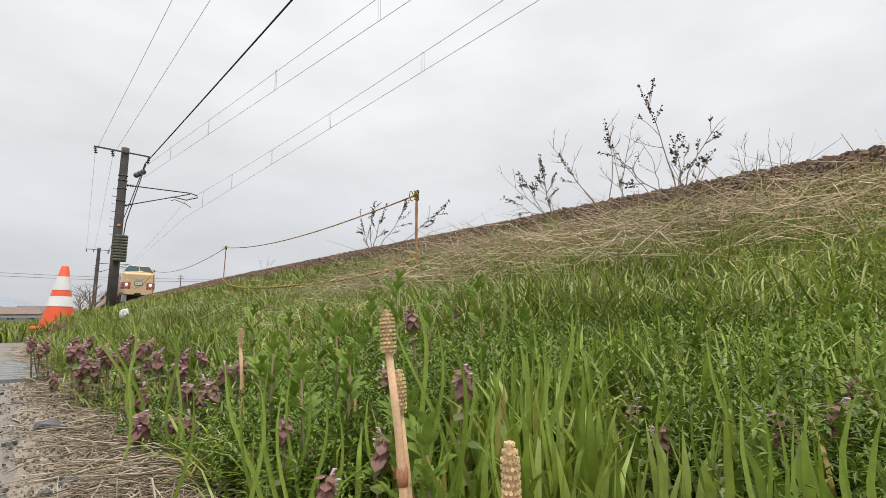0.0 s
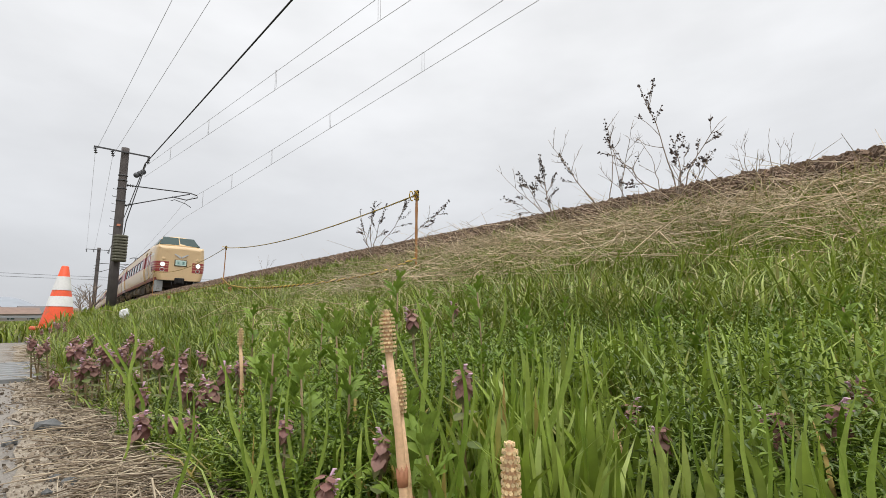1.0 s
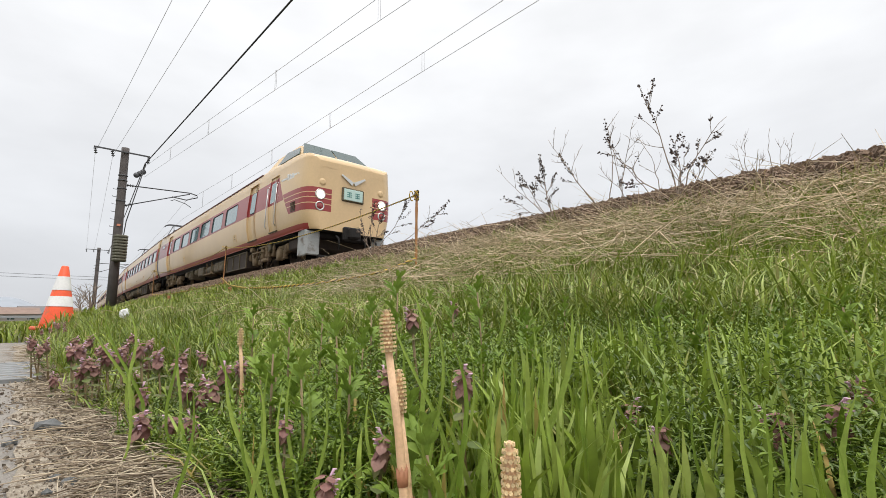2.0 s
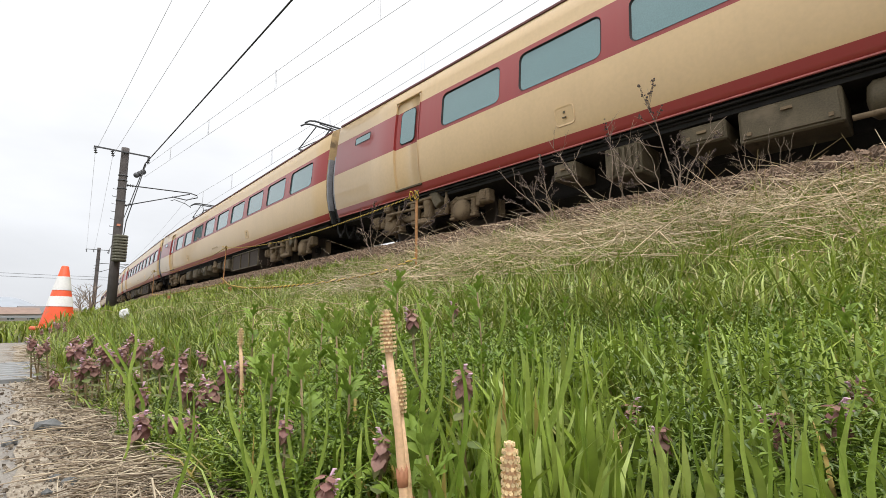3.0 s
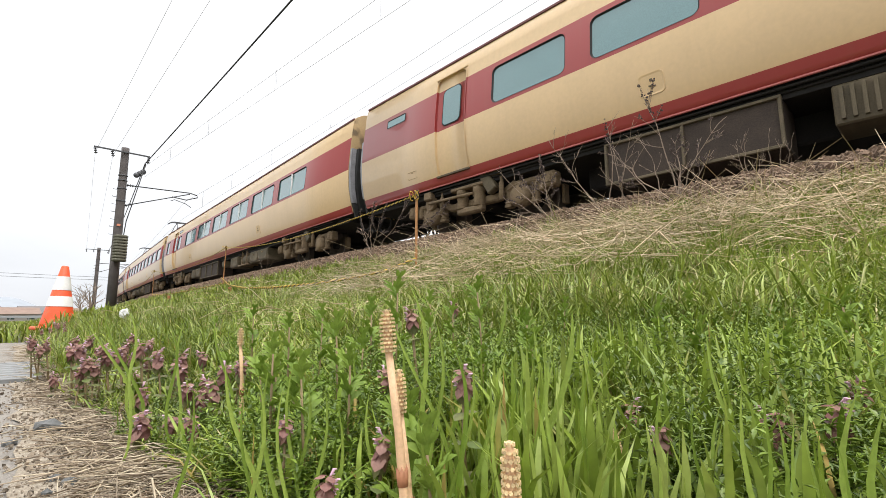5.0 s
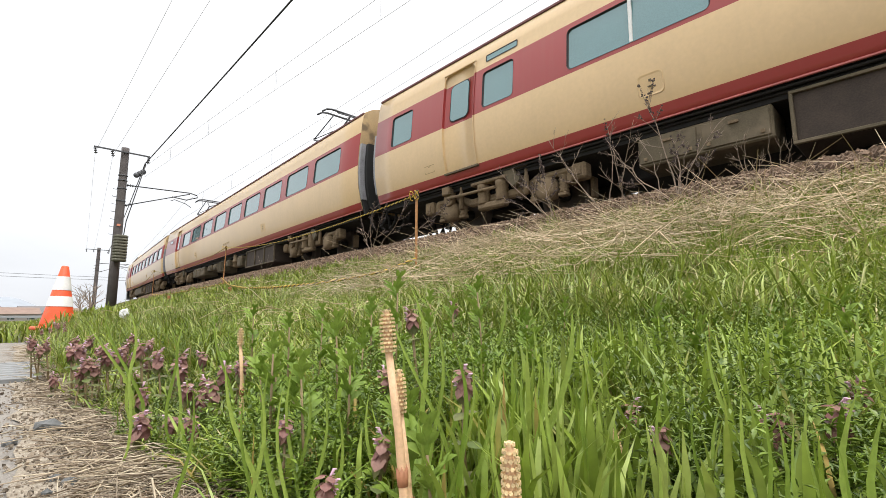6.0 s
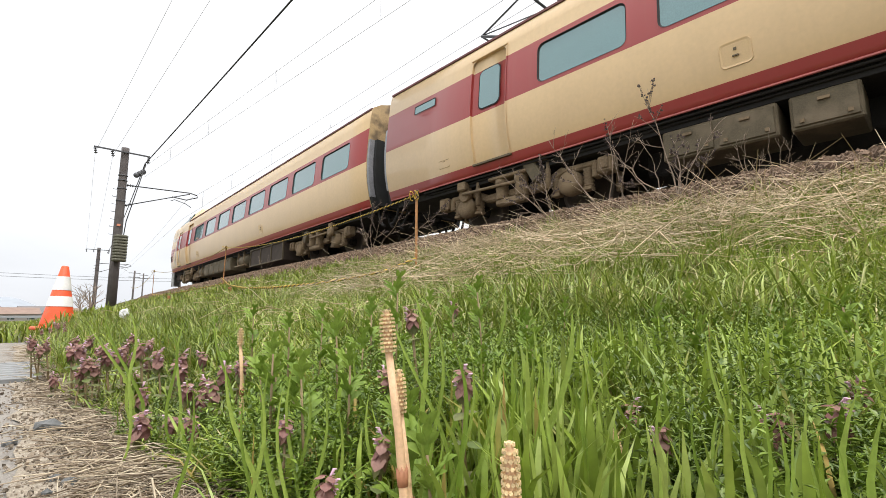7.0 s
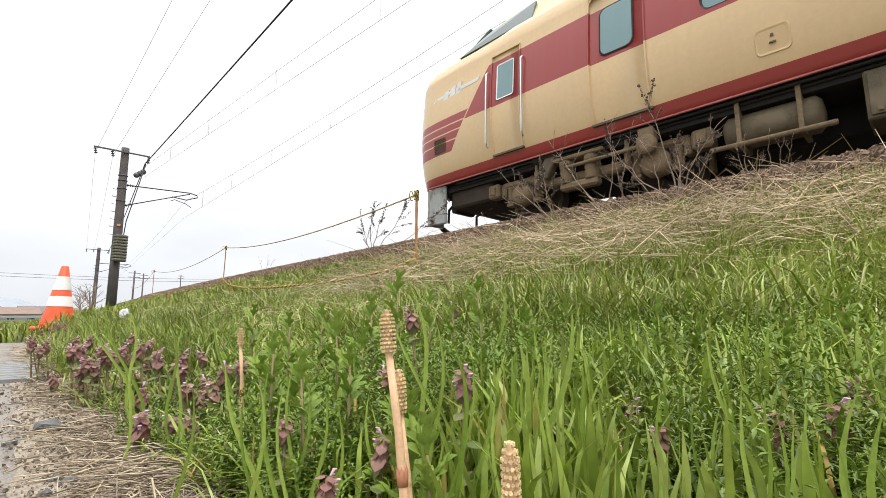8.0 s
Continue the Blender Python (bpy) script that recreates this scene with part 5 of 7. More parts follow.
rope(sagging((3.07, 3.70, 1.49), (4.37, 13.5, 2.16), 0.17), "yellow and black rope sagging between two stakes")
rope(sagging((4.37, 13.5, 2.16), (5.15, 25.8, 2.48), 0.28), "yellow and black rope sagging between two far stakes", 60)
rope(sagging((5.15, 25.8, 2.48), (6.6, 40.0, 2.5), 0.35), "yellow and black rope running on along the bank", 50)
low_rope = [Vector(q) for q in ((3.07, 3.70, 0.69), (2.80, 3.62, 0.62), (2.55, 3.53, 0.55), (2.41, 3.88, 0.50), (2.24, 4.29, 0.455), (2.34, 5.53, 0.484), (2.75, 7.57, 0.61), (3.40, 10.16, 0.82), (4.2, 13.2, 1.3))]
low_rope = [Vector((p.x, p.y, max(p.z, ground_z(p.x, p.y) + 0.20))) for p in low_rope]
rope(low_rope, "slack yellow and black rope lying along the grass", 50, 0.009)
rope([Vector((p[0], p[1], ground_z(*p) + 0.26)) for p in ((3.40, 10.16), (3.4, 13.0), (3.5, 16.0), (4.0, 20.0))], "slack rope lying in the grass further on", 60)


def tape(x, y, z):
    bm = bmesh.new()
    rows = []
    for k in range(5):
        rows.append([bm.verts.new((x + dx + 0.01 * math.sin(k), y + 0.012 * k, z - 0.035 * k)) for dx in (-0.04, 0.0, 0.035)])
    for r, s in zip(rows, rows[1:]):
        for i in range(2):
            bm.faces.new((r[i], r[i + 1], s[i + 1], s[i]))
    ob = mesh_object("marker_tape", bm, M_TAPE)
    so = ob.modifiers.new("thick", "SOLIDIFY")
    so.thickness = 0.004
    tagged(ob, "scrap of orange plastic tape tied to the rope", "tape", "marker tapes")


tape(3.41, 10.15, ground_z(3.41, 10.15) + 0.16)
tape(3.45, 15.2, ground_z(3.45, 15.2) + 0.18)

# ---------------------------------------------------------------- grating, rocks, gravel


def build_grate():
    g = thing("drain_grate", "galvanised steel bar grating let into the path", "drain grate", Matrix.Translation((0, 0, 0.003)))
    bm = bmesh.new()
    for a, b, c, d in ((-1.0, 0.13, 2.28, 2.31), (-1.0, 0.13, 3.12, 3.15), (0.11, 0.13, 2.31, 3.12), (-1.0, -0.98, 2.31, 3.12)):
        box(bm, a, b, c, d, -0.03, 0.012, 0.002)
    part("frame", bm, M_GRATE, g)
    bm = bmesh.new()
    box(bm, -0.98, 0.11, -0.03, 0.03, -0.03, 0.012, 0.004)
    me = part("bar", bm, M_GRATE, g)
    me.matrix_basis = Matrix.Translation((0, 2.38, 0))
    for k in range(1, 7):
        share("bar", me.data, g, Matrix.Translation((0, 2.38 + 0.112 * k, 0)))
    # no hole below: a flat black sheet gives the shade between the bars
    bm = bmesh.new()
    box(bm, -0.98, 0.11, 2.31, 3.12, 0.0, 0.002)
    part("pit_shade", bm, M_UNDER, g)


build_grate()


def rock(x, y, sx, sy, sz, seed, mat):
    rng = random.Random(seed)
    bm = bmesh.new()
    bmesh.ops.create_icosphere(bm, subdivisions=1, radius=1.0)
    for v in bm.verts:
        n = v.co.normalized()
        k = 1 + 0.6 * noise.noise(n * 1.7 + Vector((seed * 3.1, 0, 0)))
        k = min(k, 1.05 - 0.15 * rng.random())
        v.co = Vector((n.x * sx * k, n.y * sy * k, n.z * sz * k))
    ob = mesh_object("rock", bm, mat)
    ob.matrix_basis = pose(x, y, max(0.0, ground_z(x, y)) + sz * 0.45, rng.uniform(-10, 10), rng.uniform(-10, 10), rng.uniform(0, 360))
    return tagged(ob, "dark grey angular rock lying on the path edge", "rock", "loose rocks")


rock(0.092, 1.24, 0.034, 0.026, 0.018, 1, M_DARKSTONE)
rock(0.087, 0.83, 0.014, 0.011, 0.009, 2, M_DARKSTONE)
rock(0.032, 1.16, 0.016, 0.013, 0.009, 3, M_DARKSTONE)
rock(0.075, 0.86, 0.010, 0.013, 0.008, 4, M_DARKSTONE)
rock(0.062, 0.80, 0.008, 0.010, 0.007, 5, M_DARKSTONE)


def build_gravel():
    rng = random.Random(8)
    verts, faces = [], []
    for k in range(7500):
        y = 0.42 + 2.9 * rng.random() ** 1.7
        x = 0.055 + 0.016 * y + rng.gauss(0.05, 0.055)
        if x < -0.06 or x > 0.30:
            continue
        v, f = stone_shape(rng, 0.0011 + 0.0040 * rng.random() ** 4)
        z = max(0.003, ground_z(x, y)) + 0.002
        q = Euler((rng.uniform(0, 6), rng.uniform(0, 6), rng.uniform(0, 6))).to_matrix()
        n = len(verts)
        verts += [tuple(Vector((x, y, z)) + q @ Vector(p)) for p in v]
        faces += [tuple(i + n for i in g) for g in f]
    stuff("gravel", verts, faces, M_PEBBLE, "loose grey-brown gravel along the path edge", "gravel", smooth=False)
    # the sandy bed between path and plants
    bm = bmesh.new()
    rows = []
    for y in np.arange(-6.0, 5.6, 0.06):
        x0 = 0.0 + 0.016 * max(y, 0)
        rows.append([bm.verts.new((x, y, max(0.0, ground_z(x, y)) + 0.0025 + 0.004 * noise.noise((x * 25, y * 25, 5.5)) + (-0.012 if x > x0 + 0.27 else 0.0)))
                     for x in (x0 + 0.02 + 0.03 * noise.noise((y * 6, 0.5, 8.0)), x0 + 0.06, x0 + 0.11, x0 + 0.16, x0 + 0.21, x0 + 0.26, x0 + 0.31)])
    for r, q in zip(rows, rows[1:]):
        for i in range(6):
            bm.faces.new((r[i], r[i + 1], q[i + 1], q[i])).smooth = True
    bed = mesh_object("verge_soil", bm, M_SAND)
    tagged(bed, "bare sandy verge strewn with straw between path and weeds", "soil", kind="structure")


M_SAND = material("sandy_verge_soil", (0.37, 0.315, 0.245), 0.95, var=0.35, scale=14, bump=0.6, fine=260, spots=((0.25, 0.205, 0.15), 0.35, 22))
build_gravel()

# ---------------------------------------------------------------- the distance
M_FARWALL = material("pale_house_wall", (0.40, 0.36, 0.32), 0.9, var=0.12, scale=0.6, bump=0.0)
M_FARROOF = material("dull_roof_tiles", (0.16, 0.15, 0.15), 0.8, var=0.2, scale=0.8, bump=0.0)
M_FARROOF_RED = material("rusty_red_roof", (0.24, 0.165, 0.13), 0.8, var=0.2, scale=0.8, bump=0.0)
# the haze of the distance is mixed into the hill's base colour
M_HILL = material("hazy_blue_hill", (0.30, 0.325, 0.36), 1.0, var=0.08, scale=0.004, bump=0.0, fine=0.02)
M_RAIL = material("dull_galvanised_guard_rail", (0.42, 0.43, 0.44), 0.5, metal=0.5, var=0.1, bump=0.0)
M_BUSH = leafy("dull_far_foliage", [(0.07, 0.09, 0.03), (0.12, 0.13, 0.05)], 0.8, 0.1)


def house(x, y, w, d, h, roof, turn):
    b = thing("house", "low pale house with a plain pitched roof, far off", "house", pose(x, y, profile_z(x - shift(y)) - 0.3, 0, 0, turn), "distant houses")
    bm = bmesh.new()
    box(bm, -w / 2, w / 2, -d / 2, d / 2, 0, h)
    part("wall", bm, M_FARWALL, b)
    bm = bmesh.new()
    vs = [bm.verts.new(p) for p in ((-w / 2 - 0.5, -d / 2 - 0.5, h), (w / 2 + 0.5, -d / 2 - 0.5, h), (w / 2 + 0.5, d / 2 + 0.5, h), (-w / 2 - 0.5, d / 2 + 0.5, h),
                                    (-w / 2 - 0.2, 0, h + d * 0.22), (w / 2 + 0.2, 0, h + d * 0.22))]
    for f in ((0, 1, 5, 4), (2, 3, 4, 5), (0, 4, 3), (1, 2, 5), (3, 2, 1, 0)):
        bm.faces.new([vs[i] for i in f])
    bmesh.ops.recalc_face_normals(bm, faces=bm.faces)
    part("roof", bm, roof, b)
    for k in range(max(2, int(w / 3))):
        wx = -w / 2 + 1.2 + k * (w - 2.4) / max(1, int(w / 3) - 1)
        bm = bmesh.new()
        box(bm, wx - 0.6, wx + 0.6, -d / 2 - 0.04, -d / 2 + 0.05, h * 0.4, h * 0.8)
        part("window", bm, M_SCREEN, b)


for k, (x, y, w, d, h) in enumerate(((1.5, 142, 9, 7, 1.9), (6.2, 150, 7, 8, 2.1), (-6, 150, 11, 8, 2.4), (11.5, 165, 8, 7, 2.2), (3.5, 185, 12, 8, 2.6))):
    house(x, y, w, d, h, M_FARROOF_RED if k % 3 == 0 else M_FARROOF, 8 * k)


def guard_rail():
    g = thing("guard_rail", "dull galvanised road guard rail across the fields", "guard rail")
    bm = bmesh.new()
    box(bm, -8, 8.0, 95.0, 95.1, 0.45, 0.80, 0.02)
    part("beam", bm, M_RAIL, g)
    for k in range(8):
        bm = bmesh.new()
        box(bm, -7.5 + k * 2.1, -7.38 + k * 2.1, 95.12, 95.24, -0.35, 0.80)
        part("post", bm, M_RAIL, g)


guard_rail()


def hill():
    bm = bmesh.new()
    top = []
    xs = list(np.arange(-1200, 900, 25))
    for x in xs:
        h = 30 + 74 * math.exp(-((x + 5) / 150.0) ** 2) + 60 * math.exp(-((x + 520) / 260.0) ** 2) + 6 * noise.noise((x * 0.012, 0, 0)) + 3 * noise.noise((x * 0.05, 3, 0))
        h *= smoothstep(900, 200, x) if x > 200 else 1.0
        top.append(max(h, 2.0))
    rows = []
    for f, dy in ((0.0, 0), (0.5, 180), (1.0, 500), (0.0, 1000)):
        rows.append([bm.verts.new((x, 2400 + dy, -2 + f * h)) for x, h in zip(xs, top)])
    for r, s in zip(rows, rows[1:]):
        for i in range(len(xs) - 1):
            bm.faces.new((r[i], r[i + 1], s[i + 1], s[i])).smooth = True
    tagged(mesh_object("backdrop", bm, M_HILL), "hazy blue hills beyond the plain", "hill", kind="structure")


hill()


def bare_tree(x, y, h, seed, name="bare_tree"):
    rng = random.Random(seed)
    z = ground_z(x, y)
    t = thing(name, "small leafless tree with many fine twigs", "tree", Matrix.Translation((x, y, z)))
    bm = bmesh.new()
    tube(bm, [(0, 0, -0.2), (0.05, 0, h * 0.25), (0.0, 0.05, h * 0.5)], [0.12, 0.10, 0.07], 7)
    part("trunk", bm, M_TWIG, t)
    bm = bmesh.new()

    def grow(p, d, length, r, depth):
        e = p + d * length
        tube(bm, [p, p.lerp(e, 0.5) + Vector((rng.uniform(-1, 1), rng.uniform(-1, 1), 0)) * length * 0.08, e], [r, r * 0.8, r * 0.6], 4, cap=False)
        if depth:
            for _ in range(rng.choice((2, 3, 3))):
                nd = (d + Vector((rng.uniform(-1, 1), rng.uniform(-1, 1), rng.uniform(-0.3, 0.7))) * 0.8).normalized()
                grow(p.lerp(e, rng.uniform(0.5, 1.0)), nd, length * rng.uniform(0.55, 0.8), r * 0.6, depth - 1)
    for k in range(7):
        a = k * 0.9
        grow(Vector((0, 0, h * (0.15 + 0.05 * k))), Vector((math.cos(a) * 0.7, math.sin(a) * 0.7, 0.8)).normalized(), h * 0.3, 0.05, 3)
    part("twigs", bm, M_TWIG, t)


bare_tree(6.7, 62, 3.6, 3)
bare_tree(6.3, 66, 3.0, 5)


def far_mast(x, y, h):
    m = thing("utility_pole", "distant grey utility pole with crossarms", "utility pole", Matrix.Translation((x, y, -0.4)), "distant utility poles")
    bm = bmesh.new()
    lathe(bm, [(0.2, 0), (0.16, h)], 8)
    part("pole", bm, M_POLE, m)
    for k in (0.5, 1.4):
        bm = bmesh.new()
        box(bm, -1.1, 1.1, -0.08, 0.08, h - k - 0.06, h - k + 0.06)
        part("crossarm", bm, M_IRON, m)


far_mast(-40, 175, 15)
far_mast(60, 190, 16)
far_mast(48, 196, 17)
far_mast(27.5, 150, 13)
far_mast(20.3, 120, 11)

# ---------------------------------------------------------------- plants


def arrays(name, verts, quads, tris, mat, label, category):
    """One mesh of many small pieces, from arrays."""
    faces = [tuple(f) for f in quads.tolist()] + [tuple(f) for f in tris.tolist()]
    return stuff(name, verts.tolist(), faces, mat, label, category)


def ground_of(xy):
    return np.array([ground_z(x, y) for x, y in xy])


def blades(rs, root, length, width, lean, bend, name, mat, label, category, az=None):
    """Grass blades: narrow strips that taper and bend over."""
    n = len(root)
    if az is None:
        az = rs.uniform(0, 2 * np.pi, n)
    h = np.stack([np.cos(az), np.sin(az), np.zeros(n)], 1)
    tw = az + np.pi / 2 + rs.normal(0, 0.5, n)
    w = np.stack([np.cos(tw), np.sin(tw), np.zeros(n)], 1) * width[:, None] * 0.5
    up = np.array([0, 0, 1.0])
    vs = []
    for t, k in ((0.0, 0.7), (0.4, 1.0), (0.75, 0.72)):
        rise = length * (t - 0.32 * bend * t * t)
        out = length * (lean * t + 0.75 * bend * t * t)
        c = root + up * rise[:, None] + h * out[:, None]
        vs += [c - w * k, c + w * k]
    rise, out = length * (1 - 0.42 * bend), length * (lean + 0.85 * bend)
    vs.append(root + up * rise[:, None] + h * out[:, None])
    v = np.stack(vs, 1).reshape(-1, 3)
    base = (np.arange(n) * 7)[:, None]
    quads = np.concatenate([base + np.array([[0, 1, 3, 2]]), base + np.array([[2, 3, 5, 4]])])
    tris = base + np.array([[4, 5, 6]])
    return arrays(name, v, quads, tris, mat, label, category)


def fan(rs, n, r0, r1, a0=-3.0, a1=92.0, power=1.0):
    """Places spread evenly in bearing and in the logarithm of the distance."""
    az = np.radians(rs.uniform(a0, a1, n))
    r = r0 * (r1 / r0) ** (rs.uniform(0, 1, n) ** power)
    return np.stack([np.sin(az) * r, np.cos(az) * r], 1), r


def lateral(xy):
    return xy[:, 0] - np.array([shift(y) for y in xy[:, 1]])


def verge(y):
    """Where the plants begin beside the path."""
    return np.maximum(0.215 - 0.045 * y, 0.07 + 0.028 * y)


def build_grass():
    rs = np.random.RandomState(11)
    # fine grass over the slope
    centres, r = fan(rs, 12500, 0.55, 15.0)
    per = 10
    xy = np.repeat(centres, per, 0) + rs.normal(0, 1, (len(centres) * per, 2)) * np.repeat(np.clip(0.012 + 0.008 * r, 0.01, 0.06), per)[:, None]
    way = np.repeat(rs.uniform(0, 2 * np.pi, len(centres)), per) + rs.normal(0, 0.8, len(xy))
    tall = np.repeat(rs.uniform(0.55, 1.3, len(centres)), per)
    r = np.repeat(r, per)
    u = lateral(xy)
    patch = np.array([noise.noise((x * 1.1, y * 0.8, 9.0)) for x, y in xy])
    edge = verge(xy[:, 1]) + 0.03 + 0.05 * np.array([noise.noise((0.0, y * 3, 2.0)) for y in xy[:, 1]])
    keep = (u > edge) & (u < 4.10) & (xy[:, 1] > -0.2)
    keep &= rs.uniform(0, 1, len(u)) < np.clip(1.25 - np.clip(u - 3.2, 0, 2) * np.where(xy[:, 1] < 2.6, 0.12, 0.30) * (xy[:, 1] < 6) + 0.9 * patch, 0.12, 1)
    keep &= (r > 0.9) | (rs.uniform(0, 1, len(u)) < 0.5)
    xy, r, u, way, tall = xy[keep], r[keep], u[keep], way[keep], tall[keep]
    n = len(xy)
    root = np.column_stack([xy, ground_of(xy) - 0.005])
    far = np.clip(r / 5, 1, 3)
    length = rs.uniform(0.07, 0.19, n) * tall * np.clip(0.45 + 0.22 * r, 0.5, 1.0)
    length *= np.where((xy[:, 0] < 0.45) & (xy[:, 1] > 0.7) & (xy[:, 1] < 2.2), 0.55, 1.0)
    width = rs.uniform(0.003, 0.0066, n) * far
    blades(rs, root, length, width, rs.uniform(-0.1, 0.45, n), rs.uniform(0.1, 1.0, n), "grass", M_GRASS_FINE, "dense fresh spring grass on the embankment", "grass", way)
    # long soft tussocks on the bank
    centres, r = fan(rs, 900, 1.3, 10.0)
    keep = (lateral(centres) > 0.9) & (lateral(centres) < 4.3)
    y = rs.uniform(-0.3, 3.0, 230)
    u = rs.uniform(2.4, 3.8, 230)
    centres = np.concatenate([centres[keep], np.column_stack([u + np.array([shift(v) for v in y]), y])])
    per = 46
    xy = np.repeat(centres, per, 0) + rs.normal(0, 0.05, (len(centres) * per, 2))
    n = len(xy)
    root = np.column_stack([xy, ground_of(xy) - 0.005])
    blades(rs, root, rs.uniform(0.10, 0.28, n), rs.uniform(0.0035, 0.0075, n), rs.normal(0, 0.35, n), rs.uniform(0.35, 1.2, n), "grass_tussocks", M_TUSSOCK,
           "tall soft grass tussocks on the bank", "grass")
    # broad blades near the path
    xy, r = fan(rs, 760, 0.34, 1.0, 24, 89, 0.9)
    keep = (xy[:, 0] > 0.2) & ((rs.uniform(0, 1, len(r)) < 0.45) | (np.degrees(np.arctan2(xy[:, 0], xy[:, 1])) > 44))
    xy, r = xy[keep], r[keep]
    n = len(xy)
    root = np.column_stack([xy, ground_of(xy) - 0.005])
    blades(rs, root, rs.uniform(0.06, 0.16, n), rs.uniform(0.004, 0.0085, n), rs.normal(0, 0.2, n), rs.uniform(0.0, 0.6, n), "broad_grass", M_GRASS,
           "broad fresh green grass blades beside the path", "grass")
    # clumps of broad pale blades close by
    heart, r = fan(rs, 85, 0.34, 0.95, 44, 91)
    per = 12
    xy = np.repeat(heart, per, 0) + rs.normal(0, 0.018, (len(heart) * per, 2))
    n = len(xy)
    root = np.column_stack([xy, ground_of(xy) - 0.005])
    blades(rs, root, rs.uniform(0.07, 0.165, n), rs.uniform(0.0045, 0.009, n), rs.normal(0, 0.22, n), rs.uniform(0.0, 0.5, n), "broad_grass_clumps", M_GRASS_PALE,
           "clumps of broad pale green grass blades beside the path", "grass")
    # a few long blades on the left, among the dead nettles
    xy, r = fan(rs, 4600, 0.5, 8.0, 0, 42)
    keep = xy[:, 0] > verge(xy[:, 1]) + np.abs(rs.normal(0, 0.03, len(r))) - 0.01
    xy = xy[keep]
    n = len(xy)
    root = np.column_stack([xy, ground_of(xy) - 0.005])
    low = np.where((xy[:, 0] < 0.45) & (xy[:, 1] > 0.7) & (xy[:, 1] < 2.2) & (rs.uniform(0, 1, n) < 0.85), 0.5, 1.0)
    blades(rs, root, rs.uniform(0.04, 0.14, n) * low, rs.uniform(0.0025, 0.006, n), rs.normal(0, 0.3, n), rs.uniform(0.1, 0.9, n), "verge_grass", M_GRASS,
           "loose green grass blades along the verge", "grass")
    # far bank and fields
    n = 48000
    y = 6.4 + 65 * rs.uniform(0, 1, n) ** 1.6
    u = np.concatenate([rs.uniform(0.2, 4.12, n * 2 // 3), rs.uniform(-12, 0.4, n - n * 2 // 3)])
    x = u + np.array([shift(v) for v in y])
    ok = (u > 0.3) | (x < -3.3) | (y > 6.4)
    xy = np.column_stack([x, y])[ok]
    n = len(xy)
    root = np.column_stack([xy, ground_of(xy) - 0.01])
    blades(rs, root, rs.uniform(0.10, 0.26, n), rs.uniform(0.012, 0.026, n), rs.normal(0, 0.25, n), rs.uniform(0.1, 0.8, n), "far_grass", M_GRASS_FINE,
           "grass along the far bank", "grass")

    # the bank behind, and the meadow beyond the path
    n = 22000
    y = rs.uniform(-9, 0.2, n)
    u = np.where(rs.uniform(0, 1, n) < 0.6, rs.uniform(0.35, 4.3, n), rs.uniform(-12, -3.3, n))
    xy = np.column_stack([u + np.array([shift(v) for v in y]), y])
    xy = xy[(np.hypot(xy[:, 0], xy[:, 1]) > 0.5) & ((xy[:, 1] < -0.25) | (xy[:, 0] < -3))]
    n = len(xy)
    root = np.column_stack([xy, ground_of(xy) - 0.01])
    blades(rs, root, rs.uniform(0.08, 0.2, n), rs.uniform(0.006, 0.014, n), rs.normal(0, 0.25, n), rs.uniform(0.1, 0.9, n), "near_meadow_grass", M_GRASS_FINE,
           "rough grass on the bank and beyond the path", "grass")


M_GRASS_PALE = leafy("pale_broad_grass", [(0.16, 0.235, 0.025), (0.25, 0.335, 0.045), (0.36, 0.44, 0.10), (0.20, 0.28, 0.035)], 0.4, 0.26)
M_TUSSOCK = leafy("soft_tussock_grass", [(0.095, 0.14, 0.014), (0.215, 0.28, 0.036), (0.345, 0.39, 0.09), (0.165, 0.235, 0.025), (0.46, 0.40, 0.20)], 0.42, 0.18)
build_grass()


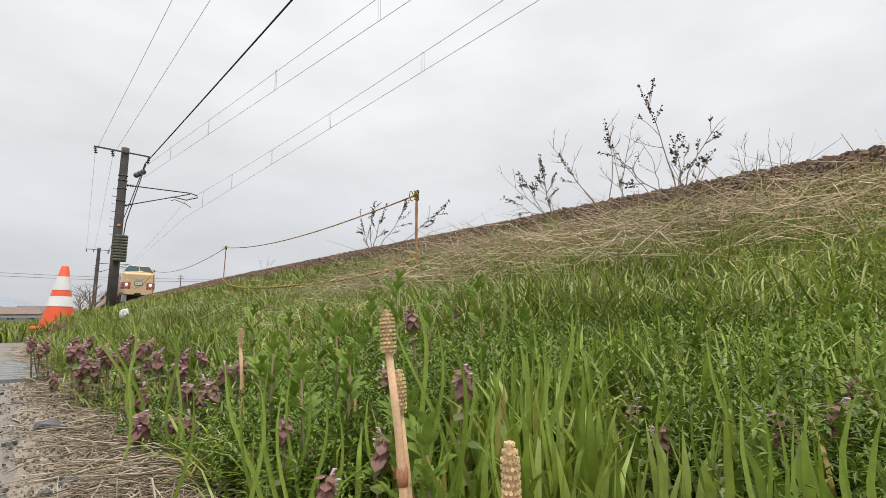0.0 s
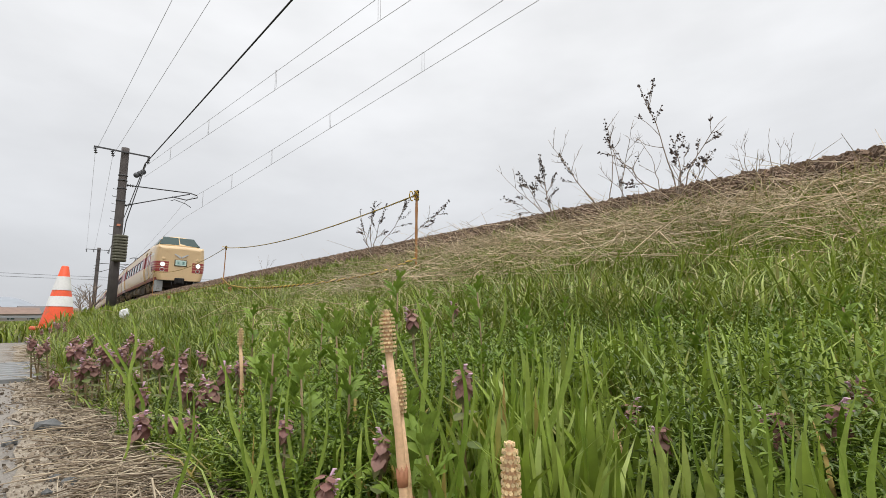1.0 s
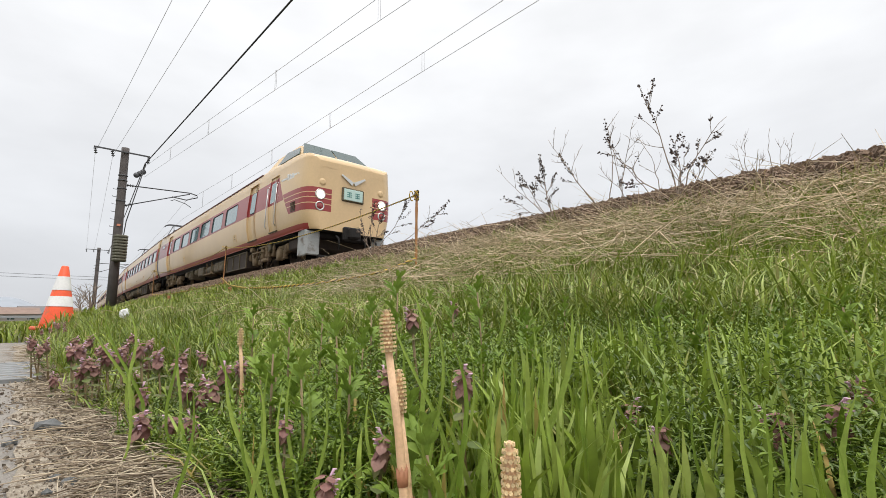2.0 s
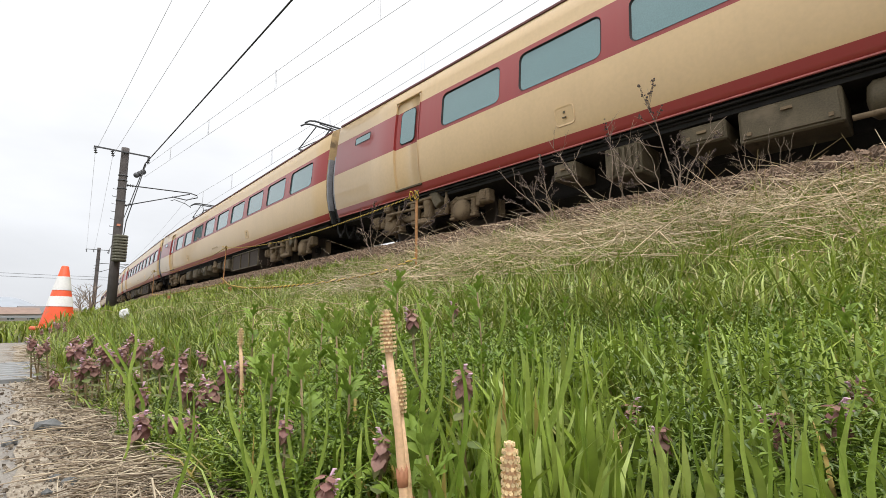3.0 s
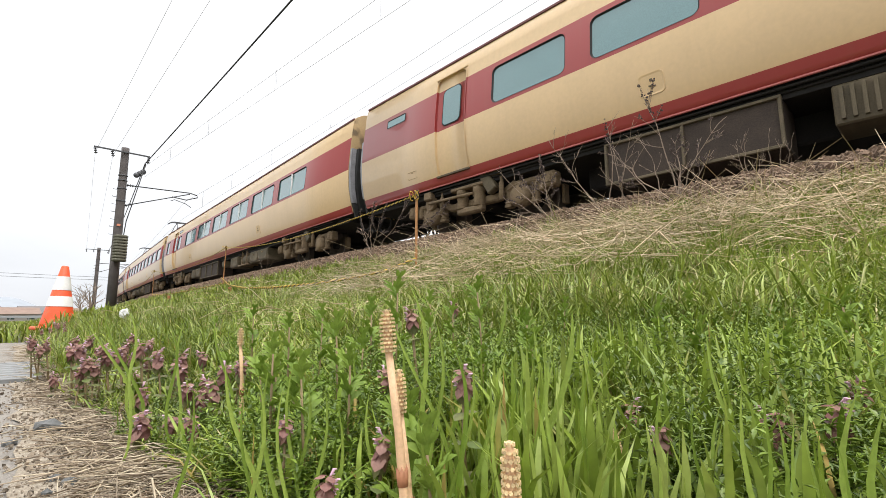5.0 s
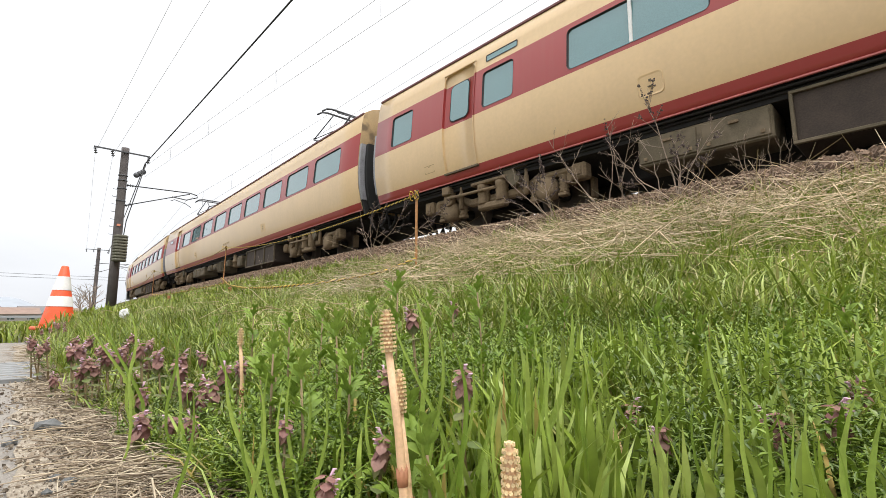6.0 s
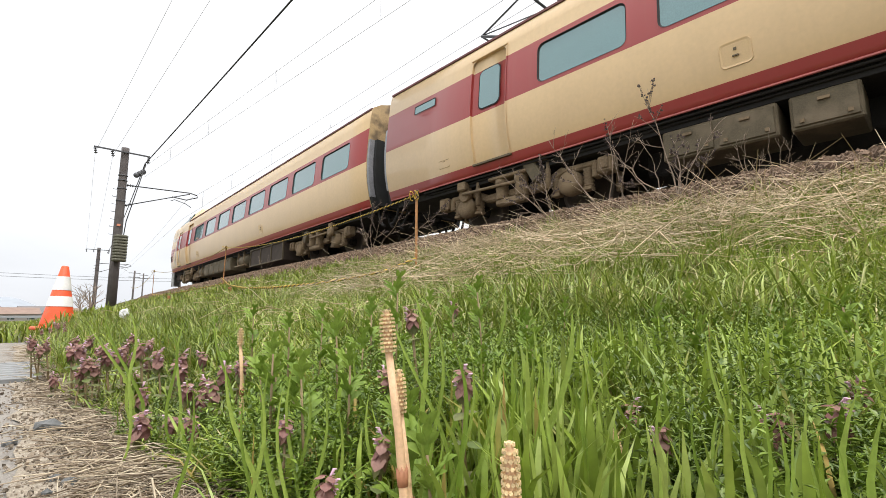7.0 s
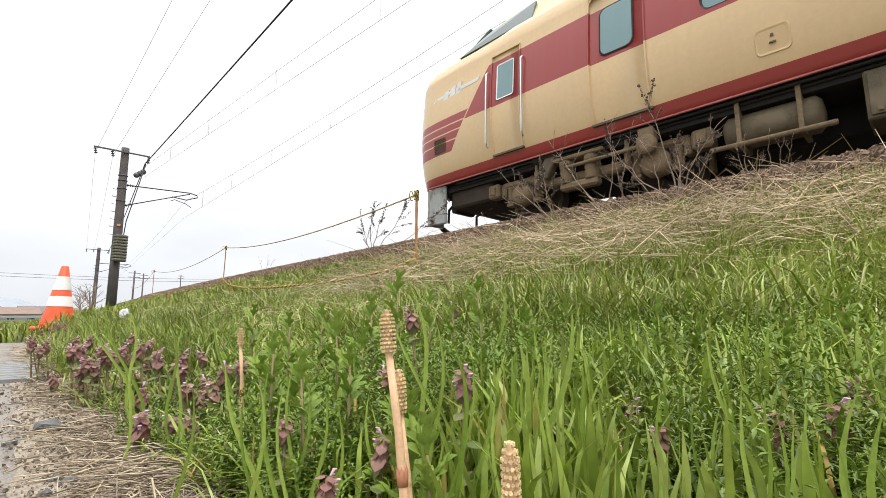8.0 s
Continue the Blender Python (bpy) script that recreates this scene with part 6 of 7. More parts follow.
def build_straw():
    """Dry stalks lying over the upper bank and scattered on the verge."""
    rs = np.random.RandomState(23)

    def stalks(xy, lift, length, width, tilt, name, label, droop=0.16, mat=M_STRAW):
        trodden = np.hypot(xy[:, 0] - 2.95, xy[:, 1] - 3.5) > 0.42      # trodden bare round the first stake
        xy, lift, length, width, tilt = xy[trodden], lift[trodden], length[trodden], width[trodden], tilt[trodden]
        n = len(xy)
        az = rs.uniform(0, 2 * np.pi, n)
        d = np.stack([np.cos(az) * np.cos(tilt), np.sin(az) * np.cos(tilt), np.sin(tilt)], 1)
        a = np.column_stack([xy, ground_of(xy) + lift])
        side = np.cross(d, rs.normal(0, 1, (n, 3)))
        side /= np.linalg.norm(side, axis=1)[:, None]
        kink = rs.normal(0, 0.06, (n, 3)) * length[:, None]
        vs = []
        for t, k in ((0, 1.0), (0.5, 1.0), (1.0, 0.45)):
            c = a + d * (length * t)[:, None] + (kink if t == 0.5 else 0) + np.array([0, 0, -1.0]) * (length * droop * t * t)[:, None]
            for b in (0, 1, 2):
                ang = b * 2.094
                n2 = np.cross(d, side)
                vs.append(c + (side * np.cos(ang) + n2 * np.sin(ang)) * (width * 0.5 * k)[:, None])
        v = np.stack(vs, 1).reshape(-1, 3)
        base = (np.arange(n) * 9)[:, None]
        q = []
        for s in (0, 3):
            for b in range(3):
                q.append(base + np.array([[s + b, s + (b + 1) % 3, s + 3 + (b + 1) % 3, s + 3 + b]]))
        arrays(name, v, np.concatenate(q), np.zeros((0, 3), int), mat, label, "straw")

    n = 6800
    y = -0.8 + 15 * rs.uniform(0, 1, n) ** 1.5
    u = 3.80 - np.abs(rs.normal(0, 0.55, n))
    dens = np.array([noise.noise((a * 0.9, b * 0.6, 4.0)) for a, b in zip(u, y)])
    keep = ((dens > -0.18 + 0.5 * np.clip(3.7 - u, 0, 0.6)) | (rs.uniform(0, 1, n) < 0.35) & (u > 3.7)) & (rs.uniform(0, 1, n) < np.clip(1.6 - y * 0.30, 0.07, 1))
    keep &= (u > 3.62) | (y > 2.2) | (rs.uniform(0, 1, n) < 0.3)
    u, y = u[keep], y[keep]
    xy = np.column_stack([u + np.array([shift(v) for v in y]), y])
    n = len(xy)
    stalks(xy, rs.uniform(0.02, 0.17, n) * np.clip((4.25 - u) * 1.6, 0.45, 1), rs.uniform(0.08, 0.36, n), rs.uniform(0.003, 0.0062, n), np.radians(rs.normal(8, 25, n) * np.clip((4.15 - u) * 2.2, 0.35, 1)), "dry_straw", "matted dry straw stalks over the upper bank")
    # long bent reeds at the top of the bank
    n = 420
    y = rs.choice([0.5, 0.9, 1.3, 1.6, 1.9, 2.4, 3.6, 4.4], n) + rs.normal(0, 0.25, n)
    u = rs.normal(3.84, 0.14, n)
    xy = np.column_stack([u + np.array([shift(v) for v in y]), y])
    stalks(xy, rs.uniform(0.02, 0.10, n), rs.uniform(0.3, 0.75, n), rs.uniform(0.003, 0.0065, n), np.radians(rs.normal(14, 17, n)), "dry_reeds", "long bent dry reed stalks at the top of the bank")
    # long stalks fallen over the green slope
    n = 1500
    c = rs.uniform(0, 1, (90, 2)) * np.array([1.6, 4.2]) + np.array([1.9, -0.2])
    pick = rs.randint(0, 90, n)
    y = c[pick, 1] + rs.normal(0, 0.16, n)
    u = np.minimum(c[pick, 0] + rs.normal(0, 0.16, n), 3.7)
    xy = np.column_stack([u + np.array([shift(v) for v in y]), y])
    stalks(xy, rs.uniform(0.10, 0.30, n) * np.clip((4.2 - u) * 1.2, 0.4, 1), rs.uniform(0.15, 0.55, n), rs.uniform(0.0022, 0.0048, n), np.radians(rs.normal(6, 17, n)), "fallen_straw", "long dry stalks fallen over green grass")
    # scattered over the green slope
    n = 8000
    y = -0.2 + 9 * rs.uniform(0, 1, n) ** 1.3
    u = np.where(rs.uniform(0, 1, n) < 0.3, rs.uniform(0.7, 3.8, n), rs.uniform(2.2, 3.9, n))
    dens = np.array([noise.noise((a * 1.3, b * 1.0, 14.0)) for a, b in zip(u, y)])
    away = (np.hypot(u, y) > 1.7) & ((dens > 0.02) | (rs.uniform(0, 1, n) < 0.2)) & (rs.uniform(0, 1, n) < np.clip(1.5 - 0.22 * y, 0.12, 1))
    u, y = u[away], y[away]
    n = len(u)
    xy = np.column_stack([u + np.array([shift(v) for v in y]), y])
    stalks(xy, rs.uniform(0.05, 0.17, n), rs.uniform(0.10, 0.42, n), rs.uniform(0.002, 0.0036, n), np.radians(rs.normal(6, 14, n)), "loose_straw", "loose straw stalks caught in the green grass")
    # litter on the bare verge
    n = 3400
    y = 0.5 + 4.6 * rs.uniform(0, 1, n) ** 1.6
    x = 0.15 + 0.012 * y + rs.normal(0.02, 0.05, n)
    xy = np.column_stack([x, y])[(x > 0.04) & (x < 0.42)]
    n = len(xy)
    stalks(xy, rs.uniform(0.005, 0.016, n) - np.minimum(ground_of(xy), 0), rs.uniform(0.02, 0.13, n), rs.uniform(0.001, 0.0032, n), np.radians(rs.normal(1, 4, n)), "straw_litter", "dry straw and leaf litter on bare verge soil", 0.0, M_LITTER)


build_straw()


def build_leafy_weeds():
    """Low weeds: short stems set with small leaves."""
    rs = np.random.RandomState(31)
    xy, r = fan(rs, 12500, 0.40, 5.2, 0, 90, 1.05)
    u = lateral(xy)
    dens = np.array([noise.noise((x * 2.0, y * 2.0, 1.0)) for x, y in xy])
    keep = (u > verge(xy[:, 1]) + 0.02) & (u < 3.2) & (dens > -0.3)
    bearing = np.degrees(np.arctan2(xy[:, 0], xy[:, 1]))
    keep &= ~((bearing > 52) & (r < 0.85) & (rs.uniform(0, 1, len(r)) < 0.5))
    xy, r = xy[keep], r[keep]
    n, per = len(xy), 30
    g = ground_of(xy)
    h = rs.uniform(0.035, 0.15, n) * np.where((xy[:, 0] < 0.45) & (xy[:, 1] > 0.7) & (xy[:, 1] < 2.2), 0.42, 1.0)
    t = np.tile(np.linspace(0.15, 1.0, per), n)
    ang = np.tile(np.arange(per) * 2.4, n) + np.repeat(rs.uniform(0, 6, n), per) + rs.normal(0, 0.3, n * per)
    lean = rs.normal(0, 0.25, (n, 2))
    H = np.repeat(h, per)
    cx = np.repeat(xy[:, 0], per) + np.repeat(lean[:, 0], per) * H * t
    cy = np.repeat(xy[:, 1], per) + np.repeat(lean[:, 1], per) * H * t
    c = np.stack([cx, cy, np.repeat(g, per) + H * t], 1)
    el = rs.uniform(-0.1, 1.1, n * per) * (0.5 + t * 0.7)
    d = np.stack([np.cos(ang) * np.cos(el), np.sin(ang) * np.cos(el), np.sin(el)], 1)
    s = np.stack([-np.sin(ang), np.cos(ang), np.zeros_like(ang)], 1)
    length = np.repeat(rs.uniform(0.007, 0.017, n), per) * (1.15 - 0.5 * t)
    width = length * np.repeat(rs.uniform(0.10, 0.26, n), per)
    nrm = np.cross(d, s)
    v = np.stack([c, c + d * (length * 0.5)[:, None] - s * width[:, None] + nrm * (width * 0.35)[:, None],
                  c + d * length[:, None] - nrm * (length * 0.15)[:, None],
                  c + d * (length * 0.5)[:, None] + s * width[:, None] + nrm * (width * 0.35)[:, None]], 1).reshape(-1, 3)
    base = (np.arange(n * per) * 4)[:, None]
    tris = np.concatenate([base + np.array([[0, 1, 2]]), base + np.array([[0, 2, 3]])])
    arrays("leafy_weeds", v, np.zeros((0, 4), int), tris, M_WEED, "low leafy green weeds between the grass", "weeds")


build_leafy_weeds()


def leaf_mesh(name, length, width, mat, lobes=0, droop=0.3, fold=0.25):
    """A leaf along +y with a folded midrib; with lobes it is cut like mugwort."""
    verts, faces = [], []

    def blade(o, ang, ln, wd, lift):
        n = len(verts)
        ca, sa = math.cos(ang), math.sin(ang)
        for k, f in enumerate((0.0, 0.35, 0.7, 1.0)):
            w = wd * (0.35, 1.0, 0.8, 0.0)[k]
            y, z = ln * f, lift * f - droop * ln * f * f
            for side in (-1, 0, 1):
                x = side * w / 2
                verts.append((o[0] + x * ca + y * sa, o[1] - x * sa + y * ca, o[2] + z + abs(side) * w * fold))
        for k in range(3):
            for s in (0, 1):
                a = n + k * 3 + s
                faces.append((a, a + 1, a + 4, a + 3))

    if lobes:
        blade((0, 0, 0), 0, length, width * 0.30, 0.1 * length)
        for k in range(lobes):
            f = 0.28 + 0.55 * k / max(1, lobes - 1)
            for side in (-1, 1):
                ll = length * (0.50 - 0.20 * abs(f - 0.5))
                blade((0, length * f * 0.9, 0.1 * length * f - droop * length * f * f * 0.8), side * radians(48 - 20 * f), ll, width * 0.24, 0.0)
    else:
        blade((0, 0, 0), 0, length, width, 0.0)
    me = bpy.data.meshes.new(name)
    me.from_pydata(verts, [], faces)
    me.materials.append(mat)
    me.polygons.foreach_set("use_smooth", [True] * len(me.polygons))
    return me


def island_free(name, colors, see_through=0.3):
    """Leaf colour for separate leaf objects: each object takes its own tone."""
    m = material(name, (1, 1, 1), 0.55, var=0.16, scale=40, bump=0.0, fine=300, see_through=see_through, spec=0.35)
    n, l = m.node_tree.nodes, m.node_tree.links
    info = n.new("ShaderNodeObjectInfo")
    rp = n.new("ShaderNodeValToRGB")
    rp.color_ramp.elements[0].color, rp.color_ramp.elements[1].color = lin(colors[0]), lin(colors[1])
    l.new(info.outputs["Random"], rp.inputs[0])
    l.new(rp.outputs[0], [x for x in n if x.bl_idname == "ShaderNodeVectorMath"][0].inputs[0])
    return m


M_MUG_LEAF = island_free("mugwort_green", ((0.135, 0.215, 0.026), (0.235, 0.335, 0.055)))
M_NET_TOP = island_free("dead_nettle_purple_leaf", ((0.22, 0.095, 0.085), (0.38, 0.22, 0.18)), 0.2)
M_NET_LOW = island_free("dead_nettle_green_leaf", ((0.13, 0.18, 0.05), (0.22, 0.20, 0.09)), 0.2)

ME_MUG = [leaf_mesh("leaf", 0.042, 0.042, M_MUG_LEAF, 2, 0.15), leaf_mesh("leaf", 0.034, 0.036, M_MUG_LEAF, 2, 0.3), leaf_mesh("leaf", 0.046, 0.036, M_MUG_LEAF, 3, 0.35)]
ME_NET_TOP = leaf_mesh("leaf", 0.0135, 0.0140, M_NET_TOP, 0, 0.55, -0.12)
ME_NET_LOW = leaf_mesh("leaf", 0.0135, 0.0135, M_NET_LOW, 0, 0.5, -0.10)


def mugwort(x, y, top, seed):
    rng = random.Random(seed)
    g = ground_z(x, y)
    h = max(0.06, top - g)
    t = thing("mugwort", "fresh mugwort shoot with feathery cut green leaves", "weed", Matrix.Translation((x, y, g)), "mugwort shoots")
    bm = bmesh.new()
    lx, ly = rng.uniform(-0.02, 0.02), rng.uniform(-0.02, 0.02)
    tube(bm, [(-lx, -ly, -0.01), (-lx * 0.3, -ly * 0.3, h * 0.5), (0, 0, h * 0.97)], [0.0022, 0.0018, 0.0012], 5)
    part("stem", bm, M_NETTLE_STEM, t)
    n = 10
    for k in range(n):
        f = 0.30 + 0.70 * k / (n - 1)
        a = k * 137.5 + rng.uniform(-15, 15)
        el = 12 + 62 * f + rng.uniform(-10, 10)
        s = (1.1 - 0.35 * f) * rng.uniform(0.75, 1.15)
        m = Matrix.Translation((-lx * (1 - f), -ly * (1 - f), h * f * 0.97)) @ pose(0, 0, 0, 0, 0, a) @ pose(0, 0, 0, el, 0, 0) @ Matrix.Scale(s, 4)
        share("leaf", ME_MUG[k % 3], t, m)


MUGWORTS = [(0.46, 0.60, 0.265), (0.55, 0.51, 0.265), (0.40, 0.73, 0.225), (0.34, 0.58, 0.20), (0.36, 0.77, 0.21), (0.52, 0.76, 0.23), (0.60, 0.68, 0.25), (0.26, 0.60, 0.18),
            (0.24, 0.48, 0.16), (0.30, 0.48, 0.17), (0.65, 0.49, 0.21), (0.67, 0.69, 0.23), (0.43, 1.11, 0.23), (0.24, 0.30, 0.14), (0.235, 0.27, 0.125), (0.265, 0.33, 0.13)]
for k, (x, y, z) in enumerate(MUGWORTS):
    mugwort(x, y, z, k)
grow_rng = random.Random(77)
for k in range(44):
    a, r = radians(grow_rng.uniform(12, 84)), 0.65 * (2.6 / 0.65) ** grow_rng.random()
    x, y = r * math.sin(a), r * math.cos(a)
    if x > 0.26:
        mugwort(x, y, ground_z(x, y) + grow_rng.uniform(0.08, 0.15), 100 + k)


def dead_nettle(seed):
    """A dead nettle 15 cm tall: square stem, tiers of drooping purple leaves, pink flowers between them."""
    rng = random.Random(seed)
    t = thing("dead_nettle", "purple dead nettle with drooping dull purple leaves and pink flowers", "wild flower", group="purple dead nettles")
    bm = bmesh.new()
    tube(bm, [(0, 0, -0.01), (0.003, 0, 0.07), (0, 0, 0.148)], [0.0024, 0.002, 0.0016], 4)
    part("stem", bm, M_NETTLE_STEM, t)
    tiers = 5
    for k in range(tiers):
        z = 0.150 - 0.0042 * k
        s = 0.55 + 0.13 * k
        for q in range(4):
            m = Matrix.Translation((0, 0, z)) @ pose(0, 0, 0, 0, 0, q * 90 + 45 * (k % 2) + rng.uniform(-12, 12)) @ Matrix.Translation((0, 0.002, 0)) @ \
                pose(0, 0, 0, 8 - 18 * k + rng.uniform(-14, 14), 0, 0) @ Matrix.Scale(s * rng.uniform(0.85, 1.15), 4)
            share("leaf", ME_NET_TOP if k < 4 else ME_NET_LOW, t, m)
    for z in (0.112, 0.085, 0.055):
        for q in range(2):
            m = Matrix.Translation((0, 0, z)) @ pose(0, 0, 0, 0, 0, q * 180 + z * 3000) @ pose(0, 0, 0, 15, 0, 0) @ Matrix.Scale(1.1, 4)
            share("leaf", ME_NET_LOW, t, m)
    for k in range(3):
        a, z = rng.uniform(0, 360), rng.choice((0.151, 0.148, 0.142, 0.134))
        bm = bmesh.new()
        tube(bm, [(0, 0.003, 0), (0, 0.008, 0.004), (0, 0.012, 0.008)], [0.0008, 0.0016, 0.0022], 6)
        box(bm, -0.0026, 0.0026, 0.011, 0.016, 0.008, 0.0095, 0.0006)
        box(bm, -0.0022, 0.0022, 0.009, 0.014, 0.003, 0.0042, 0.0006)
        f = part("flower", bm, M_PETAL, t, "pale pink lipped flower")
        f.matrix_basis = Matrix.Translation((0, 0, z)) @ pose(0, 0, 0, 0, 0, a) @ Matrix.Scale(0.66, 4)
    return t


NETTLES_FAR = [(0.198, 1.52, 0.158), (0.237, 1.623, 0.16), (0.179, 1.569, 0.161), (0.164, 1.653, 0.151), (0.187, 1.658, 0.111), (0.181, 1.462, 0.133), (0.137, 1.448, 0.11), (0.147, 1.737, 0.07), (0.153, 1.533, 0.079), (0.235, 1.514, 0.142), (0.321, 1.77, 0.109), (0.26, 1.594, 0.069), (0.308, 1.715, 0.062), (0.098, 2.198, 0.153), (0.127, 2.196, 0.168), (0.115, 2.197, 0.133), (0.152, 2.195, 0.152), (0.267, 1.595, 0.146), (0.231, 1.658, 0.129), (0.293, 1.474, 0.16), (0.183, 1.662, 0.088), (0.231, 1.738, 0.087)]
NETTLES_NEAR = [(0.325, 1.207, 0.144), (0.297, 1.266, 0.151), (0.285, 1.268, 0.132), (0.218, 1.027, 0.097), (0.184, 0.932, 0.072), (0.284, 1.063, 0.099), (0.277, 0.961, 0.093), (0.344, 1.045, 0.132), (0.352, 0.936, 0.143), (0.326, 0.945, 0.11), (0.322, 0.999, 0.111), (0.239, 0.92, 0.063), (0.26, 0.862, 0.065), (0.353, 0.989, 0.132), (0.316, 1.569, 0.164)]
NETTLES_MIXED = [(0.324, 0.312, 0.176), (0.392, 0.454, 0.235), (0.36, 0.505, 0.157), (0.231, 0.351, 0.121), (0.178, 0.336, 0.102), (0.209, 0.454, 0.123), (0.452, 0.213, 0.136),
                 (0.419, 0.165, 0.133), (0.448, 0.103, 0.145), (0.494, 0.075, 0.15), (0.596, 0.071, 0.16), (0.835, 0.862, 0.257)]
NETTLES = NETTLES_FAR + NETTLES_NEAR + NETTLES_MIXED


def plant_nettles():
    rng = random.Random(5)
    masters = [dead_nettle(k) for k in range(3)]
    spots, places = list(NETTLES), []
    for k in range(10):
        y = rng.uniform(1.2, 2.6)
        spots.append((0.16 + 0.02 * y + abs(rng.gauss(0, 0.09)), y, rng.uniform(0.10, 0.17)))
    for k in range(16):
        y = rng.uniform(4.3, 6.2)
        spots.append((0.05 + 0.055 * y + rng.uniform(-0.06, 0.14), y, rng.uniform(0.14, 0.22)))
    for k, (x, y, top) in enumerate(spots):
        g = ground_z(x, y)
        k2 = (1.5 if y > 0.6 else 1.0) * rng.uniform(0.8, 1.1)
        m = pose(x, y, min(top, g + 0.20) - 0.152 * k2, rng.uniform(-9, 9), rng.uniform(-9, 9), rng.uniform(0, 360)) @ Matrix.Scale(k2, 4)
        places.append(m)
    for k, m in enumerate(places[3:]):
        copy_thing(masters[k % 3], m)
    for ob, m in zip(masters, places):
        ob.matrix_basis = m


def horsetail(base, tip, cone_len, cone_r, scale_rows, label):
    base, tip = Vector(base), Vector(tip)
    base.z = ground_z(base.x, base.y)
    t = thing("horsetail", label, "horsetail", Matrix.Translation(base), "horsetail shoots")
    d = (tip - base).normalized()
    neck = tip - d * cone_len - base
    bend = Vector((0.004, -0.003, 0))
    bm = bmesh.new()
    tube(bm, [(0, 0, -0.01), neck * 0.45 + bend, neck * 0.75 + bend * 0.7, neck], [cone_r * 0.62, cone_r * 0.6, cone_r * 0.52, cone_r * 0.48], 10)
    part("stem", bm, M_HORSETAIL, t, "pale pinkish-tan stem")
    up = d.to_track_quat("Z", "Y").to_matrix().to_4x4()
    for f in (0.30, 0.62):
        c = neck * f + bend * (f / 0.45 if f < 0.45 else 0.85)
        bm = bmesh.new()
        m = Matrix.Translation(c) @ up
        prof = [(cone_r * 0.62, -0.005), (cone_r * 0.70, 0.0), (cone_r * 0.76, 0.004), (cone_r * 0.62, 0.0045)]
        lathe(bm, prof, 16, m=m)
        bm.verts.ensure_lookup_table()
        for k in range(0, 16, 2):
            bm.verts[32 + k].co = bm.verts[32 + k].co + d * 0.004
        part("sheath", bm, M_SHEATH, t, "brown toothed sheath")
    bm = bmesh.new()
    m = Matrix.Translation(neck) @ up
    lathe(bm, [(cone_r * 0.45, 0), (cone_r * 0.58, cone_len * 0.08), (cone_r * 0.58, cone_len * 0.6), (cone_r * 0.4, cone_len * 0.9), (cone_r * 0.1, cone_len)], 12, m=m, mat=1)
    for i in range(scale_rows):
        f = (i + 0.5) / scale_rows
        r = cone_r * (1.0 if 0.08 < f < 0.7 else (0.9 if f < 0.08 else 1.0 - 0.62 * ((f - 0.7) / 0.3) ** 1.5))
        cnt = max(5, int(13 * r / cone_r))
        for k in range(cnt):
            a = (k + 0.5 * (i % 2)) * math.tau / cnt
            p, w = Vector((math.cos(a), math.sin(a), 0)), Vector((-math.sin(a), math.cos(a), 0))
            z = cone_len * f
            hw, hh = math.pi * r / cnt * 0.95, cone_len / scale_rows * 0.33
            ring = []
            for aa in range(6):
                q = aa * math.tau / 6
                ring.append(bm.verts.new(m @ (p * r + w * hw * math.cos(q) + Vector((0, 0, z + hh * math.sin(q))))))
            inner = [bm.verts.new(m @ (p * r * 0.55 + w * hw * 0.4 * math.cos(aa * math.tau / 6) + Vector((0, 0, z + hh * 0.4 * math.sin(aa * math.tau / 6))))) for aa in range(6)]
            bm.faces.new(ring)
            for aa in range(6):
                bm.faces.new((ring[aa], ring[(aa + 1) % 6], inner[(aa + 1) % 6], inner[aa]))
    part("spore_cone", bm, [M_CONE_SCALE, M_HORSETAIL], t, "tan spore cone set with small plates")


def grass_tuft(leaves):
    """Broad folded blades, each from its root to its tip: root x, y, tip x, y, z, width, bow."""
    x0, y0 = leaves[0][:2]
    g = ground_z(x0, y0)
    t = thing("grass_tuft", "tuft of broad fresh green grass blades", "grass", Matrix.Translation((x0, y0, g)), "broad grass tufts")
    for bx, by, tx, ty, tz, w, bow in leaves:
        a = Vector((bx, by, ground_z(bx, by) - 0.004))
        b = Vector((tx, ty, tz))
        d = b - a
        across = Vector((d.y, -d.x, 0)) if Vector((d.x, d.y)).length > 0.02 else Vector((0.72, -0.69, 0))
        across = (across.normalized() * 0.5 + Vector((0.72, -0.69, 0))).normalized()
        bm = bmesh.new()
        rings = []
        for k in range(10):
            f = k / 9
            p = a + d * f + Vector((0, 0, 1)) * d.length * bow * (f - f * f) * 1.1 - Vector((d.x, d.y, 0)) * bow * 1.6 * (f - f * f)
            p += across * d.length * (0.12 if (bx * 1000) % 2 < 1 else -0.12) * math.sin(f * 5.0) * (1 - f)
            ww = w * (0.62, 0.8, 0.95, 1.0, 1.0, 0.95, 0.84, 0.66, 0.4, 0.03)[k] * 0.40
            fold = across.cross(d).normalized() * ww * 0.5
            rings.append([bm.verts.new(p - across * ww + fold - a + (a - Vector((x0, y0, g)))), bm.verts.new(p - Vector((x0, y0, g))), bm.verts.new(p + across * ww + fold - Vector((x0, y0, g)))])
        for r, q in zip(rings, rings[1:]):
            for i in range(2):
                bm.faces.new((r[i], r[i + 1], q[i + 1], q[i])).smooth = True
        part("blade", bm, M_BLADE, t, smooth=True)


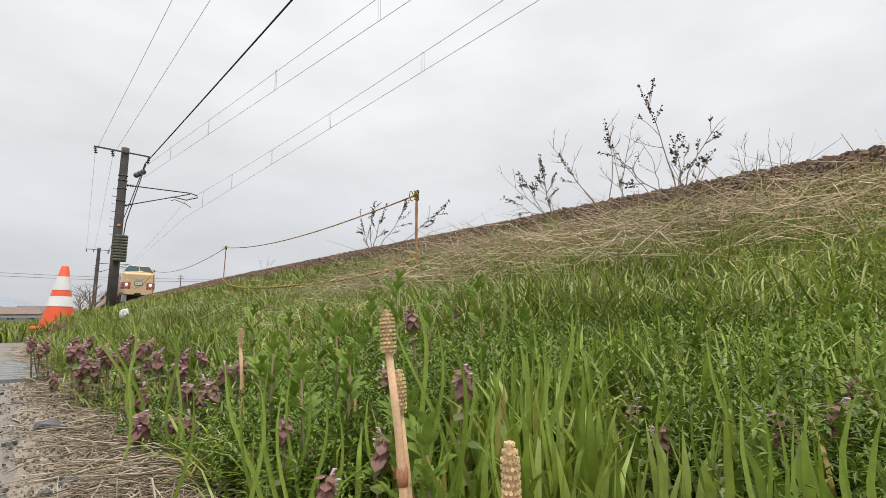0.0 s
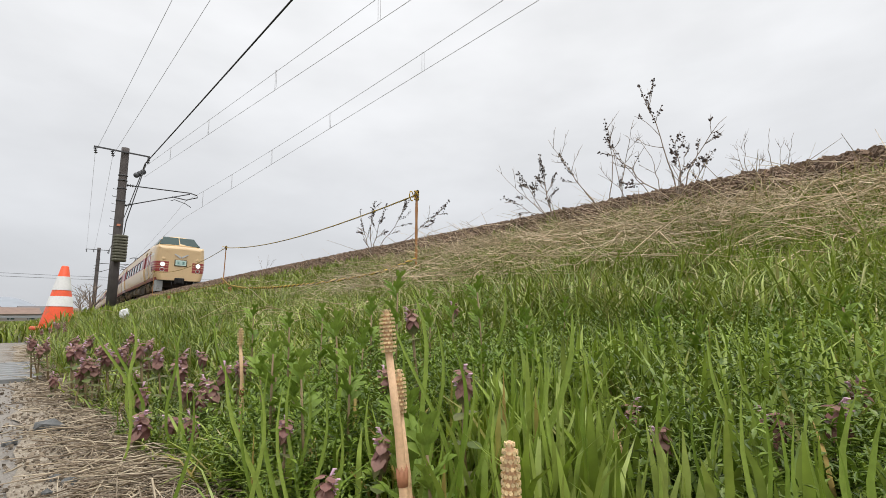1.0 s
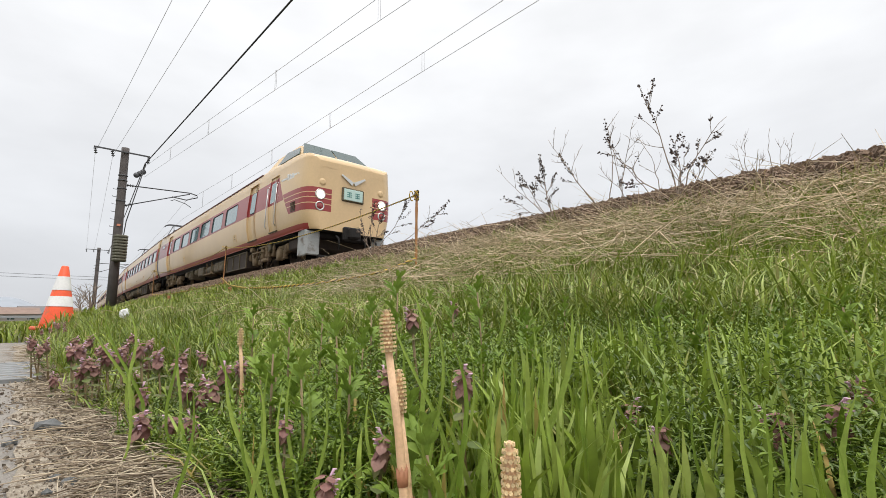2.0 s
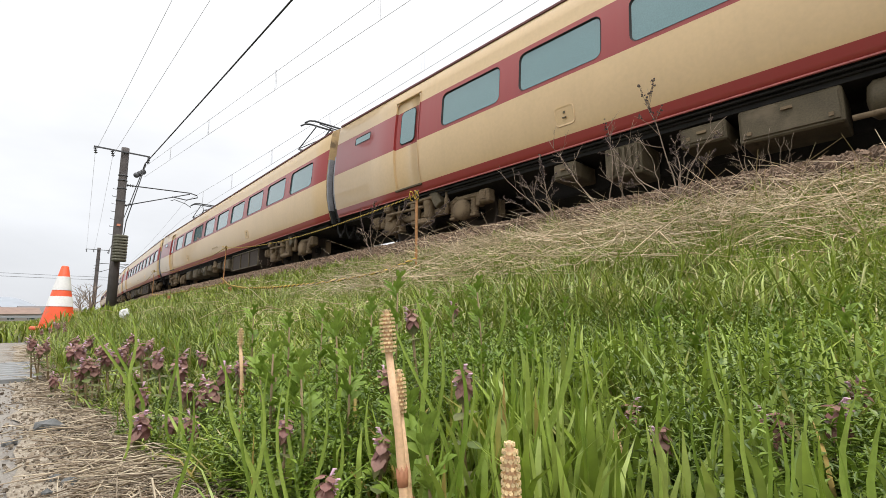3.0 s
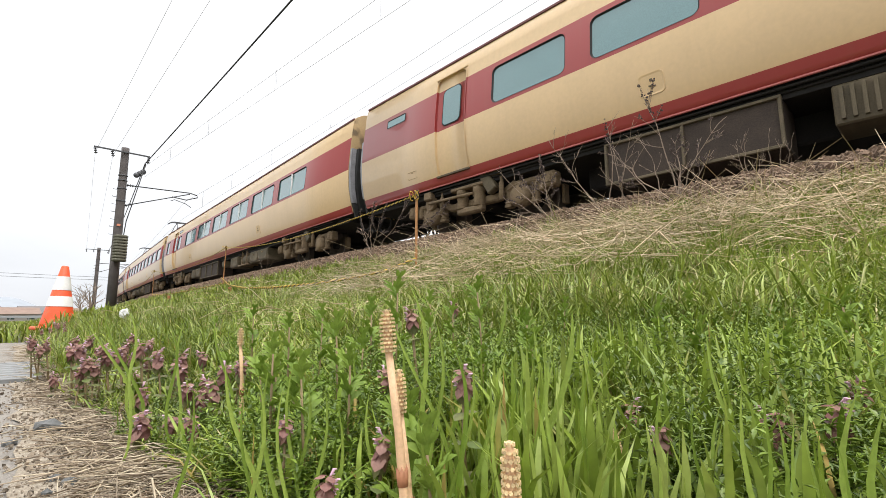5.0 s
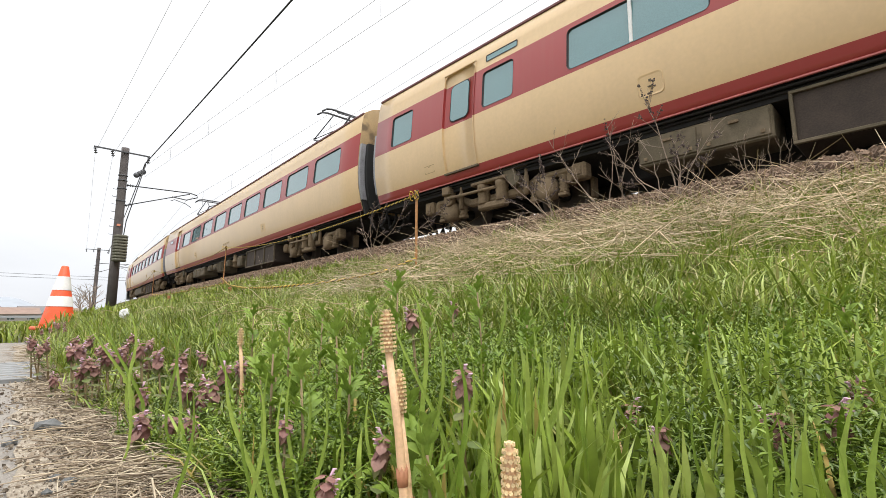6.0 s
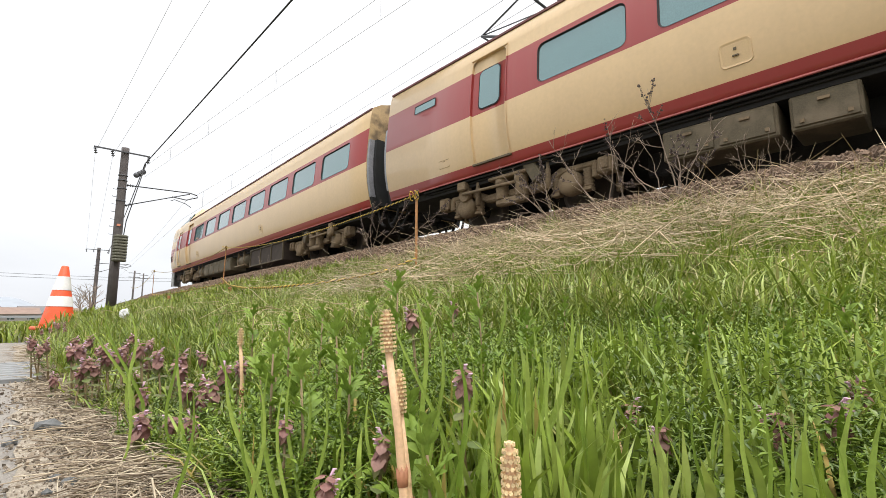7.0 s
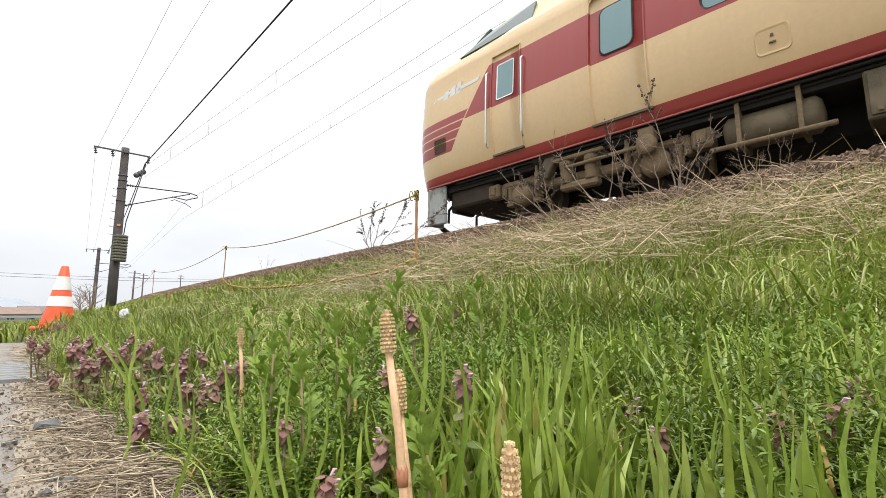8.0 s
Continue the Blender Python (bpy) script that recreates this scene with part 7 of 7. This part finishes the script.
M_BLADE = island_free("broad_blade_green", ((0.15, 0.235, 0.025), (0.33, 0.43, 0.085)), 0.34)
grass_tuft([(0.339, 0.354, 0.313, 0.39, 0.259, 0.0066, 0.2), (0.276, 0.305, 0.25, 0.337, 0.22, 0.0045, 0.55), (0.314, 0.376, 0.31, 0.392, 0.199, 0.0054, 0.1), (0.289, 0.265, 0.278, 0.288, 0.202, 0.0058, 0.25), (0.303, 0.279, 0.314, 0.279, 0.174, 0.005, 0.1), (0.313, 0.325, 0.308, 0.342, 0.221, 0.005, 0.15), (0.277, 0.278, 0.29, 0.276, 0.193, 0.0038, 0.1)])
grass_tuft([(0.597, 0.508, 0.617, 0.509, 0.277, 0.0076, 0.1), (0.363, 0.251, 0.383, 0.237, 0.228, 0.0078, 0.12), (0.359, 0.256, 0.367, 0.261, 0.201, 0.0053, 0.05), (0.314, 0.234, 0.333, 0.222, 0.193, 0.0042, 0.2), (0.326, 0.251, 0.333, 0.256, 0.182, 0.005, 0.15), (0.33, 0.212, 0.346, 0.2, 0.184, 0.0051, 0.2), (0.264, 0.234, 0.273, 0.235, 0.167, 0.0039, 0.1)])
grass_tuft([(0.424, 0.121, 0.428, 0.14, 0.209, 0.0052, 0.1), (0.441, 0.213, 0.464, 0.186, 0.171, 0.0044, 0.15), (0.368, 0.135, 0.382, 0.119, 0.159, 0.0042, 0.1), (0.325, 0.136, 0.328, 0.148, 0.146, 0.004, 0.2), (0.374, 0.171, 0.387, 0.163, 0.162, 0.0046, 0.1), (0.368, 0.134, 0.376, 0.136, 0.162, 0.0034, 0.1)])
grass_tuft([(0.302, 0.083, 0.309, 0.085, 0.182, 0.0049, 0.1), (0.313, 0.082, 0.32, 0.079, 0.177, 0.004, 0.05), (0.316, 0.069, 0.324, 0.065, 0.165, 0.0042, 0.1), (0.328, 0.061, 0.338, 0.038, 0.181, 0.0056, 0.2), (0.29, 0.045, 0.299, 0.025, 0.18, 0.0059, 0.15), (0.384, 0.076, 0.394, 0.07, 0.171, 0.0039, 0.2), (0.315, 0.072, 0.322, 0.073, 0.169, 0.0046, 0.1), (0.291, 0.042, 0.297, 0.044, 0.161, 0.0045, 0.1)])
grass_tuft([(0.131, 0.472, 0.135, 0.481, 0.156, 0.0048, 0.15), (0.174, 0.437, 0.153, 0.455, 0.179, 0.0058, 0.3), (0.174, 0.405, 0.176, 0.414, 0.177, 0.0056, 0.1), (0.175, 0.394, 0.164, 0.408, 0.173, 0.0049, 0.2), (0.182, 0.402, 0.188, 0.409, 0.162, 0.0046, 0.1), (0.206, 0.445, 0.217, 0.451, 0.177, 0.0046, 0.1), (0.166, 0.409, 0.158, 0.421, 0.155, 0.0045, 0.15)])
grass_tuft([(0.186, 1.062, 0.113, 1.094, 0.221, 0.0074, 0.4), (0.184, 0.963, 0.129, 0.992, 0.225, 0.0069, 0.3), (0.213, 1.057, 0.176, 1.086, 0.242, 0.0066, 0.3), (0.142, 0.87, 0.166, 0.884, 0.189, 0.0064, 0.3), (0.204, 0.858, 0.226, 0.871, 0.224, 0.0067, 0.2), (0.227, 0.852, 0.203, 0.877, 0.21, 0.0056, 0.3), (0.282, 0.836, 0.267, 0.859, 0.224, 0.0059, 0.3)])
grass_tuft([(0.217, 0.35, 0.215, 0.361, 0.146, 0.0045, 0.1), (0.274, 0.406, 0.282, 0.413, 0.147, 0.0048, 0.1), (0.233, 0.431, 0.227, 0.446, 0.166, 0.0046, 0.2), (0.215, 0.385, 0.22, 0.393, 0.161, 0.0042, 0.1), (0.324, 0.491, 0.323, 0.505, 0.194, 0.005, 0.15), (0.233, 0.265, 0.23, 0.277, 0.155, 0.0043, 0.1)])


TAN = "pale tan fertile horsetail shoot with a ripe spore cone"
horsetail((0.200, 0.246, 0), (0.198, 0.271, 0.2255), 0.030, 0.0056, 11, TAN)
horsetail((0.216, 0.266, 0), (0.214, 0.277, 0.1830), 0.031, 0.0050, 11, TAN)
horsetail((0.212, 0.172, 0), (0.213, 0.175, 0.1520), 0.036, 0.0055, 9, "short brown unripe horsetail shoot among grass")
horsetail((0.266, 0.722, 0), (0.263, 0.724, 0.206), 0.026, 0.0048, 11, TAN)
horsetail((0.893, 0.417, 0), (0.893, 0.417, 0.190), 0.030, 0.0045, 11, TAN)
horsetail((0.42, 0.20, 0), (0.41, 0.22, 0.12), 0.026, 0.0045, 11, TAN)
plant_nettles()


def dry_shrub(base_y, tips, seed, seeds, label, r=0.006, x=4.6, forks=4):
    """Dead branching weed: stems that bow to their tips (y, z), long side branches with twigs, and dark seed clusters."""
    rng = random.Random(seed)
    g = ground_z(x, base_y)
    t = thing("dry_weed", label, "dry plant", Matrix.Translation((x, base_y, g)), "dead weeds on the crest")
    heads = []

    def limb(bm, a, b, r0, r1, n, bow):
        d = b - a
        side = Vector((0, -d.z, d.y)).normalized() * d.length * bow
        pts = []
        for k in range(n + 1):
            f = k / n
            j = Vector((rng.uniform(-1, 1), rng.uniform(-1, 1), rng.uniform(-1, 1))) * d.length * (0.016 if 0 < k < n else 0)
            pts.append(a + d * f + side * 4 * (f - f * f) + j)
        tube(bm, pts, [r0 + (r1 - r0) * k / n for k in range(n + 1)], 5)
        return pts

    for ty, tz in tips:
        tip = Vector((rng.uniform(-0.12, 0.12), ty - base_y, tz - g))
        bm = bmesh.new()
        pts = limb(bm, Vector((rng.uniform(-0.03, 0.03), rng.uniform(-0.03, 0.03), -0.02)), tip, r, r * 0.3, 9, rng.uniform(-0.05, 0.10) * (1 if tip.y > 0 else -1))
        part("stalk", bm, M_TWIG, t)
        bm = bmesh.new()
        whole = tip.length
        for q in range(forks):
            k = rng.randint(3, 8)
            way = (pts[k] - pts[k - 1]).normalized()
            out = rng.choice((-1, 1)) * rng.uniform(0.5, 1.1)
            d = (way + Vector((rng.uniform(-0.5, 0.5), out * way.z, -out * way.y * 0.6))).normalized()
            end = pts[k] + d * whole * rng.uniform(0.14, 0.36) * (1.25 - k / 12)
            side = limb(bm, pts[k], end, r * 0.5, r * 0.22, 5, rng.uniform(-0.08, 0.08))
            for m in (2, 3, 4):
                if rng.random() < 0.75:
                    d2 = (d + Vector((rng.uniform(-0.5, 0.5), rng.uniform(-0.9, 0.9), rng.uniform(-0.1, 0.9)))).normalized()
                    e2 = side[m] + d2 * rng.uniform(0.03, 0.10)
                    limb(bm, side[m], e2, r * 0.3, r * 0.16, 2, 0.0)
                    if rng.random() < seeds * 0.5:
                        heads.append((side[m], e2))
            if rng.random() < seeds:
                heads.append((side[2], side[5]))
        tagged(part("twig", bm, M_TWIG, t), kind="stuff")
        if rng.random() < seeds * 1.8:
            heads.append((pts[6], pts[9]))
    for a, b in heads:
        bm = bmesh.new()
        for k in range(max(6, int((b - a).length * 110))):
            c = a.lerp(b, rng.random()) + Vector([rng.gauss(0, 0.010) for _ in range(3)])
            v, f = stone_shape(rng, rng.uniform(0.004, 0.012))
            vs = [bm.verts.new(c + Vector(p)) for p in v]
            for q in f:
                bm.faces.new([vs[i] for i in q])
        tagged(part("seed_head", bm, M_SEED, t, "dark dried seed head"), kind="stuff")


DARK = "dead branching weed with dark seed clusters on the ballast edge"
PALE = "bare pale dead weed with thin forked stalks"
dry_shrub(2.39, [(3.01, 2.28), (2.40, 2.40), (2.96, 2.12)], 1, 0.22, DARK, 0.0065)
dry_shrub(2.17, [(2.32, 2.12), (2.0, 2.21)], 2, 0.0, PALE, 0.006)
dry_shrub(1.67, [(1.92, 2.55), (2.35, 2.13), (1.71, 1.97)], 3, 0.5, DARK, 0.0075, forks=5)
dry_shrub(1.80, [(2.23, 1.97), (2.02, 2.06)], 4, 0.0, PALE, 0.0055)
dry_shrub(1.62, [(1.19, 2.0), (1.53, 1.86), (1.32, 1.72)], 5, 0.45, DARK, 0.007, forks=5)
dry_shrub(2.99, [(3.95, 2.18), (3.24, 2.2), (3.12, 2.0), (3.79, 1.75), (3.45, 2.0)], 6, 0.3, DARK, 0.006, forks=5)
dry_shrub(1.03, [(1.05, 1.77), (1.14, 1.72), (0.98, 1.62)], 7, 0.0, PALE, 0.004)
dry_shrub(0.89, [(0.86, 1.76)], 8, 0.0, "single thin dead stalk on the crest", 0.004, forks=0)
dry_shrub(0.83, [(0.78, 1.67), (0.70, 1.66)], 9, 0.0, PALE, 0.0038, forks=2)
dry_shrub(6.75, [(7.18, 2.03), (6.6, 2.21), (5.78, 2.12), (4.94, 1.85), (6.2, 2.1), (7.0, 1.8)], 10, 0.5, DARK, 0.0075, x=4.63, forks=5)
dry_shrub(11.2, [(11.6, 1.75), (11.0, 1.72), (10.7, 1.6)], 11, 0.0, PALE, 0.005, x=4.55, forks=2)


def litter():
    bm = bmesh.new()
    bmesh.ops.create_icosphere(bm, subdivisions=2, radius=1.0)
    for v in bm.verts:
        k = 1 + 0.5 * noise.noise(v.co * 2.3)
        v.co = Vector((v.co.x * 0.045 * k, v.co.y * 0.035 * k, v.co.z * 0.05 * k))
    ob = mesh_object("plastic_scrap", bm, M_WHITE)
    ob.matrix_basis = pose(0.86, 5.4, ground_z(0.86, 5.4) + 0.12, 10, 20, 30)
    tagged(ob, "crumpled white plastic scrap caught in the weeds", "litter")


litter()


def motions():
    times = [0.2 * k for k in range(41)]
    for car, offset, turned in COACHES:
        walk(car, [(t, coach_pose(NOSE_AT - SPEED * (t - NOSE_TIME) + offset, turned)) for t in times])


motions()
